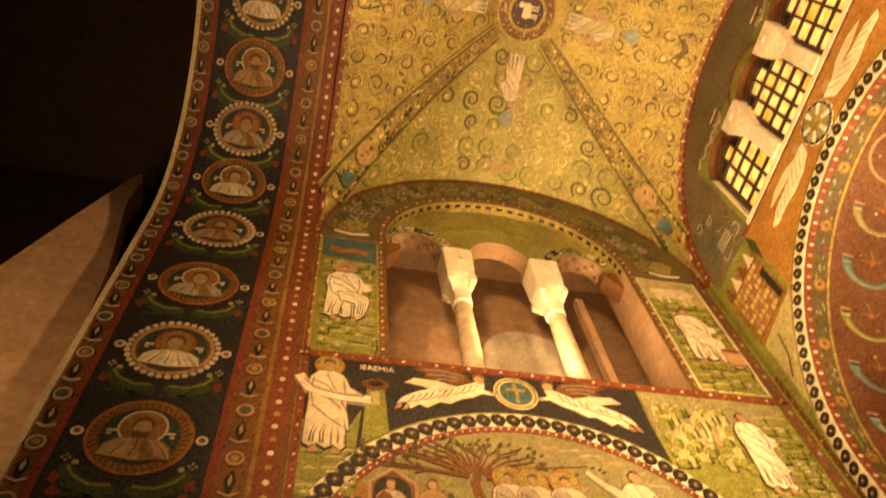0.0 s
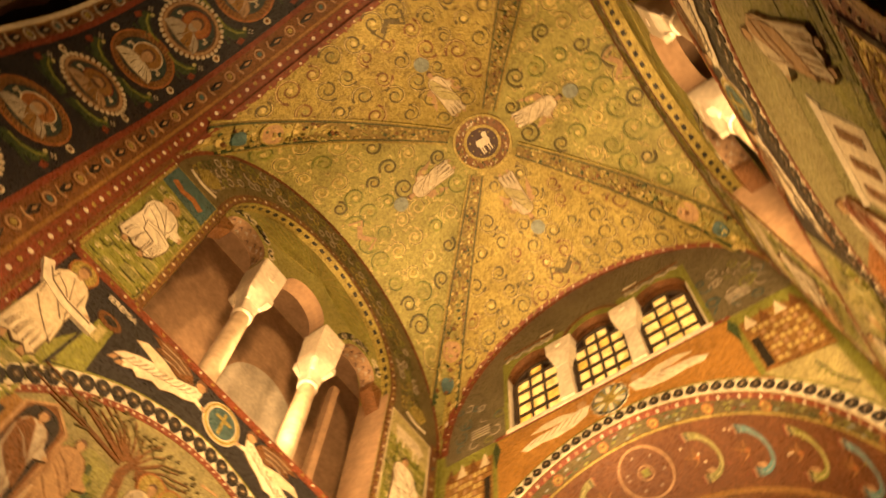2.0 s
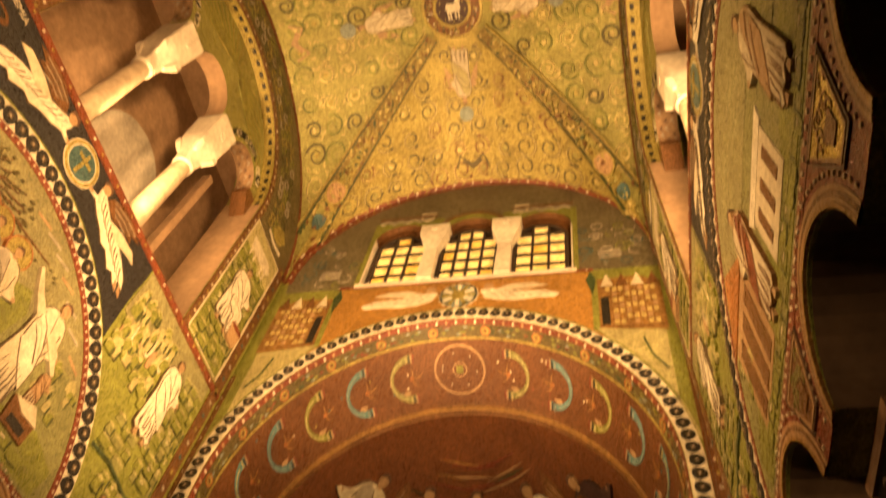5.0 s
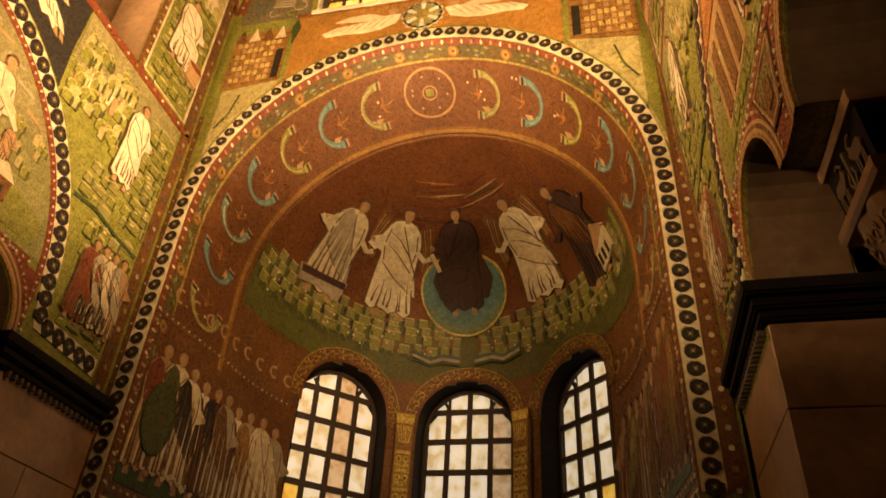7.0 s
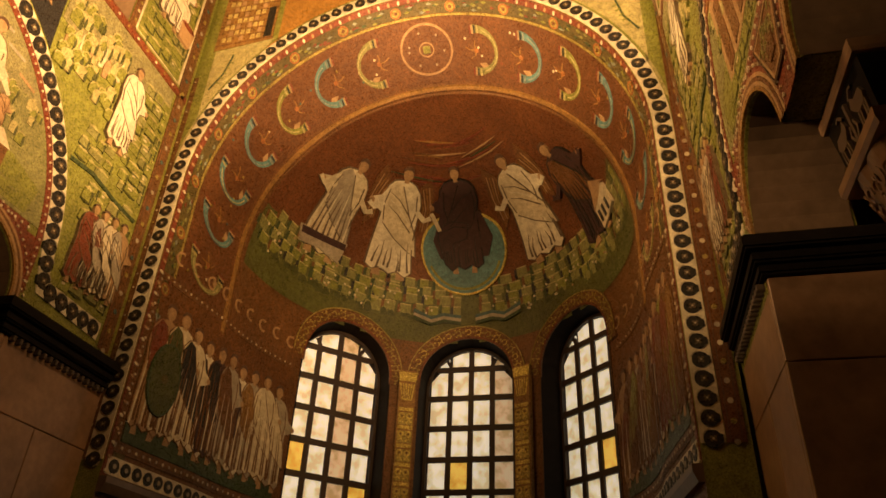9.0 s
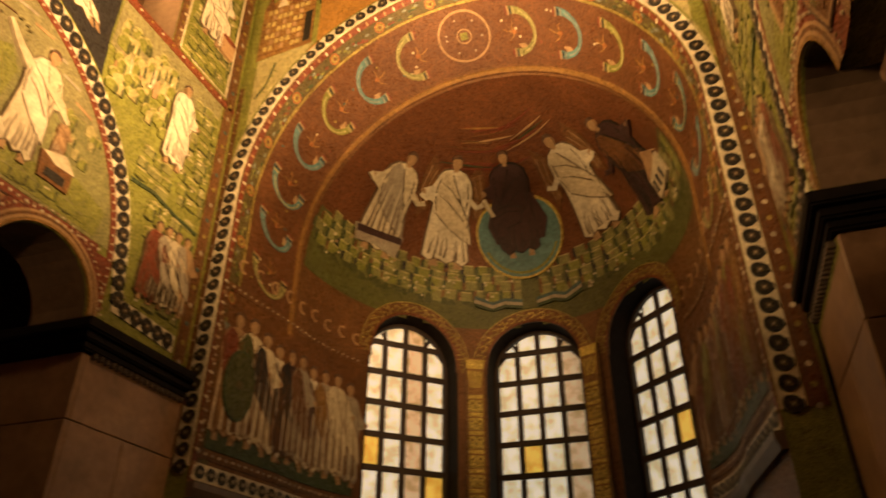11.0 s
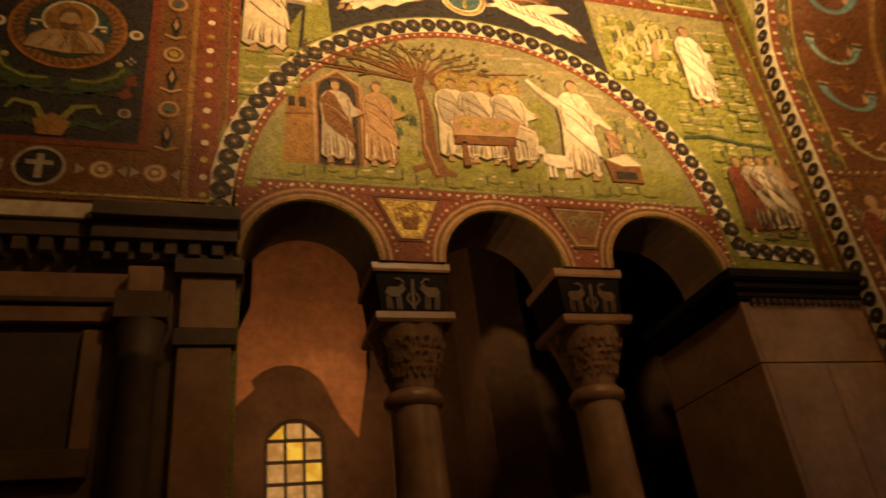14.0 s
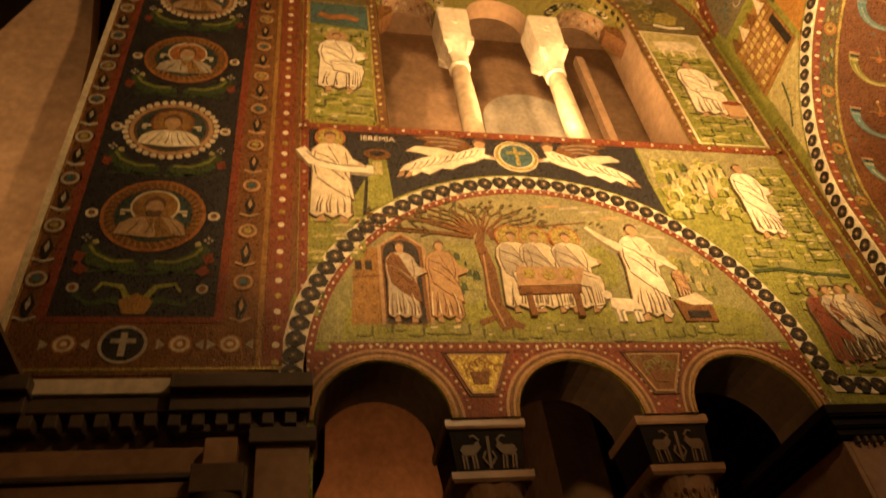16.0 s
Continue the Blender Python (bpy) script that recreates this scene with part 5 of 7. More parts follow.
gallery(on_north, 1)
gallery(on_south, -1)
for s in (1, -1):
    y0, y1 = sorted((s * (YN + 0.76), s * 8.5))
    bm = B()
    box(bm, -6.5, 5.5, y0, y1, 8.75, 8.9)
    tagged(part("floor_gallery", bm, DMARBLE), "plain gallery floor", "floor", kind="structure")
    tagged(part("wall_gallery", box(B(), -6.5, 5.5, s * 8.5, s * 8.7, 0, 17.4), PLASTER), "plastered back wall of the gallery", "wall", kind="structure")
    tagged(part("ceiling_gallery", box(B(), -6.5, 5.5, y0, s * 8.7 if s > 0 else y1, 16.5, 16.7) if s > 0 else box(B(), -6.5, 5.5, s * 8.7, y1, 16.5, 16.7), PLASTER), "plastered gallery ceiling", "ceiling", kind="structure")
    for x in (-6.5, 5.3):
        tagged(part("wall_gallery_end", box(B(), x, x + 0.2, y0, y1, 0, 17.4), PLASTER), "plastered end wall of the side aisle", "wall", kind="structure")
# inner wall, lit patch and post inside the north gallery
tagged(part("wall_gallery_arch", prism(B(), [[(-6.3, 8.9), (5.3, 8.9), (5.3, 16.5), (-6.3, 16.5)]], lambda u, v, h: (u, 6.4 - h, v), -0.4, 0), PLASTER), "plastered inner wall of the gallery", "wall", kind="structure")
# pale stone piece added in place of light on the lower wall
tagged(part("wall_gallery_niche", prism(B(), [arch(1.15, 1.0, 8.9, 13.2, 24)], lambda u, v, h: (u, 6.38 - h, v), 0, 0.12), STONE), "pale arched patch for the lit part of the gallery wall", "wall", kind="structure")
tagged(part("gallery_post", box(B(), 1.36, 1.50, 4.25, 4.4, 8.9, 12.6), JAMB), "pale upright stone post inside the gallery", "post")


# ---- wall over the apse arch ----
em = empty("apse_front_mosaic", "gold and blue mosaic with two cities and winged figures", "mosaic")
r = Relief(on_east)
top = [(AY * 0.99 * math.cos(radians(a)), ZV + 0.1 + (HV - 0.1) * math.sin(radians(a))) for a in span(0, 180, 48)]
r.poly([(2.02, 11.8), (3.3, 11.8)] + top[1:-1] + [(-3.3, 11.8), (-2.02, 11.8), (-2.02, 14.0), (-0.62, 14.05)] + arc(0, 13.45, 0.74, 140, 40, 8)[::1] + [(0.62, 14.05), (2.02, 14.0)], DBLUE, 0.006)
r.make("blue_field", em)
r = Relief(on_east)
g = random.Random(9)
for k in range(40):
    y, z = g.uniform(2.1, 3.1) * g.choice((-1, 1)), g.uniform(11.9, 13.2)
    if z < ZV + HV * math.sqrt(1 - (y / AY) ** 2) - 0.3:
        r.line(arc(y, z, g.uniform(0.06, 0.13), g.uniform(0, 360), g.uniform(360, 560), 9), 0.022, g.choice((GREY, GREEN, BLUE)), 0.012)
for s in (-1, 1):
    for k in range(4):
        r.line([(s * 2.35, 12.35 - 0.07 * k), (s * 2.75, 12.38 - 0.07 * k)], 0.025, GREY, 0.014)
    r.line([(s * 0.95 - 0.14, 14.1), (s * 0.95, 13.95), (s * 0.95 + 0.14, 14.1)], 0.04, CREAM, 0.014)
    r.line([(s * 0.95 - 0.15, 14.25), (s * 0.95 + 0.15, 14.25)], 0.04, CREAM, 0.014)
r.line(arc(0, 13.45, 0.70, 150, 30, 14), 0.07, BROWN, 0.014)
for c in (-1.36, 1.36):
    r.line([(c + 0.14 * k - 0.55, 13.98 + (0.09 if k % 2 else 0)) for k in range(9)], 0.06, GREY, 0.014)
    r.line([(c - 0.6, 14.16), (c + 0.6, 14.16)], 0.06, BROWN, 0.014)
tagged(r.make("vase_ornament", em), kind="stuff")
jewelled(on_east, top, 0.16, em, RED, (GOLD, CREAM), 0.2)
# orange band with wheel and two winged figures
r = Relief(on_east)
r1 = EA_R + 0.28
lo = [(r1 * math.cos(radians(a)), EA_Z + r1 * math.sin(radians(a))) for a in span(46.5, 133.5, 36)]
r.poly([(2.2, 11.74)] + [(2.2, lo[0][1] + 0.0)] + lo + [(-2.2, lo[0][1]), (-2.2, 11.74)], ORANGE2, 0.006)
r.make("orange_field", em)
r = Relief(local(on_east, 0, 11.34))
r.poly(disc(0, 0, 0.33, 28), GREYBLUE, 0.018)
for k in range(12):
    a = 2 * pi * k / 12
    r.line([(0.05 * math.cos(a), 0.05 * math.sin(a)), (0.29 * math.cos(a), 0.29 * math.sin(a))], lambda t: 0.03 + 0.05 * t, WHITE if k % 2 else GOLD, 0.024)
wreathed(r, 0, 0, 0.31, CREAM, 16)
r.poly(disc(0, 0, 0.12, 14), GOLD, 0.03)
r.make("rayed_wheel", em)
for s in (-1, 1):
    r = Relief(local(on_east, 0, 11.34, 1, 0, s))
    r.poly([(0.36, 0.10), (0.55, 0.13), (0.8, 0.05), (1.1, 0.0), (1.45, -0.02), (1.7, -0.14), (1.62, -0.22), (1.3, -0.2), (1.0, -0.24), (0.7, -0.2), (0.45, -0.10)], WHITE, 0.016)
    r.poly([(0.6, 0.1), (0.9, 0.22), (1.25, 0.22), (1.5, 0.12), (1.1, 0.06), (0.8, 0.04)], CREAM, 0.014)
    for k in range(7):
        r.line([(0.5 + 0.14 * k, 0.08 - 0.015 * k), (0.7 + 0.14 * k, -0.14)], 0.008, SKIN, 0.024)
    r.poly(disc(0.5, 0.2, 0.09, 12), SKIN, 0.02)
    r.make("winged_figure", em)
    # city of gold blocks and its green hill
    r = Relief(local(on_east, 0, 0, 1, 0, s))
    r.poly([(2.3, 10.25), (3.28, 10.15), (3.28, 11.35), (2.95, 11.55), (2.3, 11.5)], OCHRE, 0.010)
    for k in range(9):
        r.line([(2.3, 10.29 + 0.14 * k), (3.28, 10.25 + 0.14 * k)], 0.018, BROWN, 0.0145)
    for k in range(8):
        for j in range(9):
            x, z = 2.42 + 0.10 * j, 10.32 + 0.14 * k
            if x < 3.2 and not (x < 2.5 and z < 11.0):
                r.poly([(x, z), (x + 0.07, z), (x + 0.07, z + 0.095), (x, z + 0.095)], (PALEGOLD, SKIN, PALEGOLD, OCHRE)[(k * 3 + j * 2 + j // 3) % 4], 0.016)
    r.poly([(2.34, 10.32), (2.46, 10.32), (2.46, 11.0), (2.34, 11.0)], BLACK, 0.018)
    for k in range(4):
        x = 2.35 + 0.24 * k
        r.poly([(x, 11.3), (x + 0.2, 11.3), (x + 0.1, 11.62)], BROWN if k % 2 else CREAM, 0.02)
    r.make("city", em)
    r = Relief(local(on_east, 0, 0, 1, 0, s))
    hill = [(r1 * math.cos(radians(a)), EA_Z + r1 * math.sin(radians(a))) for a in span(8, 46, 14)]
    r.poly([(3.24, 8.2)] + hill + [(2.25, 10.25), (3.24, 10.13)], LGREEN, 0.008)
    r.line([(2.9, 10.0), (3.0, 9.6), (3.18, 9.3)], 0.03, DGREEN, 0.014)
    for k in range(5):
        r.line([(2.93 + 0.04 * k, 9.85 - 0.1 * k), (2.86 + 0.04 * k, 9.80 - 0.1 * k)], 0.025, GREEN, 0.0145)
    r.poly([(2.22, 11.1), (2.28, 11.5), (2.2, 11.74), (2.12, 11.5)], DGREEN, 0.02)
    r.make("green_hill", em)
    xb, wb = (3.445, 0.075) if s > 0 else (3.50, 0.18)
    jewelled(local(on_east, 0, 0, 1, 0, s), [(xb, 3.7), (xb, 9.6)], wb, em, BROWN if s > 0 else REDGOLD, (GREY, GOLD, CREAM), 0.2)
jewelled(on_east, [(2.25, 11.80), (-2.25, 11.80)], 0.07, em)
ring = empty("shell_border", "white border of dark scallop shells round the apse arch", "border")
R4 = EA_R + 0.12
scallops(on_east, [(R4, 3.7), (R4, EA_Z - 0.1)] + arc(0, EA_Z, R4, 0, 180, 72) + [(-R4, EA_Z - 0.1), (-R4, 3.7)], 0.225, ring, 0.80)
# three windows
tri = empty("triple_window", "three arched windows with golden panes behind white piers", "window")
f = lambda u, v, h: (XE + 0.13 - h, u + YC, v)
part("window_surround", prism(B(), [[(-1.96, 11.82), (1.96, 11.82), (1.96, 13.99), (-1.96, 13.99)]] + [arch(c, w + 0.055, 11.885, 13.10, 16) for c, w in ((1.34, 0.45), (0, 0.50), (-1.34, 0.45))], f, -0.10, -0.045), BROWN, tri)
for c, hw in ((1.34, 0.45), (0, 0.50), (-1.34, 0.45)):
    f = lambda u, v, h: (XE + 0.13 - h, u + YC, v)
    win = part("window_frame", prism(B(), [arch(c, hw + 0.06, 11.88, 13.10, 16), arch(c, hw, 11.93, 13.10, 16)], f, -0.04, 0.04), WOOD, tri)
    r = Relief(f)
    nb = 3 if c else 4
    for k in range(1, nb):
        x = c - hw + 2 * hw * k / nb
        r.line([(x, 11.9), (x, 13.10 + math.sqrt(max(0, hw ** 2 - (x - c) ** 2)))], 0.045, WOOD, 0.04)
    for k in range(1, 6):
        z = 11.93 + 0.335 * k
        w = hw if z < 13.10 else math.sqrt(max(0, hw ** 2 - (z - 13.10) ** 2))
        r.line([(c - w, z), (c + w, z)], 0.04, WOOD, 0.045)
    r.make("glazing_bars", win)
    for i in range(nb):
        for k in range(6):
            x0, x1 = c - hw + 2 * hw * i / nb + 0.02, c - hw + 2 * hw * (i + 1) / nb - 0.02
            z0, z1 = 11.95 + 0.335 * k, 11.91 + 0.335 * (k + 1)
            zz = lambda x: 13.10 + math.sqrt(max(0, hw ** 2 - (x - c) ** 2))
            a, b = min(z1, zz(x0)), min(z1, zz(x1))
            if min(a, b) - z0 > 0.03:
                r = Relief(f)
                r.poly([(x0, z0), (x1, z0), (x1, b), (x0, a)], PANE_Y if (i * 5 + k * 3 + int(c * 3)) % 7 == 0 else PANE_HI, 0.0, -0.02)
                r.make("pane", win)
for y in (-0.70, 0.70):
    pier = empty("window_pier", "white stone window pier with flared capital", "column", group="window piers")
    x, y = XE + 0.02, y + YC
    part("shaft", loft(B(), [square(x, y, 0.09, 11.9, 0.14), square(x, y, 0.085, 12.85, 0.125)]), STONE, pier)
    part("capital", loft(B(), [square(x, y, 0.09, 12.86, 0.14), square(x, y, 0.12, 13.1, 0.20), square(x, y, 0.14, 13.3, 0.27), square(x, y, 0.14, 13.62, 0.28)]), STONE, pier)
    part("rosette", lathe(B(), 0, 0, [(0.0, 0.03), (0.05, 0.02), (0.07, 0.0)], 10), STONE, pier).matrix_world = pose(x - 0.14, y, 13.47, 0, -90, 0)
tagged(part("window_sill", box(B(), XE - 0.03, XE + 0.4, YC - 1.98, YC + 1.98, 11.80, 11.885), STONE), "white stone window sill", "sill", kind="structure")
for s in (-1, 1):
    tagged(part("window_jamb", box(B(), XE + 0.005, XE + 0.5, *sorted((YC + s * 1.90, YC + s * 1.925)), 11.89, 13.4), STONE), "white stone window jamb", "jamb", kind="structure")
bm = B()
hole = [(-1.918, 13.35)] + arc(-1.36, 13.35, 0.56, 180, 0, 12)[1:] + arc(0, 13.35, 0.59, 180, 0, 12) + arc(1.36, 13.35, 0.56, 180, 0, 12)
for (y0, z0), (y1, z1) in zip(hole, hole[1:]):
    bm.faces.new([bm.verts.new((x, y + YC, z - 0.008)) for x, y, z in ((XE + 0.002, y0, z0), (XE + 0.002, y1, z1), (XE + 0.54, y1, z1), (XE + 0.54, y0, z0))])
tagged(part("window_lining", bm, BROWN), "brown mosaic lining of the window arches", "lining", kind="structure")


# ---- apse arch soffit ----
sm = empty("soffit_mosaic", "red and gold soffit mosaic with blue and green cornucopias", "mosaic")
qS = pi / 2 * EA_R
SU = span(-qS - 4.0, -qS, 8) + span(-qS, qS, 64)[1:] + span(qS, qS + 4.0, 8)[1:]
SUC = span(-qS - 1.3, -qS, 4) + span(-qS, qS, 64)[1:] + span(qS, qS + 1.3, 4)[1:]
r = Relief(on_soffit)
r.line([(u, 0.035) for u in SU], 0.05, RED, 0.010)
r.line([(u, 0.125) for u in SU], 0.115, OLIVE, 0.008)
r.line([(u, 0.20) for u in SUC], 0.02, GOLD, 0.012)
r.line([(u, 0.55) for u in SUC], 0.66, REDGOLD, 0.006)
r.make("band_ground", sm)
beads(on_soffit, [(u, 0.035) for u in SU], 0.16, 0.02, (WHITE, SKIN), sm)
g = random.Random(2)
for k in range(-7, 8):
    u = 0.88 * k + 0.38
    f = (lambda u0: lambda a, b, h: on_soffit(u0 + a, 0.125 + b / 1.7, h))(u)
    r = Relief(f)
    r.poly(disc(0, 0, 0.085, 14), GOLD, 0.014)
    r.line(arc(0, 0, 0.075, 0, 360, 14)[:-1], 0.025, ORANGE, 0.018, True)
    r.poly(disc(0, 0, 0.03, 8), BROWN, 0.02)
    r.make("flower", sm)
    r = Relief(f)
    for _ in range(12):
        a, b = g.uniform(0.13, 0.75), g.uniform(-0.08, 0.08)
        r.poly([(a, b), (a + 0.05, b + 0.02), (a + 0.09, b), (a + 0.05, b - 0.025)], g.choice((DGREEN, GREEN, MOSSY, RED, GREYBLUE)), 0.014)
    tagged(r.make("leaf_garland", sm), kind="stuff")


def horn(r, cx, cy, rx, ry, a0, a1, mat, rim):
    # a curved horn, thin in the middle, with banded mouths and red lips at both ends
    pts = arc(cx, cy, rx, a0, a1, 16, ry)
    r.line(pts, lambda t: 0.055 + 0.085 * abs(2 * t - 1) ** 1.5, mat, 0.016)
    r.line([(x + 0.012, y) for x, y in pts[2:-2]], 0.018, rim, 0.022)
    for end, nxt in ((pts[0], pts[1]), (pts[-1], pts[-2])):
        dx, dy = end[0] - nxt[0], end[1] - nxt[1]
        d = math.hypot(dx, dy)
        dx, dy = dx / d, dy / d
        for q_, (off, m) in enumerate(((0.0, SKIN), (0.035, RED), (-0.04, NAVY), (-0.09, rim))):
            c = (end[0] + dx * off, end[1] + dy * off)
            w = 0.075 if off >= 0 else 0.062
            r.line([(c[0] - dy * w, c[1] + dx * w), (c[0] + dy * w, c[1] - dx * w)], 0.026, m, 0.024 + 0.001 * q_)


for s in (-1, 1):
    for k in range(7):
        u0 = s * (0.62 + 0.80 * k)
        f = (lambda c, s_: lambda a, b, h: on_soffit(c + s_ * a, 0.55 + b / 1.7, h))(u0, s)
        r = Relief(f, 0.3)
        horn(r, 0.24, 0.0, 0.34, 0.36, 98, -98, (MOSSY, BLUE2, GREEN)[k % 3] if k % 2 == 0 else BLUE2, GREYBLUE if k % 2 else LGREEN)
        r.make("cornucopia", sm)
        r = Relief(f, 0.3)
        for q_ in range(5):
            t = radians(100 + 40 * q_)
            r.line([(0.22, 0.0), (0.22 + 0.09 * math.cos(t), 0.09 * math.sin(t)), (0.20 + 0.17 * math.cos(t + 0.3), 0.17 * math.sin(t + 0.3))], lambda w_: 0.03 - 0.018 * w_, (OCHRE, BROWN)[q_ % 2], 0.014)
        r.poly(disc(0.23, 0.0, 0.04, 8), ORANGE, 0.018)
        r.make("palmette", sm)
        r = Relief(f)
        for _ in range(5):
            r.poly(disc(g.uniform(0, 0.7), g.uniform(-0.5, 0.5), 0.022, 6), g.choice((CREAM, RED, BLUE, GOLD)), 0.014)
        r.poly([(0.26, 0.22), (0.36, 0.34), (0.44, 0.28), (0.38, 0.20)], SKIN, 0.014)
        tagged(r.make("scattered_flower", sm), kind="stuff")
f = lambda a, b, h: on_soffit(a, 0.52 + b / 1.7, h)
r = Relief(f, 0.25)
r.poly(disc(0, 0, 0.44, 32), REDGOLD, 0.012)
r.line(arc(0, 0, 0.43, 0, 360, 36)[:-1], 0.035, SKIN, 0.02, True)
r.line(arc(0, 0, 0.12, 0, 360, 16)[:-1], 0.02, SKIN, 0.02, True)
r.poly([(-0.06, -0.06), (0.06, -0.06), (0.06, 0.06), (-0.06, 0.06)], GREEN, 0.02)
r.dots([(0.3 * math.cos(k), 0.3 * math.sin(k)) for k in range(7)], 0.018, GREY, 0.02)
r.make("monogram_disc", sm)
r = Relief(on_soffit)
r.line([(u, 0.93) for u in SUC], 0.035, OCHRE, 0.03)
r.line([(u, 0.985) for u in SUC], 0.03, BROWN, 0.024)
r.make("conch_edge", sm)

# ---- half dome ----
cm = empty("conch_mosaic", "half dome mosaic with five robed figures, a blue globe and meadow", "mosaic")


def conch_at(u0):
    def f(a, b, h):
        v = math.degrees(b / ARY)
        return on_conch(u0 + math.degrees(a / (3.1 * max(0.25, math.cos(radians(v))))), v, h)
    return f


def deg(v):
    return radians(v) * ARY


bm = B()
g = random.Random(33)
us = span(-89, 89, 90)
edge = [21 + 2.0 * math.sin(radians(u) * 7) + 3 * abs(u) / 90 for u in us]
rows = []
for u, e in zip(us, edge):
    rows.append([bm.verts.new(on_conch(u, e * k / 6, 0.010)) for k in range(7)])
for a, b in zip(rows, rows[1:]):
    for k in range(6):
        c = sum((v.co for v in (a[k], a[k + 1], b[k + 1], b[k])), Vector()) / 4
        um = math.degrees(math.atan2((c.y - axis(c.x)) / ARY, (c.x - XA) / ARX))
        if not in_window(um, c.z):
            bm.faces.new((a[k], a[k + 1], b[k + 1], b[k]))
part("meadow", bm, MEADOW, cm)
for u0, w, n in ((70, 14, 26), (45, 14, 26), (20, 12, 18), (-20, 12, 18), (-45, 14, 26), (-70, 14, 24)):
    r = Relief(conch_at(u0))
    # rows of squared rock steps with dark sides, then loose stones
    for j in range(4):
        y, x = deg(20.5 - 3.2 * j), -0.9
        while x < 0.75:
            w, q_ = g.uniform(0.13, 0.24), g.uniform(-0.03, 0.03)
            r.poly([(x, y + q_), (x + w, y + q_), (x + w, y + q_ + 0.17), (x, y + q_ + 0.17)], g.choice((MOSSY, GREEN, MOSSY)), 0.0125)
            r.poly([(x + w, y + q_), (x + w + 0.06, y + q_), (x + w + 0.055, y + q_ + 0.15), (x + w, y + q_ + 0.17)], g.choice((NAVY, DGREEN, BROWN)), 0.0135)
            r.line([(x, y + q_ + 0.165), (x + w, y + q_ + 0.17)], 0.022, LGREEN, 0.0145)
            x += w + g.uniform(0.07, 0.16)
    hills(r, -0.85, 0.7, deg(8), deg(10), n // 2, int(u0) + 90, (MOSSY, SHADE, DGREEN), 0.16)
    for k in range(16):
        r.poly(disc(g.uniform(-0.8, 0.8), deg(g.uniform(9, 20)), 0.022, 6), g.choice((CREAM, CREAM, SKIN)), 0.03)
    tagged(r.make("rock_bed", cm), kind="stuff")
for s in (-1, 1):
    for k in range(3):
        r = Relief(conch_at(0))
        r.line([(s * 0.15, deg(10 - 1.2 * k)), (s * 0.5, deg(11 - 1.2 * k)), (s * 0.75, deg(9.5 - 1.2 * k)), (s * 1.1, deg(12 - 1.4 * k))], 0.06, (BLUE, GREY, DGREEN)[k], 0.045)
        r.make("river", cm)
# globe
r = Relief(conch_at(0), 0.25)
r.poly(disc(0, deg(33), 0.88, 40, 0.76), BLUE2, 0.036)
r.line(arc(0, deg(33), 0.87, 0, 360, 44, 0.75)[:-1], 0.04, GLINTGOLD, 0.044, True)
r.line(arc(0, deg(33), 0.76, 200, 340, 24, 0.65), 0.05, GREEN, 0.042)
r.make("globe", cm)
q_ = Relief(lambda a, b, h: conch_at(0)(a, b + deg(27), h), 0.25)
figure(q_, 1.95, robe=PURPLE, mantle=PURPLE, fold=BLACK, halo=None, seated=True, seed=90, base=0.048)
q_.poly([(-0.40, 1.05), (-0.62, 0.55), (-0.5, 0.22), (0.5, 0.22), (0.62, 0.55), (0.40, 1.05)], PURPLE, 0.060)
q_.poly([(0.42, 0.75), (0.50, 0.72), (0.62, 1.02), (0.55, 1.06)], CREAM, 0.072)
q_.make("figure", cm)
for u0, v0, H, kw in ((62, 20, 1.95, dict(robe=CREAM, mantle=GREY, fold=FOLD, halo=None, arm=-1)),
                      (33, 23, 2.05, dict(robe=WHITE, mantle=CREAM, fold=FOLD, halo=None, arm=-1)),
                      (-37, 24, 2.0, dict(robe=WHITE, mantle=CREAM, fold=FOLD, halo=None)),
                      (-66, 16, 1.95, dict(robe=PURPLE, mantle=BROWN, fold=BLACK, halo=None))):
    base_h = 0.047
    q_ = Relief((lambda c, b0: lambda a, b, h: conch_at(c)(-a * (1.5 - 0.24 * b), b + deg(b0), h))(u0, v0), 0.3)
    figure(q_, H, seed=int(u0) + 200, base=0.030, long=abs(u0) > 40, **kw)
    if abs(u0) < 40:
        for s in (-1, 1):
            q_.poly([(s * 0.20, 1.45), (s * 0.30, 1.72), (s * 0.42, 1.90), (s * 0.52, 1.62), (s * 0.56, 1.2), (s * 0.50, 0.72), (s * 0.34, 1.0)], BROWN, 0.022)
            for k in range(4):
                q_.line([(s * (0.27 + 0.05 * k), 1.62 + 0.03 * k), (s * (0.38 + 0.04 * k), 1.3), (s * (0.38 + 0.03 * k), 0.9)], 0.014, (OCHRE, SKIN)[k % 2], 0.025)
    q_.line([(0.26, 1.25), (0.42, 1.1), (0.52, 1.16)], 0.09, kw["robe"], base_h)
    q_.line([(-0.26, 1.25), (-0.42, 1.1), (-0.52, 1.16)], 0.09, kw["robe"], base_h)
    if u0 == 62:
        q_.poly([(-0.30, 0.02), (-0.02, 0.10), (0.3, 0.02), (0.36, 0.42), (-0.36, 0.30)], GREY, 0.056)
        q_.line([(-0.34, 0.22), (0.0, 0.3), (0.34, 0.34)], 0.12, PURPLE, 0.060)
    q_.make("figure", cm)
r = Relief(conch_at(-74), 0.3)
r.poly([(-0.25, deg(18)), (0.3, deg(16)), (0.32, deg(24)), (-0.2, deg(27))], CREAM, 0.060)
r.poly([(-0.25, deg(26)), (0.35, deg(23)), (0.05, deg(31))], SKIN, 0.064)
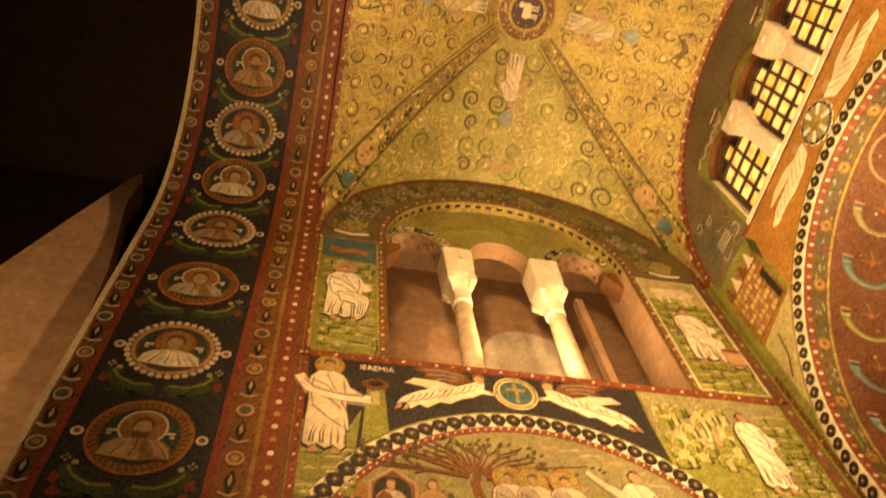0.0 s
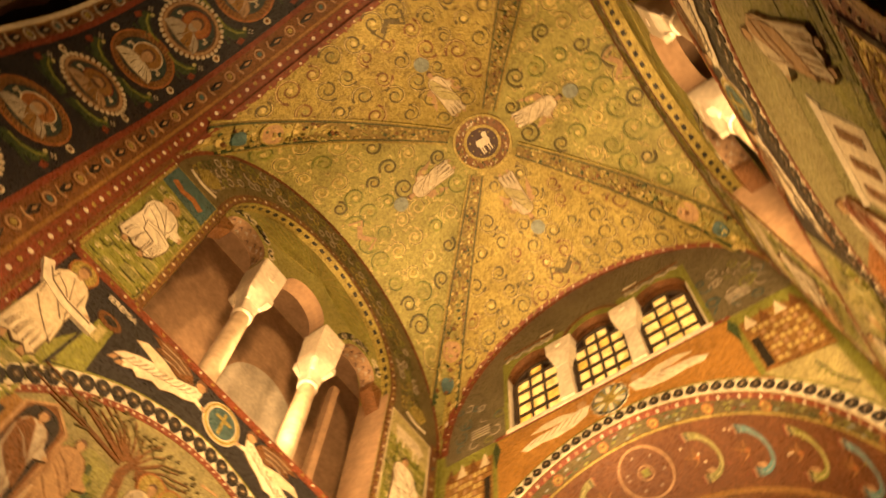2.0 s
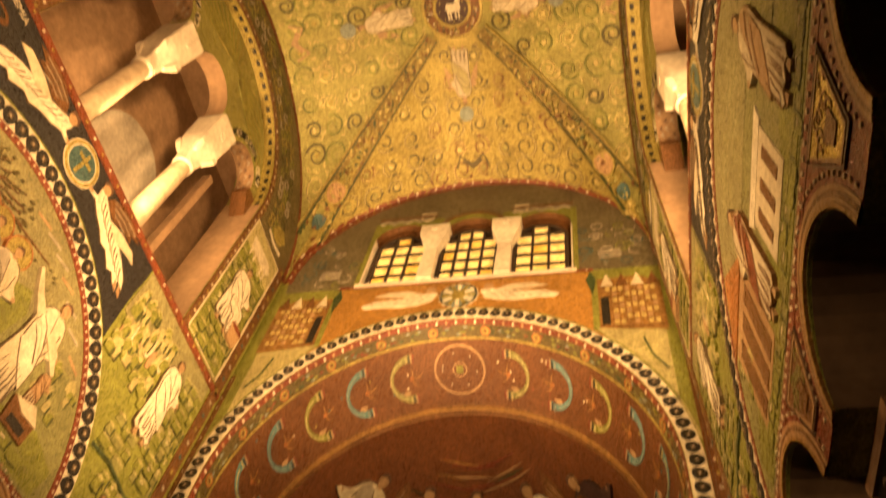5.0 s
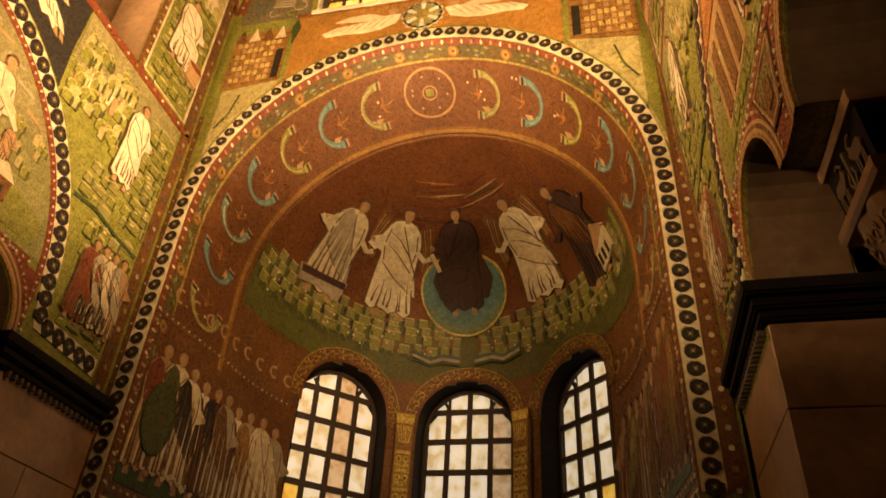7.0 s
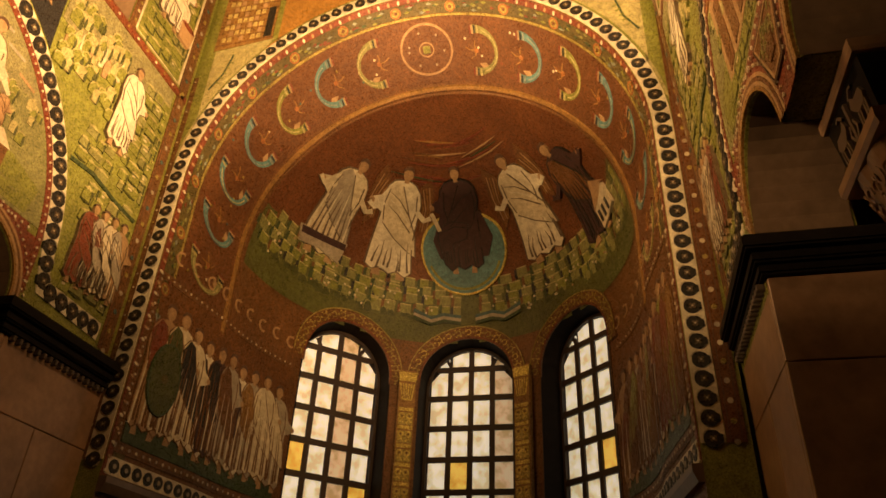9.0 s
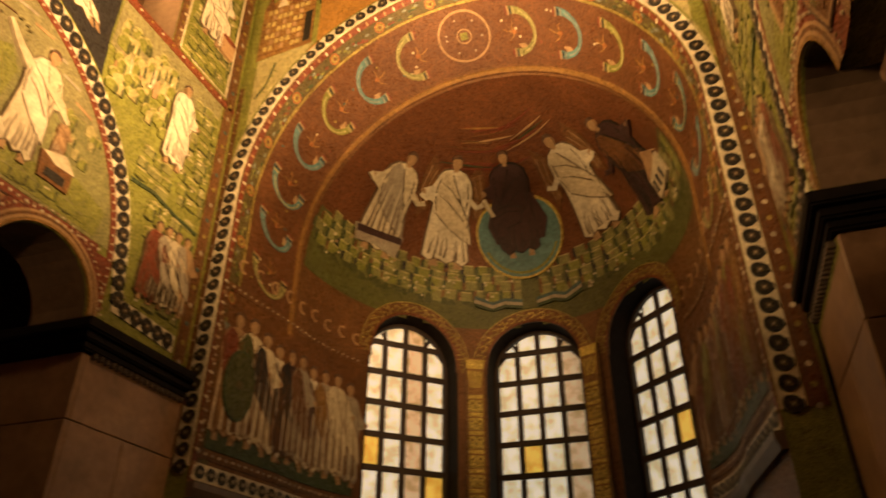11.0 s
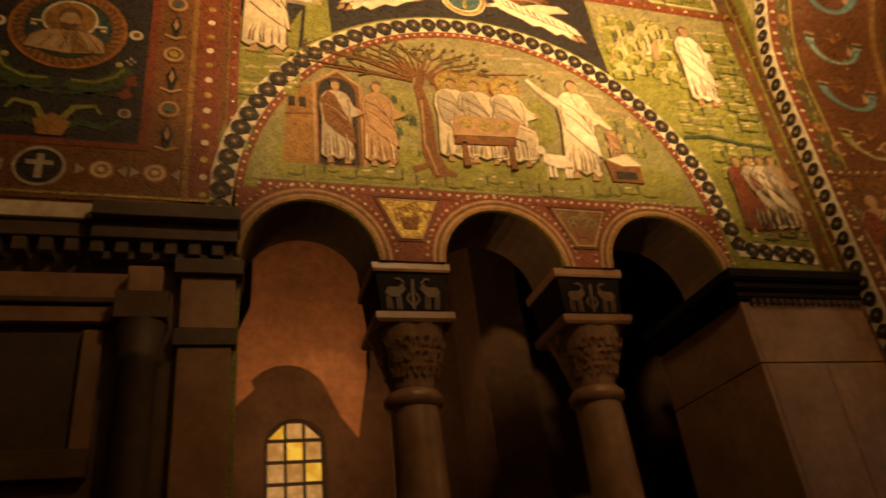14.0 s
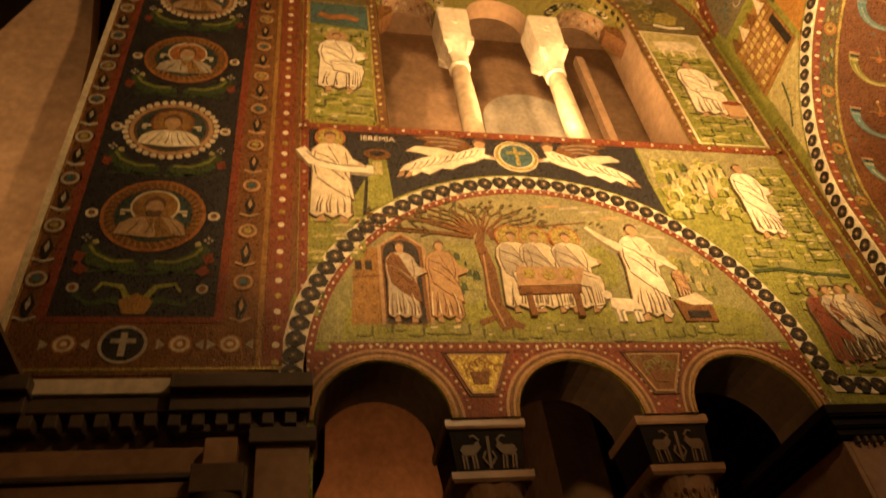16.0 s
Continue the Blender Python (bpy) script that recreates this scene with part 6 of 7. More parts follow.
for x in (-0.12, 0.05, 0.2):
    r.poly([(x, deg(18)), (x + 0.07, deg(18)), (x + 0.07, deg(22)), (x, deg(22))], BLACK, 0.068)
r.make("model_church", cm)
r = Relief(on_conch)
for k in range(26):
    u, v, w = g.uniform(-30, 30), g.uniform(57, 72), g.uniform(10, 26)
    r.line([(u - w, v), (u - w / 3, v + 0.5), (u + w / 3, v + 0.4), (u + w, v - 0.5)], lambda t: 0.1 + 0.42 * math.sin(pi * t), g.choice((RED, RED, BROWN, OCHRE, DGREEN, RED, SKIN)), 0.014 + 0.0004 * k)
tagged(r.make("red_cloud", cm), kind="stuff")
# ---- apse wall: windows, archivolts, gold piers, side panels ----
for a in WIN_AZ:
    wname = "apse_window"
    win = empty(wname, "tall arched window of veined alabaster panes in dark bars", "window", group="apse windows")
    ca, sa = math.cos(radians(a)), math.sin(radians(a))
    cx, cy, _ = on_apse(a, 0, 0)
    nx, ny = math.cos(radians(a * 1.04)), math.sin(radians(a * 1.04))       # outward
    tx, ty = -ny, nx              # to the north

    def wf(u, v, h, cx=cx, cy=cy, nx=nx, ny=ny, tx=tx, ty=ty):
        return (cx + tx * u - nx * h, cy + ty * u - ny * h, v)
    # splayed reveal, its shade put into a near-black colour
    outer, inner = arch(0, 0.88, 2.6, WIN_TOP, 20), arch(0, 0.84, 2.7, WIN_TOP - 0.02, 20)
    bm = B()
    ds = math.hypot(ARX * sa, ARY * ca)

    def wc(u, v, h, a=a, ds=ds):
        # follows the curve of the apse wall, and of the half dome above it
        t = a + math.degrees(u / ds)
        if v <= AZ:
            return on_apse(t, v, h)
        return on_conch(t, math.degrees(math.asin((v - AZ) / ARY)), h)
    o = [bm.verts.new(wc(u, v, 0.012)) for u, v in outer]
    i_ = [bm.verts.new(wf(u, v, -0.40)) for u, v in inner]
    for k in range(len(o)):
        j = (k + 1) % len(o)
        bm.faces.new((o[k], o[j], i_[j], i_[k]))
    part("reveal", bm, SHADE_REVEAL, win)
    fr = part("frame", prism(B(), [inner, arch(0, 0.785, 2.76, WIN_TOP - 0.02, 20)], wf, -0.42, -0.30), WOOD, win)
    r = Relief(lambda u, v, h, wf=wf: wf(u, v, h - 0.38))
    W = 0.785
    zs = WIN_TOP - 0.02
    for k in range(1, 4):
        x = -W + 2 * W * k / 4
        r.line([(x, 2.76), (x, zs + math.sqrt(W * W - x * x) * (0.0 if k != 2 else 1) + (0.44 if k != 2 else 0))], 0.095, WOOD, 0.06)
    for k in range(0, 7):
        z = zs + 0.42 - 0.56 * k
        w = W if z < zs else math.sqrt(W * W - (z - zs) ** 2)
        r.line([(-w, z), (w, z)], 0.10, WOOD, 0.065)
    for s in (-1, 1):
        r.line([(s * 0.36, zs + 0.42), (s * 0.46, zs + 0.60)], 0.06, WOOD, 0.06)
    r.make("glazing_bars", fr)
    for i in range(4):
        for k in range(-1, 7):
            x0, x1 = -W + 2 * W * i / 4 + 0.03, -W + 2 * W * (i + 1) / 4 - 0.03
            z1, z0 = zs + 0.42 - 0.56 * k - 0.03, zs + 0.42 - 0.56 * (k + 1) + 0.03
            hh = lambda x: zs + math.sqrt(max(0, W * W - x * x)) - 0.01
            p1, p0 = min(z1, hh(x1)), min(z1, hh(x0))
            if z0 < 2.76 or max(p0, p1) - z0 < 0.05:
                continue
            r = Relief(lambda u, v, h, wf=wf: wf(u, v, h - 0.36))
            amber = (i + k * 3 + int(a)) % 11 == 0
            xm = (x0 + x1) / 2
            r.poly([(x0, z0), (x1, z0), (x1, max(p1, z0 + 0.02)), (xm, min(z1, hh(xm))), (x0, max(p0, z0 + 0.02))], PANE_Y if amber and k > 2 else (PANE_T if (i * 7 + k * 5 + int(a)) % 5 == 0 else PANE), 0.0, -0.02)
            r.make("pane", fr)
    # archivolt laid on the wall curve
    av = empty("window_archivolt", "gold dotted mosaic band round an apse window", "border", group="window archivolts")
    ring_pts = [(-0.99, 6.3), (-0.99, WIN_TOP)] + arc(0, WIN_TOP, 0.99, 180, 0, 26)[1:] + [(0.99, 6.3)]
    r2 = Relief(wc)
    r2.line(ring_pts, 0.26, BROWN, 0.03)
    r2.make("band", av)
    r3 = Relief(lambda u, v, h, wc=wc: wc(u, v, h + 0.03))
    for k in range(17):
        t = radians(180 - 180 * k / 16)
        # only the middle window's scroll takes the gold with painted-in glitter
        r3.line(arc(0.99 * math.cos(t), WIN_TOP + 0.99 * math.sin(t), 0.05, 0, 300, 9), 0.018, GLINTGOLD if k % 3 and a == 0 else GOLD, 0.012)
        r3.dots([(q_ * math.cos(t + w_), WIN_TOP + q_ * math.sin(t + w_)) for q_ in (0.92, 1.06) for w_ in (-0.05, 0.04)], 0.014, GLINTGOLD if k % 2 else OCHRE, 0.013, 6)
        r3.poly(disc(0.99 * math.cos(t + 0.1), WIN_TOP + 0.99 * math.sin(t + 0.1), 0.022, 7), GOLD, 0.012)
    r3.line(arc(0, WIN_TOP, 1.105, 180, 0, 28), 0.02, GOLD, 0.014)
    r3.line(arc(0, WIN_TOP, 0.885, 180, 0, 28), 0.02, RED, 0.014)
    r3.make("gold_scroll", av)
for a in (21.5, -21.5):
    cx, cy, _ = on_apse(a, 0, 0)
    ca, sa = math.cos(radians(a)), math.sin(radians(a))
    d = math.hypot(ARY * ca, ARX * sa)
    nx, ny = ARY * ca / d, ARX * sa / d

    def pf(u, v, h, cx=cx, cy=cy, nx=nx, ny=ny):
        return (cx - ny * u - nx * (h + 0.16), cy + nx * u - ny * (h + 0.16), v)
    pier = empty("gold_pier_mosaic", "gold mosaic pilaster between two apse windows", "mosaic", group="gold piers")
    r = Relief(pf)
    r.poly([(-0.15, 2.6), (0.15, 2.6), (0.15, 6.55), (-0.15, 6.55)], OCHRE, 0.0, -0.1)
    r.make("ground", pier)
    r = Relief(pf)
    r.poly([(-0.15, 6.35), (0.15, 6.35), (0.17, 6.52), (-0.17, 6.52)], GLINTGOLD, 0.012)
    r.poly([(-0.09, 6.0), (0.09, 6.0), (0.14, 6.3), (-0.14, 6.3)], GLINTGOLD, 0.012)
    for k in range(-2, 3):
        r.line([(0.03 * k, 6.02), (0.05 * k, 6.3)], 0.012, BROWN, 0.018)
    tagged(r.make("capital", pier), kind="stuff")
    for k in range(10):
        z = 5.80 - 0.32 * k
        r = Relief(pf)
        r.poly([(-0.13, z), (0.13, z), (0.13, z + 0.06), (-0.13, z + 0.06)], GLINTGOLD, 0.014)
        r.poly([(-0.13, z - 0.24), (0.13, z - 0.24), (0.13, z - 0.03), (-0.13, z - 0.03)], GOLD, 0.010)
        for q_ in (-1, 1):
            r.line(arc(q_ * 0.065, z - 0.09, 0.045, 0, 360, 10)[:-1], 0.026, GLINTGOLD, 0.018, True)
            r.poly(disc(q_ * 0.065, z - 0.09, 0.018, 6), BROWN, 0.020)
            r.line([(q_ * 0.02, z - 0.22), (q_ * 0.06, z - 0.16), (q_ * 0.11, z - 0.20)], 0.026, GLINTGOLD, 0.018)
        r.make("ornament", pier)


def side_run(sgn):
    # s: metres along the wall from the arch's front edge; z
    L = XA - XE

    def f(s, z, h):
        if s <= L:
            y = EA_R + (ARY - EA_R) * s / L - h
            return (XE + s, axis(XE + s) + sgn * y, z)
        a = math.degrees(pi / 2 - (s - L) / 3.45)
        x, y, _ = on_apse(sgn * a, z, h)
        return (x, y, z)
    return f


for sgn in (1, -1):
    f = side_run(sgn)
    pan = empty("procession_mosaic", "mosaic panel with a row of robed court figures", "mosaic", group="court panels")
    r = Relief(f, 0.4)
    r.poly([(0.16, 3.95), (3.25, 3.95), (3.25, 6.05), (0.16, 6.05)], BROWNGOLD, 0.012)
    r.make("gold_ground", pan)
    r = Relief(f, 0.4)
    r.poly([(0.16, 3.95), (3.25, 3.95), (3.25, 4.22), (0.16, 4.22)], DGREEN, 0.016)
    r.make("green_ground", pan)
    robes = ((SKIN, RED), (CREAM, SHADE), (CREAM, BLACK), (WHITE, BLACK), (PURPLE, BLACK), (GREY, BROWN), (WHITE, PURPLE), (GREY, OCHRE), (CREAM, CREAM), (GREY, CREAM))
    if sgn < 0:
        robes = ((BROWN, OCHRE), (GREEN, RED), (RED, BROWN), (CREAM, PURPLE), (PURPLE, BROWN), (OCHRE, GREEN), (RED, OCHRE), (GREY, BROWN), (BROWN, GREEN), (SKIN, RED))
    for k, (c, m) in enumerate(robes):
        q_ = Relief((lambda s0, z0: lambda a, b, h: f(s0 + a, z0 + b, h))(0.42 + 0.295 * k, 4.12 + 0.03 * (k % 3)), 0.3)
        figure(q_, 1.62 if k > 1 else 1.75, robe=c, mantle=m, fold=BROWN, seed=300 + k, base=0.016 + 0.0041 * (k % 3), long=True)
        q_.make("figure", pan)
    if sgn > 0:
        r = Relief(f, 0.3)
        r.poly(disc(0.55, 4.85, 0.27, 22, 0.46), SHADE, 0.05)
        r.line(arc(0.55, 4.85, 0.27, 0, 360, 22, 0.46)[:-1], 0.03, DGREEN, 0.055, True)
        r.poly(disc(0.55, 4.85, 0.06, 10), OLIVE, 0.056)
        r.make("shield", pan)
    jewelled(f, [(0.08 + 3.2 * k / 24, 6.13) for k in range(25)], 0.10, pan, BROWN, (GREY, CREAM), 0.12)
    jewelled(f, [(0.08 + 3.2 * k / 24, 3.88) for k in range(25)], 0.12, pan, BROWN, (GREY, CREAM), 0.12)
    jewelled(f, [(0.09, 3.9), (0.09, 6.15)], 0.10, pan, BROWN, (GREY, CREAM), 0.12)
    r = Relief(f, 0.4)
    r.line([(0.05 + 3.25 * k / 24, 3.66) for k in range(25)], 0.20, WHITE, 0.012)
    r.make("white_band", pan)
    for k in range(17):
        r = Relief((lambda s0: lambda a, b, h: f(s0 + a, 3.66 + b, h))(0.16 + 0.19 * k))
        r.poly(disc(0, 0, 0.08, 10), BLACK, 0.02)
        r.poly(disc(0, 0, 0.03, 7), GREY, 0.026)
        r.make("shell", pan)
    tagged(part("ledge_moulding", loft(B(), [[f(s, z, h) for z, h in ((3.35, 0.0), (3.35, 0.06), (3.45, 0.10), (3.52, 0.10), (3.52, 0.0))] for s in span(0.0, 3.3, 24)]), DMARBLE), "dark marble ledge moulding under the panel", "moulding", kind="structure")
    # scroll band between the panel and the half dome
    r = Relief(f, 0.4)
    for k in range(9):
        r.line(arc(0.35 + 0.35 * k, 6.5 + 0.02 * (k % 2), 0.09, 60, 300, 10), 0.03, SKIN, 0.02)
    tagged(r.make("scroll_band", pan), kind="stuff")

# ---- arcades below ----
for s in (1, -1):
    for c in (-1.74, 0.15):
        col = empty("arcade_column", "marble column with basket capital and dark impost block", "column", group="arcade columns")
        y = YN + 0.40 if s > 0 else -YS - 0.62
        part("shaft", lathe(B(), c, y, [(0.29, 0.0), (0.29, 0.12), (0.25, 0.25), (0.255, 1.6), (0.225, 3.55)], 28), MARBLE, col, smooth=True)
        part("collar", lathe(B(), c, y, [(0.225, 3.52), (0.275, 3.56), (0.275, 3.63), (0.235, 3.68)], 28), MARBLE, col, smooth=True)
        prof = [(0.20, 3.66), (0.23, 3.84), (0.30, 4.12), (0.34, 4.27)]
        cap = part("capital", loft(B(), [[(c + w * math.cos(t) * (1 + 0.18 * k / 3 * abs(math.sin(2 * t))), y + w * math.sin(t) * (1 + 0.18 * k / 3 * abs(math.sin(2 * t))), z) for t in [2 * pi * j / 32 for j in range(32)]] for k, (w, z) in enumerate(prof)]), MARBLE, col)
        part("abacus", loft(B(), [square(c, y, 0.36, 4.26), square(c, y, 0.38, 4.29), square(c, y, 0.38, 4.355)]), MARBLE, cap)
        def basket(u, v, h, c=c, y=y, s=s):
            R = float(np.interp(v, [3.66, 3.84, 4.12, 4.27], [0.20, 0.23, 0.30, 0.34])) + 0.015
            t = -s * pi / 2 + u
            k = 1 + 0.18 * min(1, (v - 3.66) / 0.54) * abs(math.sin(2 * t))
            return (c + (R * k + h) * math.cos(t), y + (R * k + h) * math.sin(t), v)
        r = Relief(basket)
        g = random.Random(int(c * 10))
        for a_ in range(-6, 7):
            for z_ in (3.84, 3.97, 4.10):
                t0 = g.uniform(0, 360)
                r.line([(0.26 * a_ + 0.10 * math.cos(radians(t0 + 40 * k_)), z_ + 0.045 * math.sin(radians(t0 + 40 * k_))) for k_ in range(8)], 0.028, MARBLE, 0.014)
        tagged(r.make("carving", cap), kind="stuff")
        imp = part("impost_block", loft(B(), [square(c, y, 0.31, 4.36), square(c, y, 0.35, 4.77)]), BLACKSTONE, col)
        part("impost_slab", loft(B(), [square(c, y, 0.375, 4.775), square(c, y, 0.385, 4.80), square(c, y, 0.385, 4.865)]), MARBLE, col)
        r = Relief(lambda u, v, h, y=y: (u, y - s * (0.31 + 0.04 * (v - 4.36) / 0.41 + h), v))
        # two plain beasts facing a leafy stem
        for q_ in (-1, 1):
            r.poly([(c + q_ * x, z) for x, z in ((0.07, 4.60), (0.10, 4.66), (0.14, 4.62), (0.24, 4.62), (0.27, 4.57), (0.24, 4.52), (0.14, 4.52), (0.10, 4.56))], DMARBLE, 0.02)
            for x in (0.13, 0.16, 0.22, 0.25):
                r.line([(c + q_ * x, 4.53), (c + q_ * (x - 0.01), 4.40)], 0.02, DMARBLE, 0.018)
            r.line([(c + q_ * 0.08, 4.66), (c + q_ * 0.13, 4.71), (c + q_ * 0.17, 4.70)], 0.018, DMARBLE, 0.018)
            r.line([(c + q_ * 0.02, 4.44), (c + q_ * 0.06, 4.50), (c + q_ * 0.03, 4.56)], 0.022, DMARBLE, 0.018)
        r.line([(c, 4.40), (c, 4.70)], 0.03, DMARBLE, 0.02)
        r.make("beast_relief", imp)
    # plaster under the arches, coloured dark for the shade there
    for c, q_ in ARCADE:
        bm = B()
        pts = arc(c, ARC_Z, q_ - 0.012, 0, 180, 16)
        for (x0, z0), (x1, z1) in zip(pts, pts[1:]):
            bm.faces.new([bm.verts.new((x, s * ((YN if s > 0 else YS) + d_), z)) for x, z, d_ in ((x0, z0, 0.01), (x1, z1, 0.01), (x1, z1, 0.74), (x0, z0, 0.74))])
        tagged(part("arcade_soffit", bm, SHADEDPLASTER), "dim plaster soffit under the arcade arches", "soffit", kind="structure")
    # east pier clad in marble slabs
    pier = empty("marble_pier", "pier clad in veined marble slabs under a dark cornice", "pier", group="east piers")
    ys = lambda d_, s=s: s * ((YN if s > 0 else YS + 0.09) + d_)

    def slab(name, x0, x1, y0, y1, z0, z1, mat, parent):
        ya, yb = sorted((ys(y0), ys(y1)))
        bm_ = box(B(), x0, x1, ya, yb, z0, z1)
        bmesh.ops.bevel(bm_, geom=bm_.edges[:], offset=0.006, segments=1, affect="EDGES")
        return part(name, bm_, mat, parent)
    slab("front_slab", 1.93, 3.52, -0.05, 0.0, 3.80, 4.50, MARBLE, pier)
    slab("front_slab", 1.93, 2.70, -0.05, 0.0, 0.02, 3.79, MARBLE, pier)
    slab("front_slab", 2.71, 3.52, -0.05, 0.0, 0.02, 3.79, MARBLE, pier)
    slab("side_slab", 1.87, 1.925, -0.05, 1.60, 3.80, 4.50, MARBLE, pier)
    slab("side_slab", 1.87, 1.925, -0.05, 1.60, 0.02, 3.79, MARBLE, pier)
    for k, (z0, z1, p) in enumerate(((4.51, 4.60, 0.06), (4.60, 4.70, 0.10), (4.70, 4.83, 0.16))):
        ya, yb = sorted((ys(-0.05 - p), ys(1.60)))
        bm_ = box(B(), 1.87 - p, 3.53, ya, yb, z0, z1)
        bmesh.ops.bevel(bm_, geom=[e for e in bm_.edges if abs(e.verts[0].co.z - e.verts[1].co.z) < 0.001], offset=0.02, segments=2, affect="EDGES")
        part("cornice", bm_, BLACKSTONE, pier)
    for k in range(17):
        slab("dentil", 1.98 + 0.09 * k, 2.02 + 0.09 * k, -0.12, -0.05, 4.45, 4.51, CORNICE, pier)
    # west pier with an aedicule of old marbles
    wp = empty("west_pier", "dim pier with marble pilasters, dark columns and heavy cornice", "pier", group="west piers")
    slab("core", -6.10, -3.40, -0.02, 1.2, 0.02, 5.2, DMARBLE, wp)
    slab("pilaster", -3.80, -3.38, -0.12, -0.02, 0.02, 3.95, MARBLE, wp)
    slab("pilaster_capital", -3.84, -3.34, -0.15, -0.02, 3.95, 4.10, CORNICE, wp)
    slab("pilaster_block", -3.80, -3.36, -0.14, -0.02, 4.10, 4.58, MARBLE, wp)
    slab("pilaster_cornice", -3.86, -3.30, -0.20, -0.02, 4.58, 4.72, CORNICE, wp)
    part("dark_column", lathe(B(), -4.08, ys(-0.16), [(0.17, 0.02), (0.16, 2.0), (0.145, 3.75), (0.19, 3.8), (0.15, 3.86), (0.2, 4.1)], 20), CORNICE, wp, smooth=True)
    slab("column_block", -4.28, -3.88, -0.30, -0.02, 4.12, 4.36, DMARBLE, wp)
    slab("column_block", -4.20, -3.94, -0.26, -0.02, 4.37, 4.60, MARBLE, wp)
    slab("architrave", -6.15, -4.28, -0.12, -0.02, 4.16, 4.30, MARBLE, wp)
    slab("architrave", -6.15, -4.28, -0.16, -0.02, 4.31, 4.36, CORNICE, wp)
    slab("frieze", -6.15, -4.20, -0.10, -0.02, 4.37, 4.60, MARBLE, wp)
    slab("panel_frame", -4.50, -4.36, -0.10, -0.02, 3.0, 4.10, MARBLE, wp)
    slab("panel_frame", -6.15, -4.36, -0.12, -0.02, 2.95, 3.16, DMARBLE, wp)
    slab("dark_panel", -6.15, -4.50, -0.04, -0.02, 3.16, 4.10, CORNICE, wp)
    for k, (z0, z1, p) in enumerate(((4.72, 4.86, 0.12), (4.86, 5.02, 0.24), (5.02, 5.16, 0.34))):
        for x0, x1 in ((-6.2, -5.70), (-4.52, -3.42)):
            slab("cornice", x0, x1 + 0.25 * p, -0.02 - p, 0.02, z0, z1, CORNICE, wp)
    slab("cornice_slab", -5.70, -4.52, -0.22, 0.02, 5.05, 5.20, STONE, wp)
    slab("cornice", -5.70, -4.52, -0.18, 0.02, 4.90, 5.04, CORNICE, wp)
    for k in range(12):
        slab("dentil", -5.66 + 0.19 * k, -5.56 + 0.19 * k, -0.22, -0.02, 4.74, 4.86, CORNICE, wp)

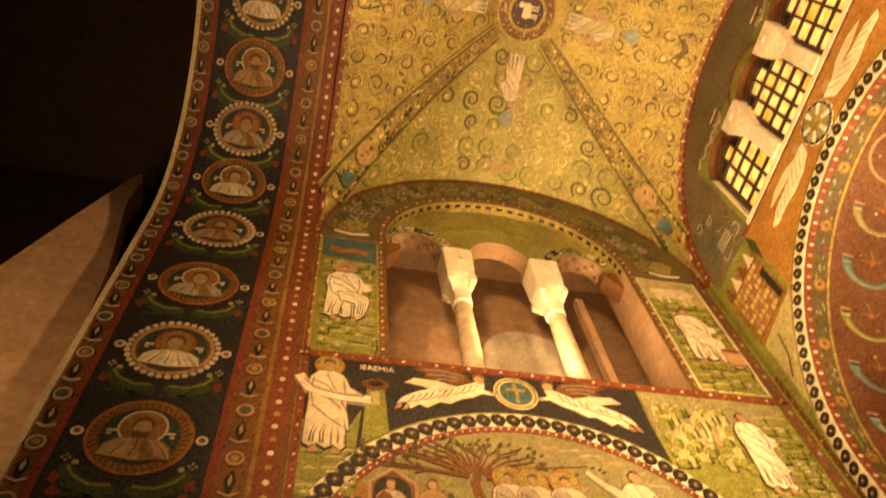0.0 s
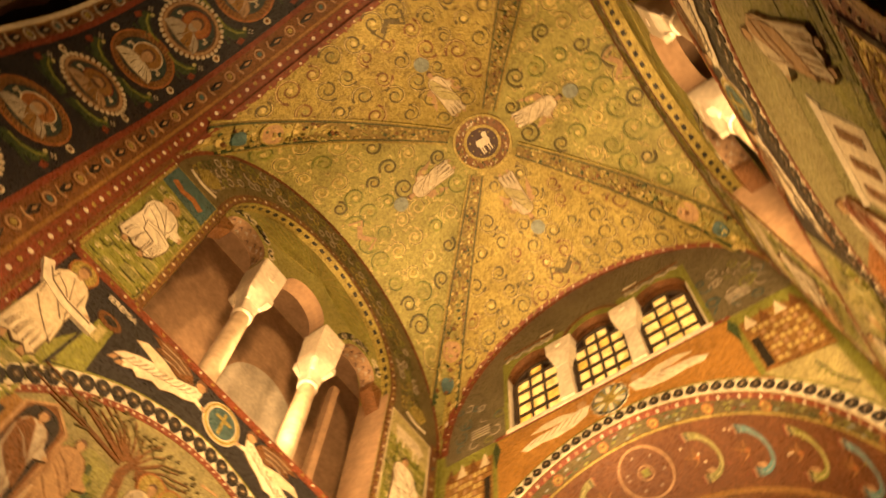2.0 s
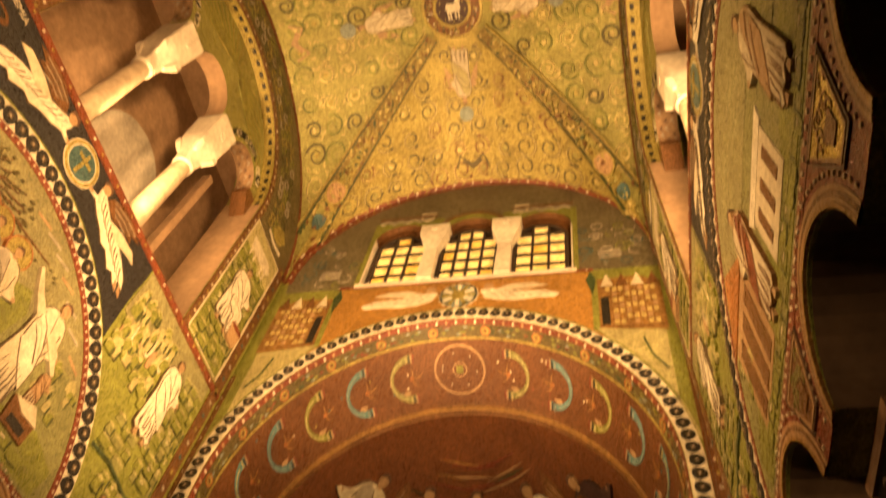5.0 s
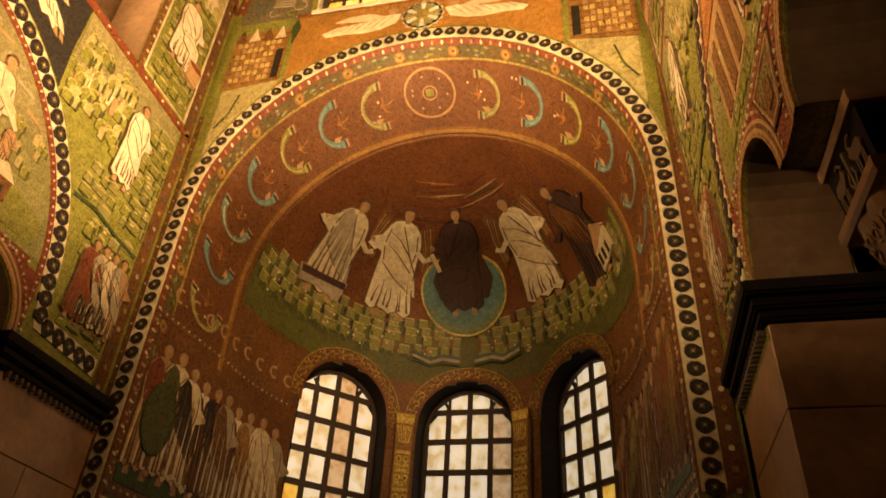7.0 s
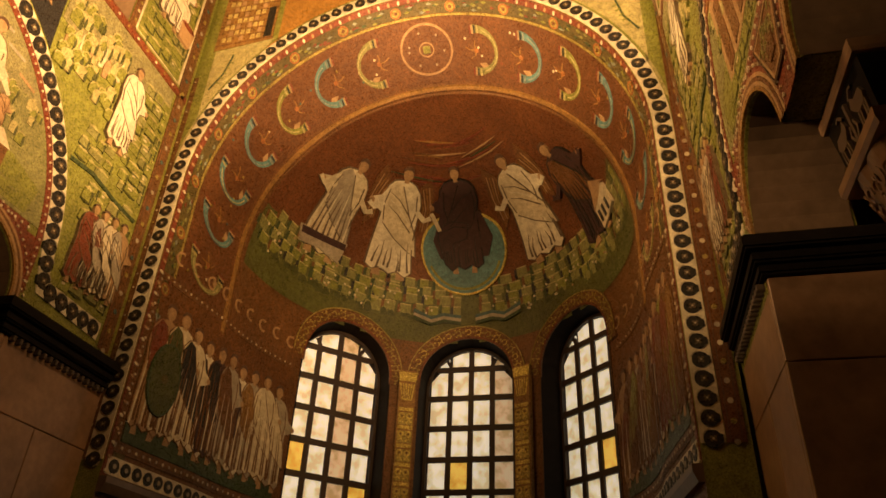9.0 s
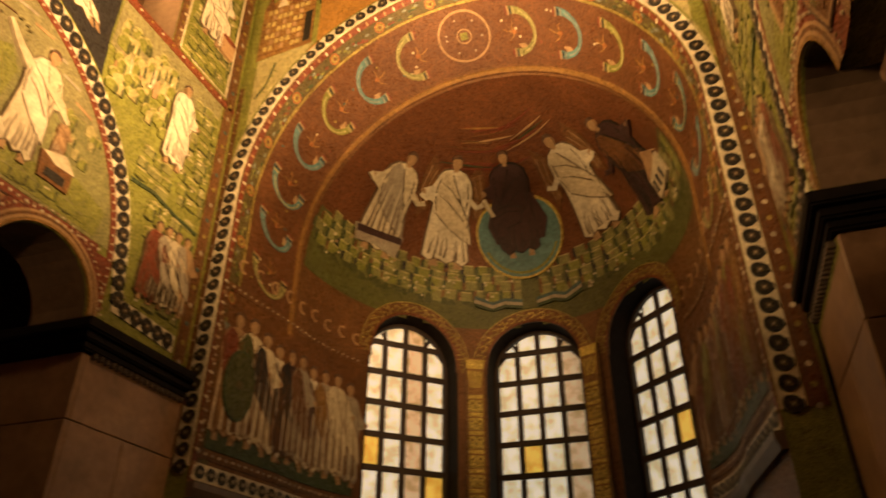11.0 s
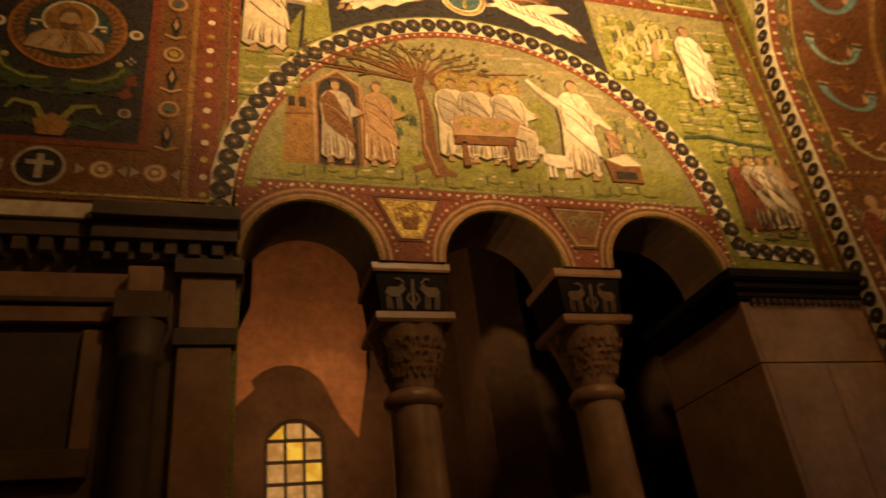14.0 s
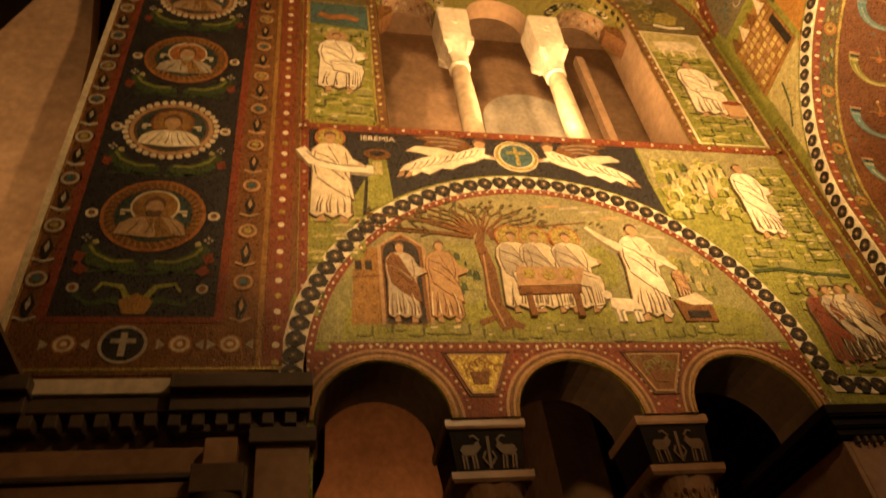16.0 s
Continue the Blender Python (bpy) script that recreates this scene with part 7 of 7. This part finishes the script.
# ---- north and south aisles ----
for s in (1, -1):
    y0, y1 = sorted((s * 4.16, s * 8.5))
    # aisle surfaces take the plaster whose colour already holds the shade
    tagged(part("ceiling_aisle", box(B(), -6.5, 5.5, y0, y1, 8.5, 8.74), SHADEDPLASTER), "dim plaster ceiling of the aisle", "ceiling", kind="structure")
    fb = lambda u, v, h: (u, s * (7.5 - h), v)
    tagged(part("wall_aisle", prism(B(), [[(-6.3, 0), (5.3, 0), (5.3, 8.5), (-6.3, 8.5)], arch(-2.42, 0.42, 2.0, 4.2, 16)], fb, -0.6, 0), SHADEDPLASTER), "dim outer wall of the aisle", "wall", kind="structure")
    # warm plastered vault strip and niche arch
    bm = B()
    pts = [(-3.3, 4.7), (-2.98, 5.0)] + arc(-2.55, 4.72, 0.62, 140, 20, 14) + [(-1.80, 4.6), (-1.55, 4.3), (-1.40, 5.2), (-1.38, 6.0), (-1.50, 6.8), (-1.75, 7.4), (-2.2, 8.2), (-3.0, 8.4), (-3.05, 6.2), (-3.3, 5.6)]
    prism(bm, [pts], lambda u, v, h: (u, s * (7.5 - h - 0.10 * max(0, v - 4.3)), v), 0.0, 0.05)
    tagged(part("vault_strip", bm, PINKPLASTER), "pink plaster vault springer in the aisle", "vault", kind="structure")
    tagged(part("wall_aisle_pier", box(B(), 0.05, 0.75, *sorted((s * 6.4, s * 7.5)), 0, 8.5), SHADEDPLASTER), "dim plaster pier in the aisle", "pier", kind="structure")
    aw = empty("aisle_window", "small arched window with yellow panes in dark bars", "window", group="aisle windows")
    ff = lambda u, v, h: (u, s * (7.62 - h), v)
    fr = part("frame", prism(B(), [arch(-2.42, 0.43, 1.99, 4.2, 16), arch(-2.42, 0.38, 2.05, 4.2, 16)], ff, -0.03, 0.05), WOOD, aw)
    r = Relief(ff)
    for k in (1, 2):
        x = -2.80 + 0.76 * k / 3
        r.line([(x, 2.05), (x, 4.2 + math.sqrt(0.38 ** 2 - (x + 2.42) ** 2))], 0.035, WOOD, 0.05)
    for k in range(8):
        z = 4.32 - 0.29 * k
        w = 0.38 if z < 4.2 else math.sqrt(0.38 ** 2 - (z - 4.2) ** 2)
        r.line([(-2.42 - w, z), (-2.42 + w, z)], 0.035, WOOD, 0.055)
    r.make("glazing_bars", fr)
    for i in range(3):
        for k in range(-1, 7):
            x0, x1 = -2.80 + 0.76 * i / 3 + 0.02, -2.80 + 0.76 * (i + 1) / 3 - 0.02
            z1, z0 = 4.32 - 0.29 * k - 0.02, 4.32 - 0.29 * (k + 1) + 0.02
            hh = lambda x: 4.2 + math.sqrt(max(0, 0.38 ** 2 - (x + 2.42) ** 2))
            p0, p1 = min(z1, hh(x0)), min(z1, hh(x1))
            if max(p0, p1) - z0 < 0.04:
                continue
            r = Relief(ff)
            r.poly([(x0, z0), (x1, z0), (x1, max(p1, z0 + 0.01)), (x0, max(p0, z0 + 0.01))], PANE_G if (i * 5 + k * 3) % 4 == 1 else PANE_D, 0.0, -0.02)
            r.make("pane", fr)

# ---- nave beyond the west arch: dark box for its shade, and a plastered arch ----
bm = B()
prism(bm, [[(-8.6, 0)] + [(-8.6, 9.0), (-8.35, 11.5), (-7.9, 13.3), (-7.5, 14.8), (-7.28, 15.6), (-7.18, 15.7), (-7.10, 15.4), (-7.12, 14.4), (-6.75, 12.0), (-6.3, 6.0), (-6.3, 0)]], lambda u, v, h: (u, 4.5 - h, v), -0.5, 0.0)
tagged(part("wall_nave_pier", bm, PLASTER), "cream plastered arch pier of the nave", "wall", kind="structure")
tagged(part("wall_nave_west", box(B(), -14.2, -14.0, -12, 12, 0, 24), SHADEDPLASTER), "dim far nave wall", "wall", kind="structure")
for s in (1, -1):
    tagged(part("wall_nave", box(B(), -14, -6.5, *sorted((s * 9.0, s * 9.2)), 0, 24), SHADEDPLASTER), "dim nave side wall", "wall", kind="structure")
tagged(part("ceiling_nave", box(B(), -14.2, -6.1, -9.2, 9.2, 24, 24.2), SHADEDPLASTER), "dim nave ceiling", "ceiling", kind="structure")
tagged(part("wall_over_arch", prism(B(), [[(-9, 5.2), (9, 5.2), (9, 24), (-9, 24)], [(-3.46, 5.25), (3.46, 5.25)] + arc(0, ZV, 3.46, 0, 180, 48)], lambda u, v, h: (-6.12 - h, u, v), -0.4, 0.0), SHADEDPLASTER), "dim nave wall above the great arch", "wall", kind="structure")
# unseen enclosure added so that the surroundings stay dark
tagged(part("ceiling_shell", box(B(), -6.5, 12, -9.2, 9.2, 17.4, 17.6), SHADEDPLASTER), "unseen outer shell added over the vault", "ceiling", kind="structure")
tagged(part("wall_shell", box(B(), 11.0, 11.2, -9.2, 9.2, 0, 17.6), SHADEDPLASTER), "unseen outer shell added behind the apse", "wall", kind="structure")
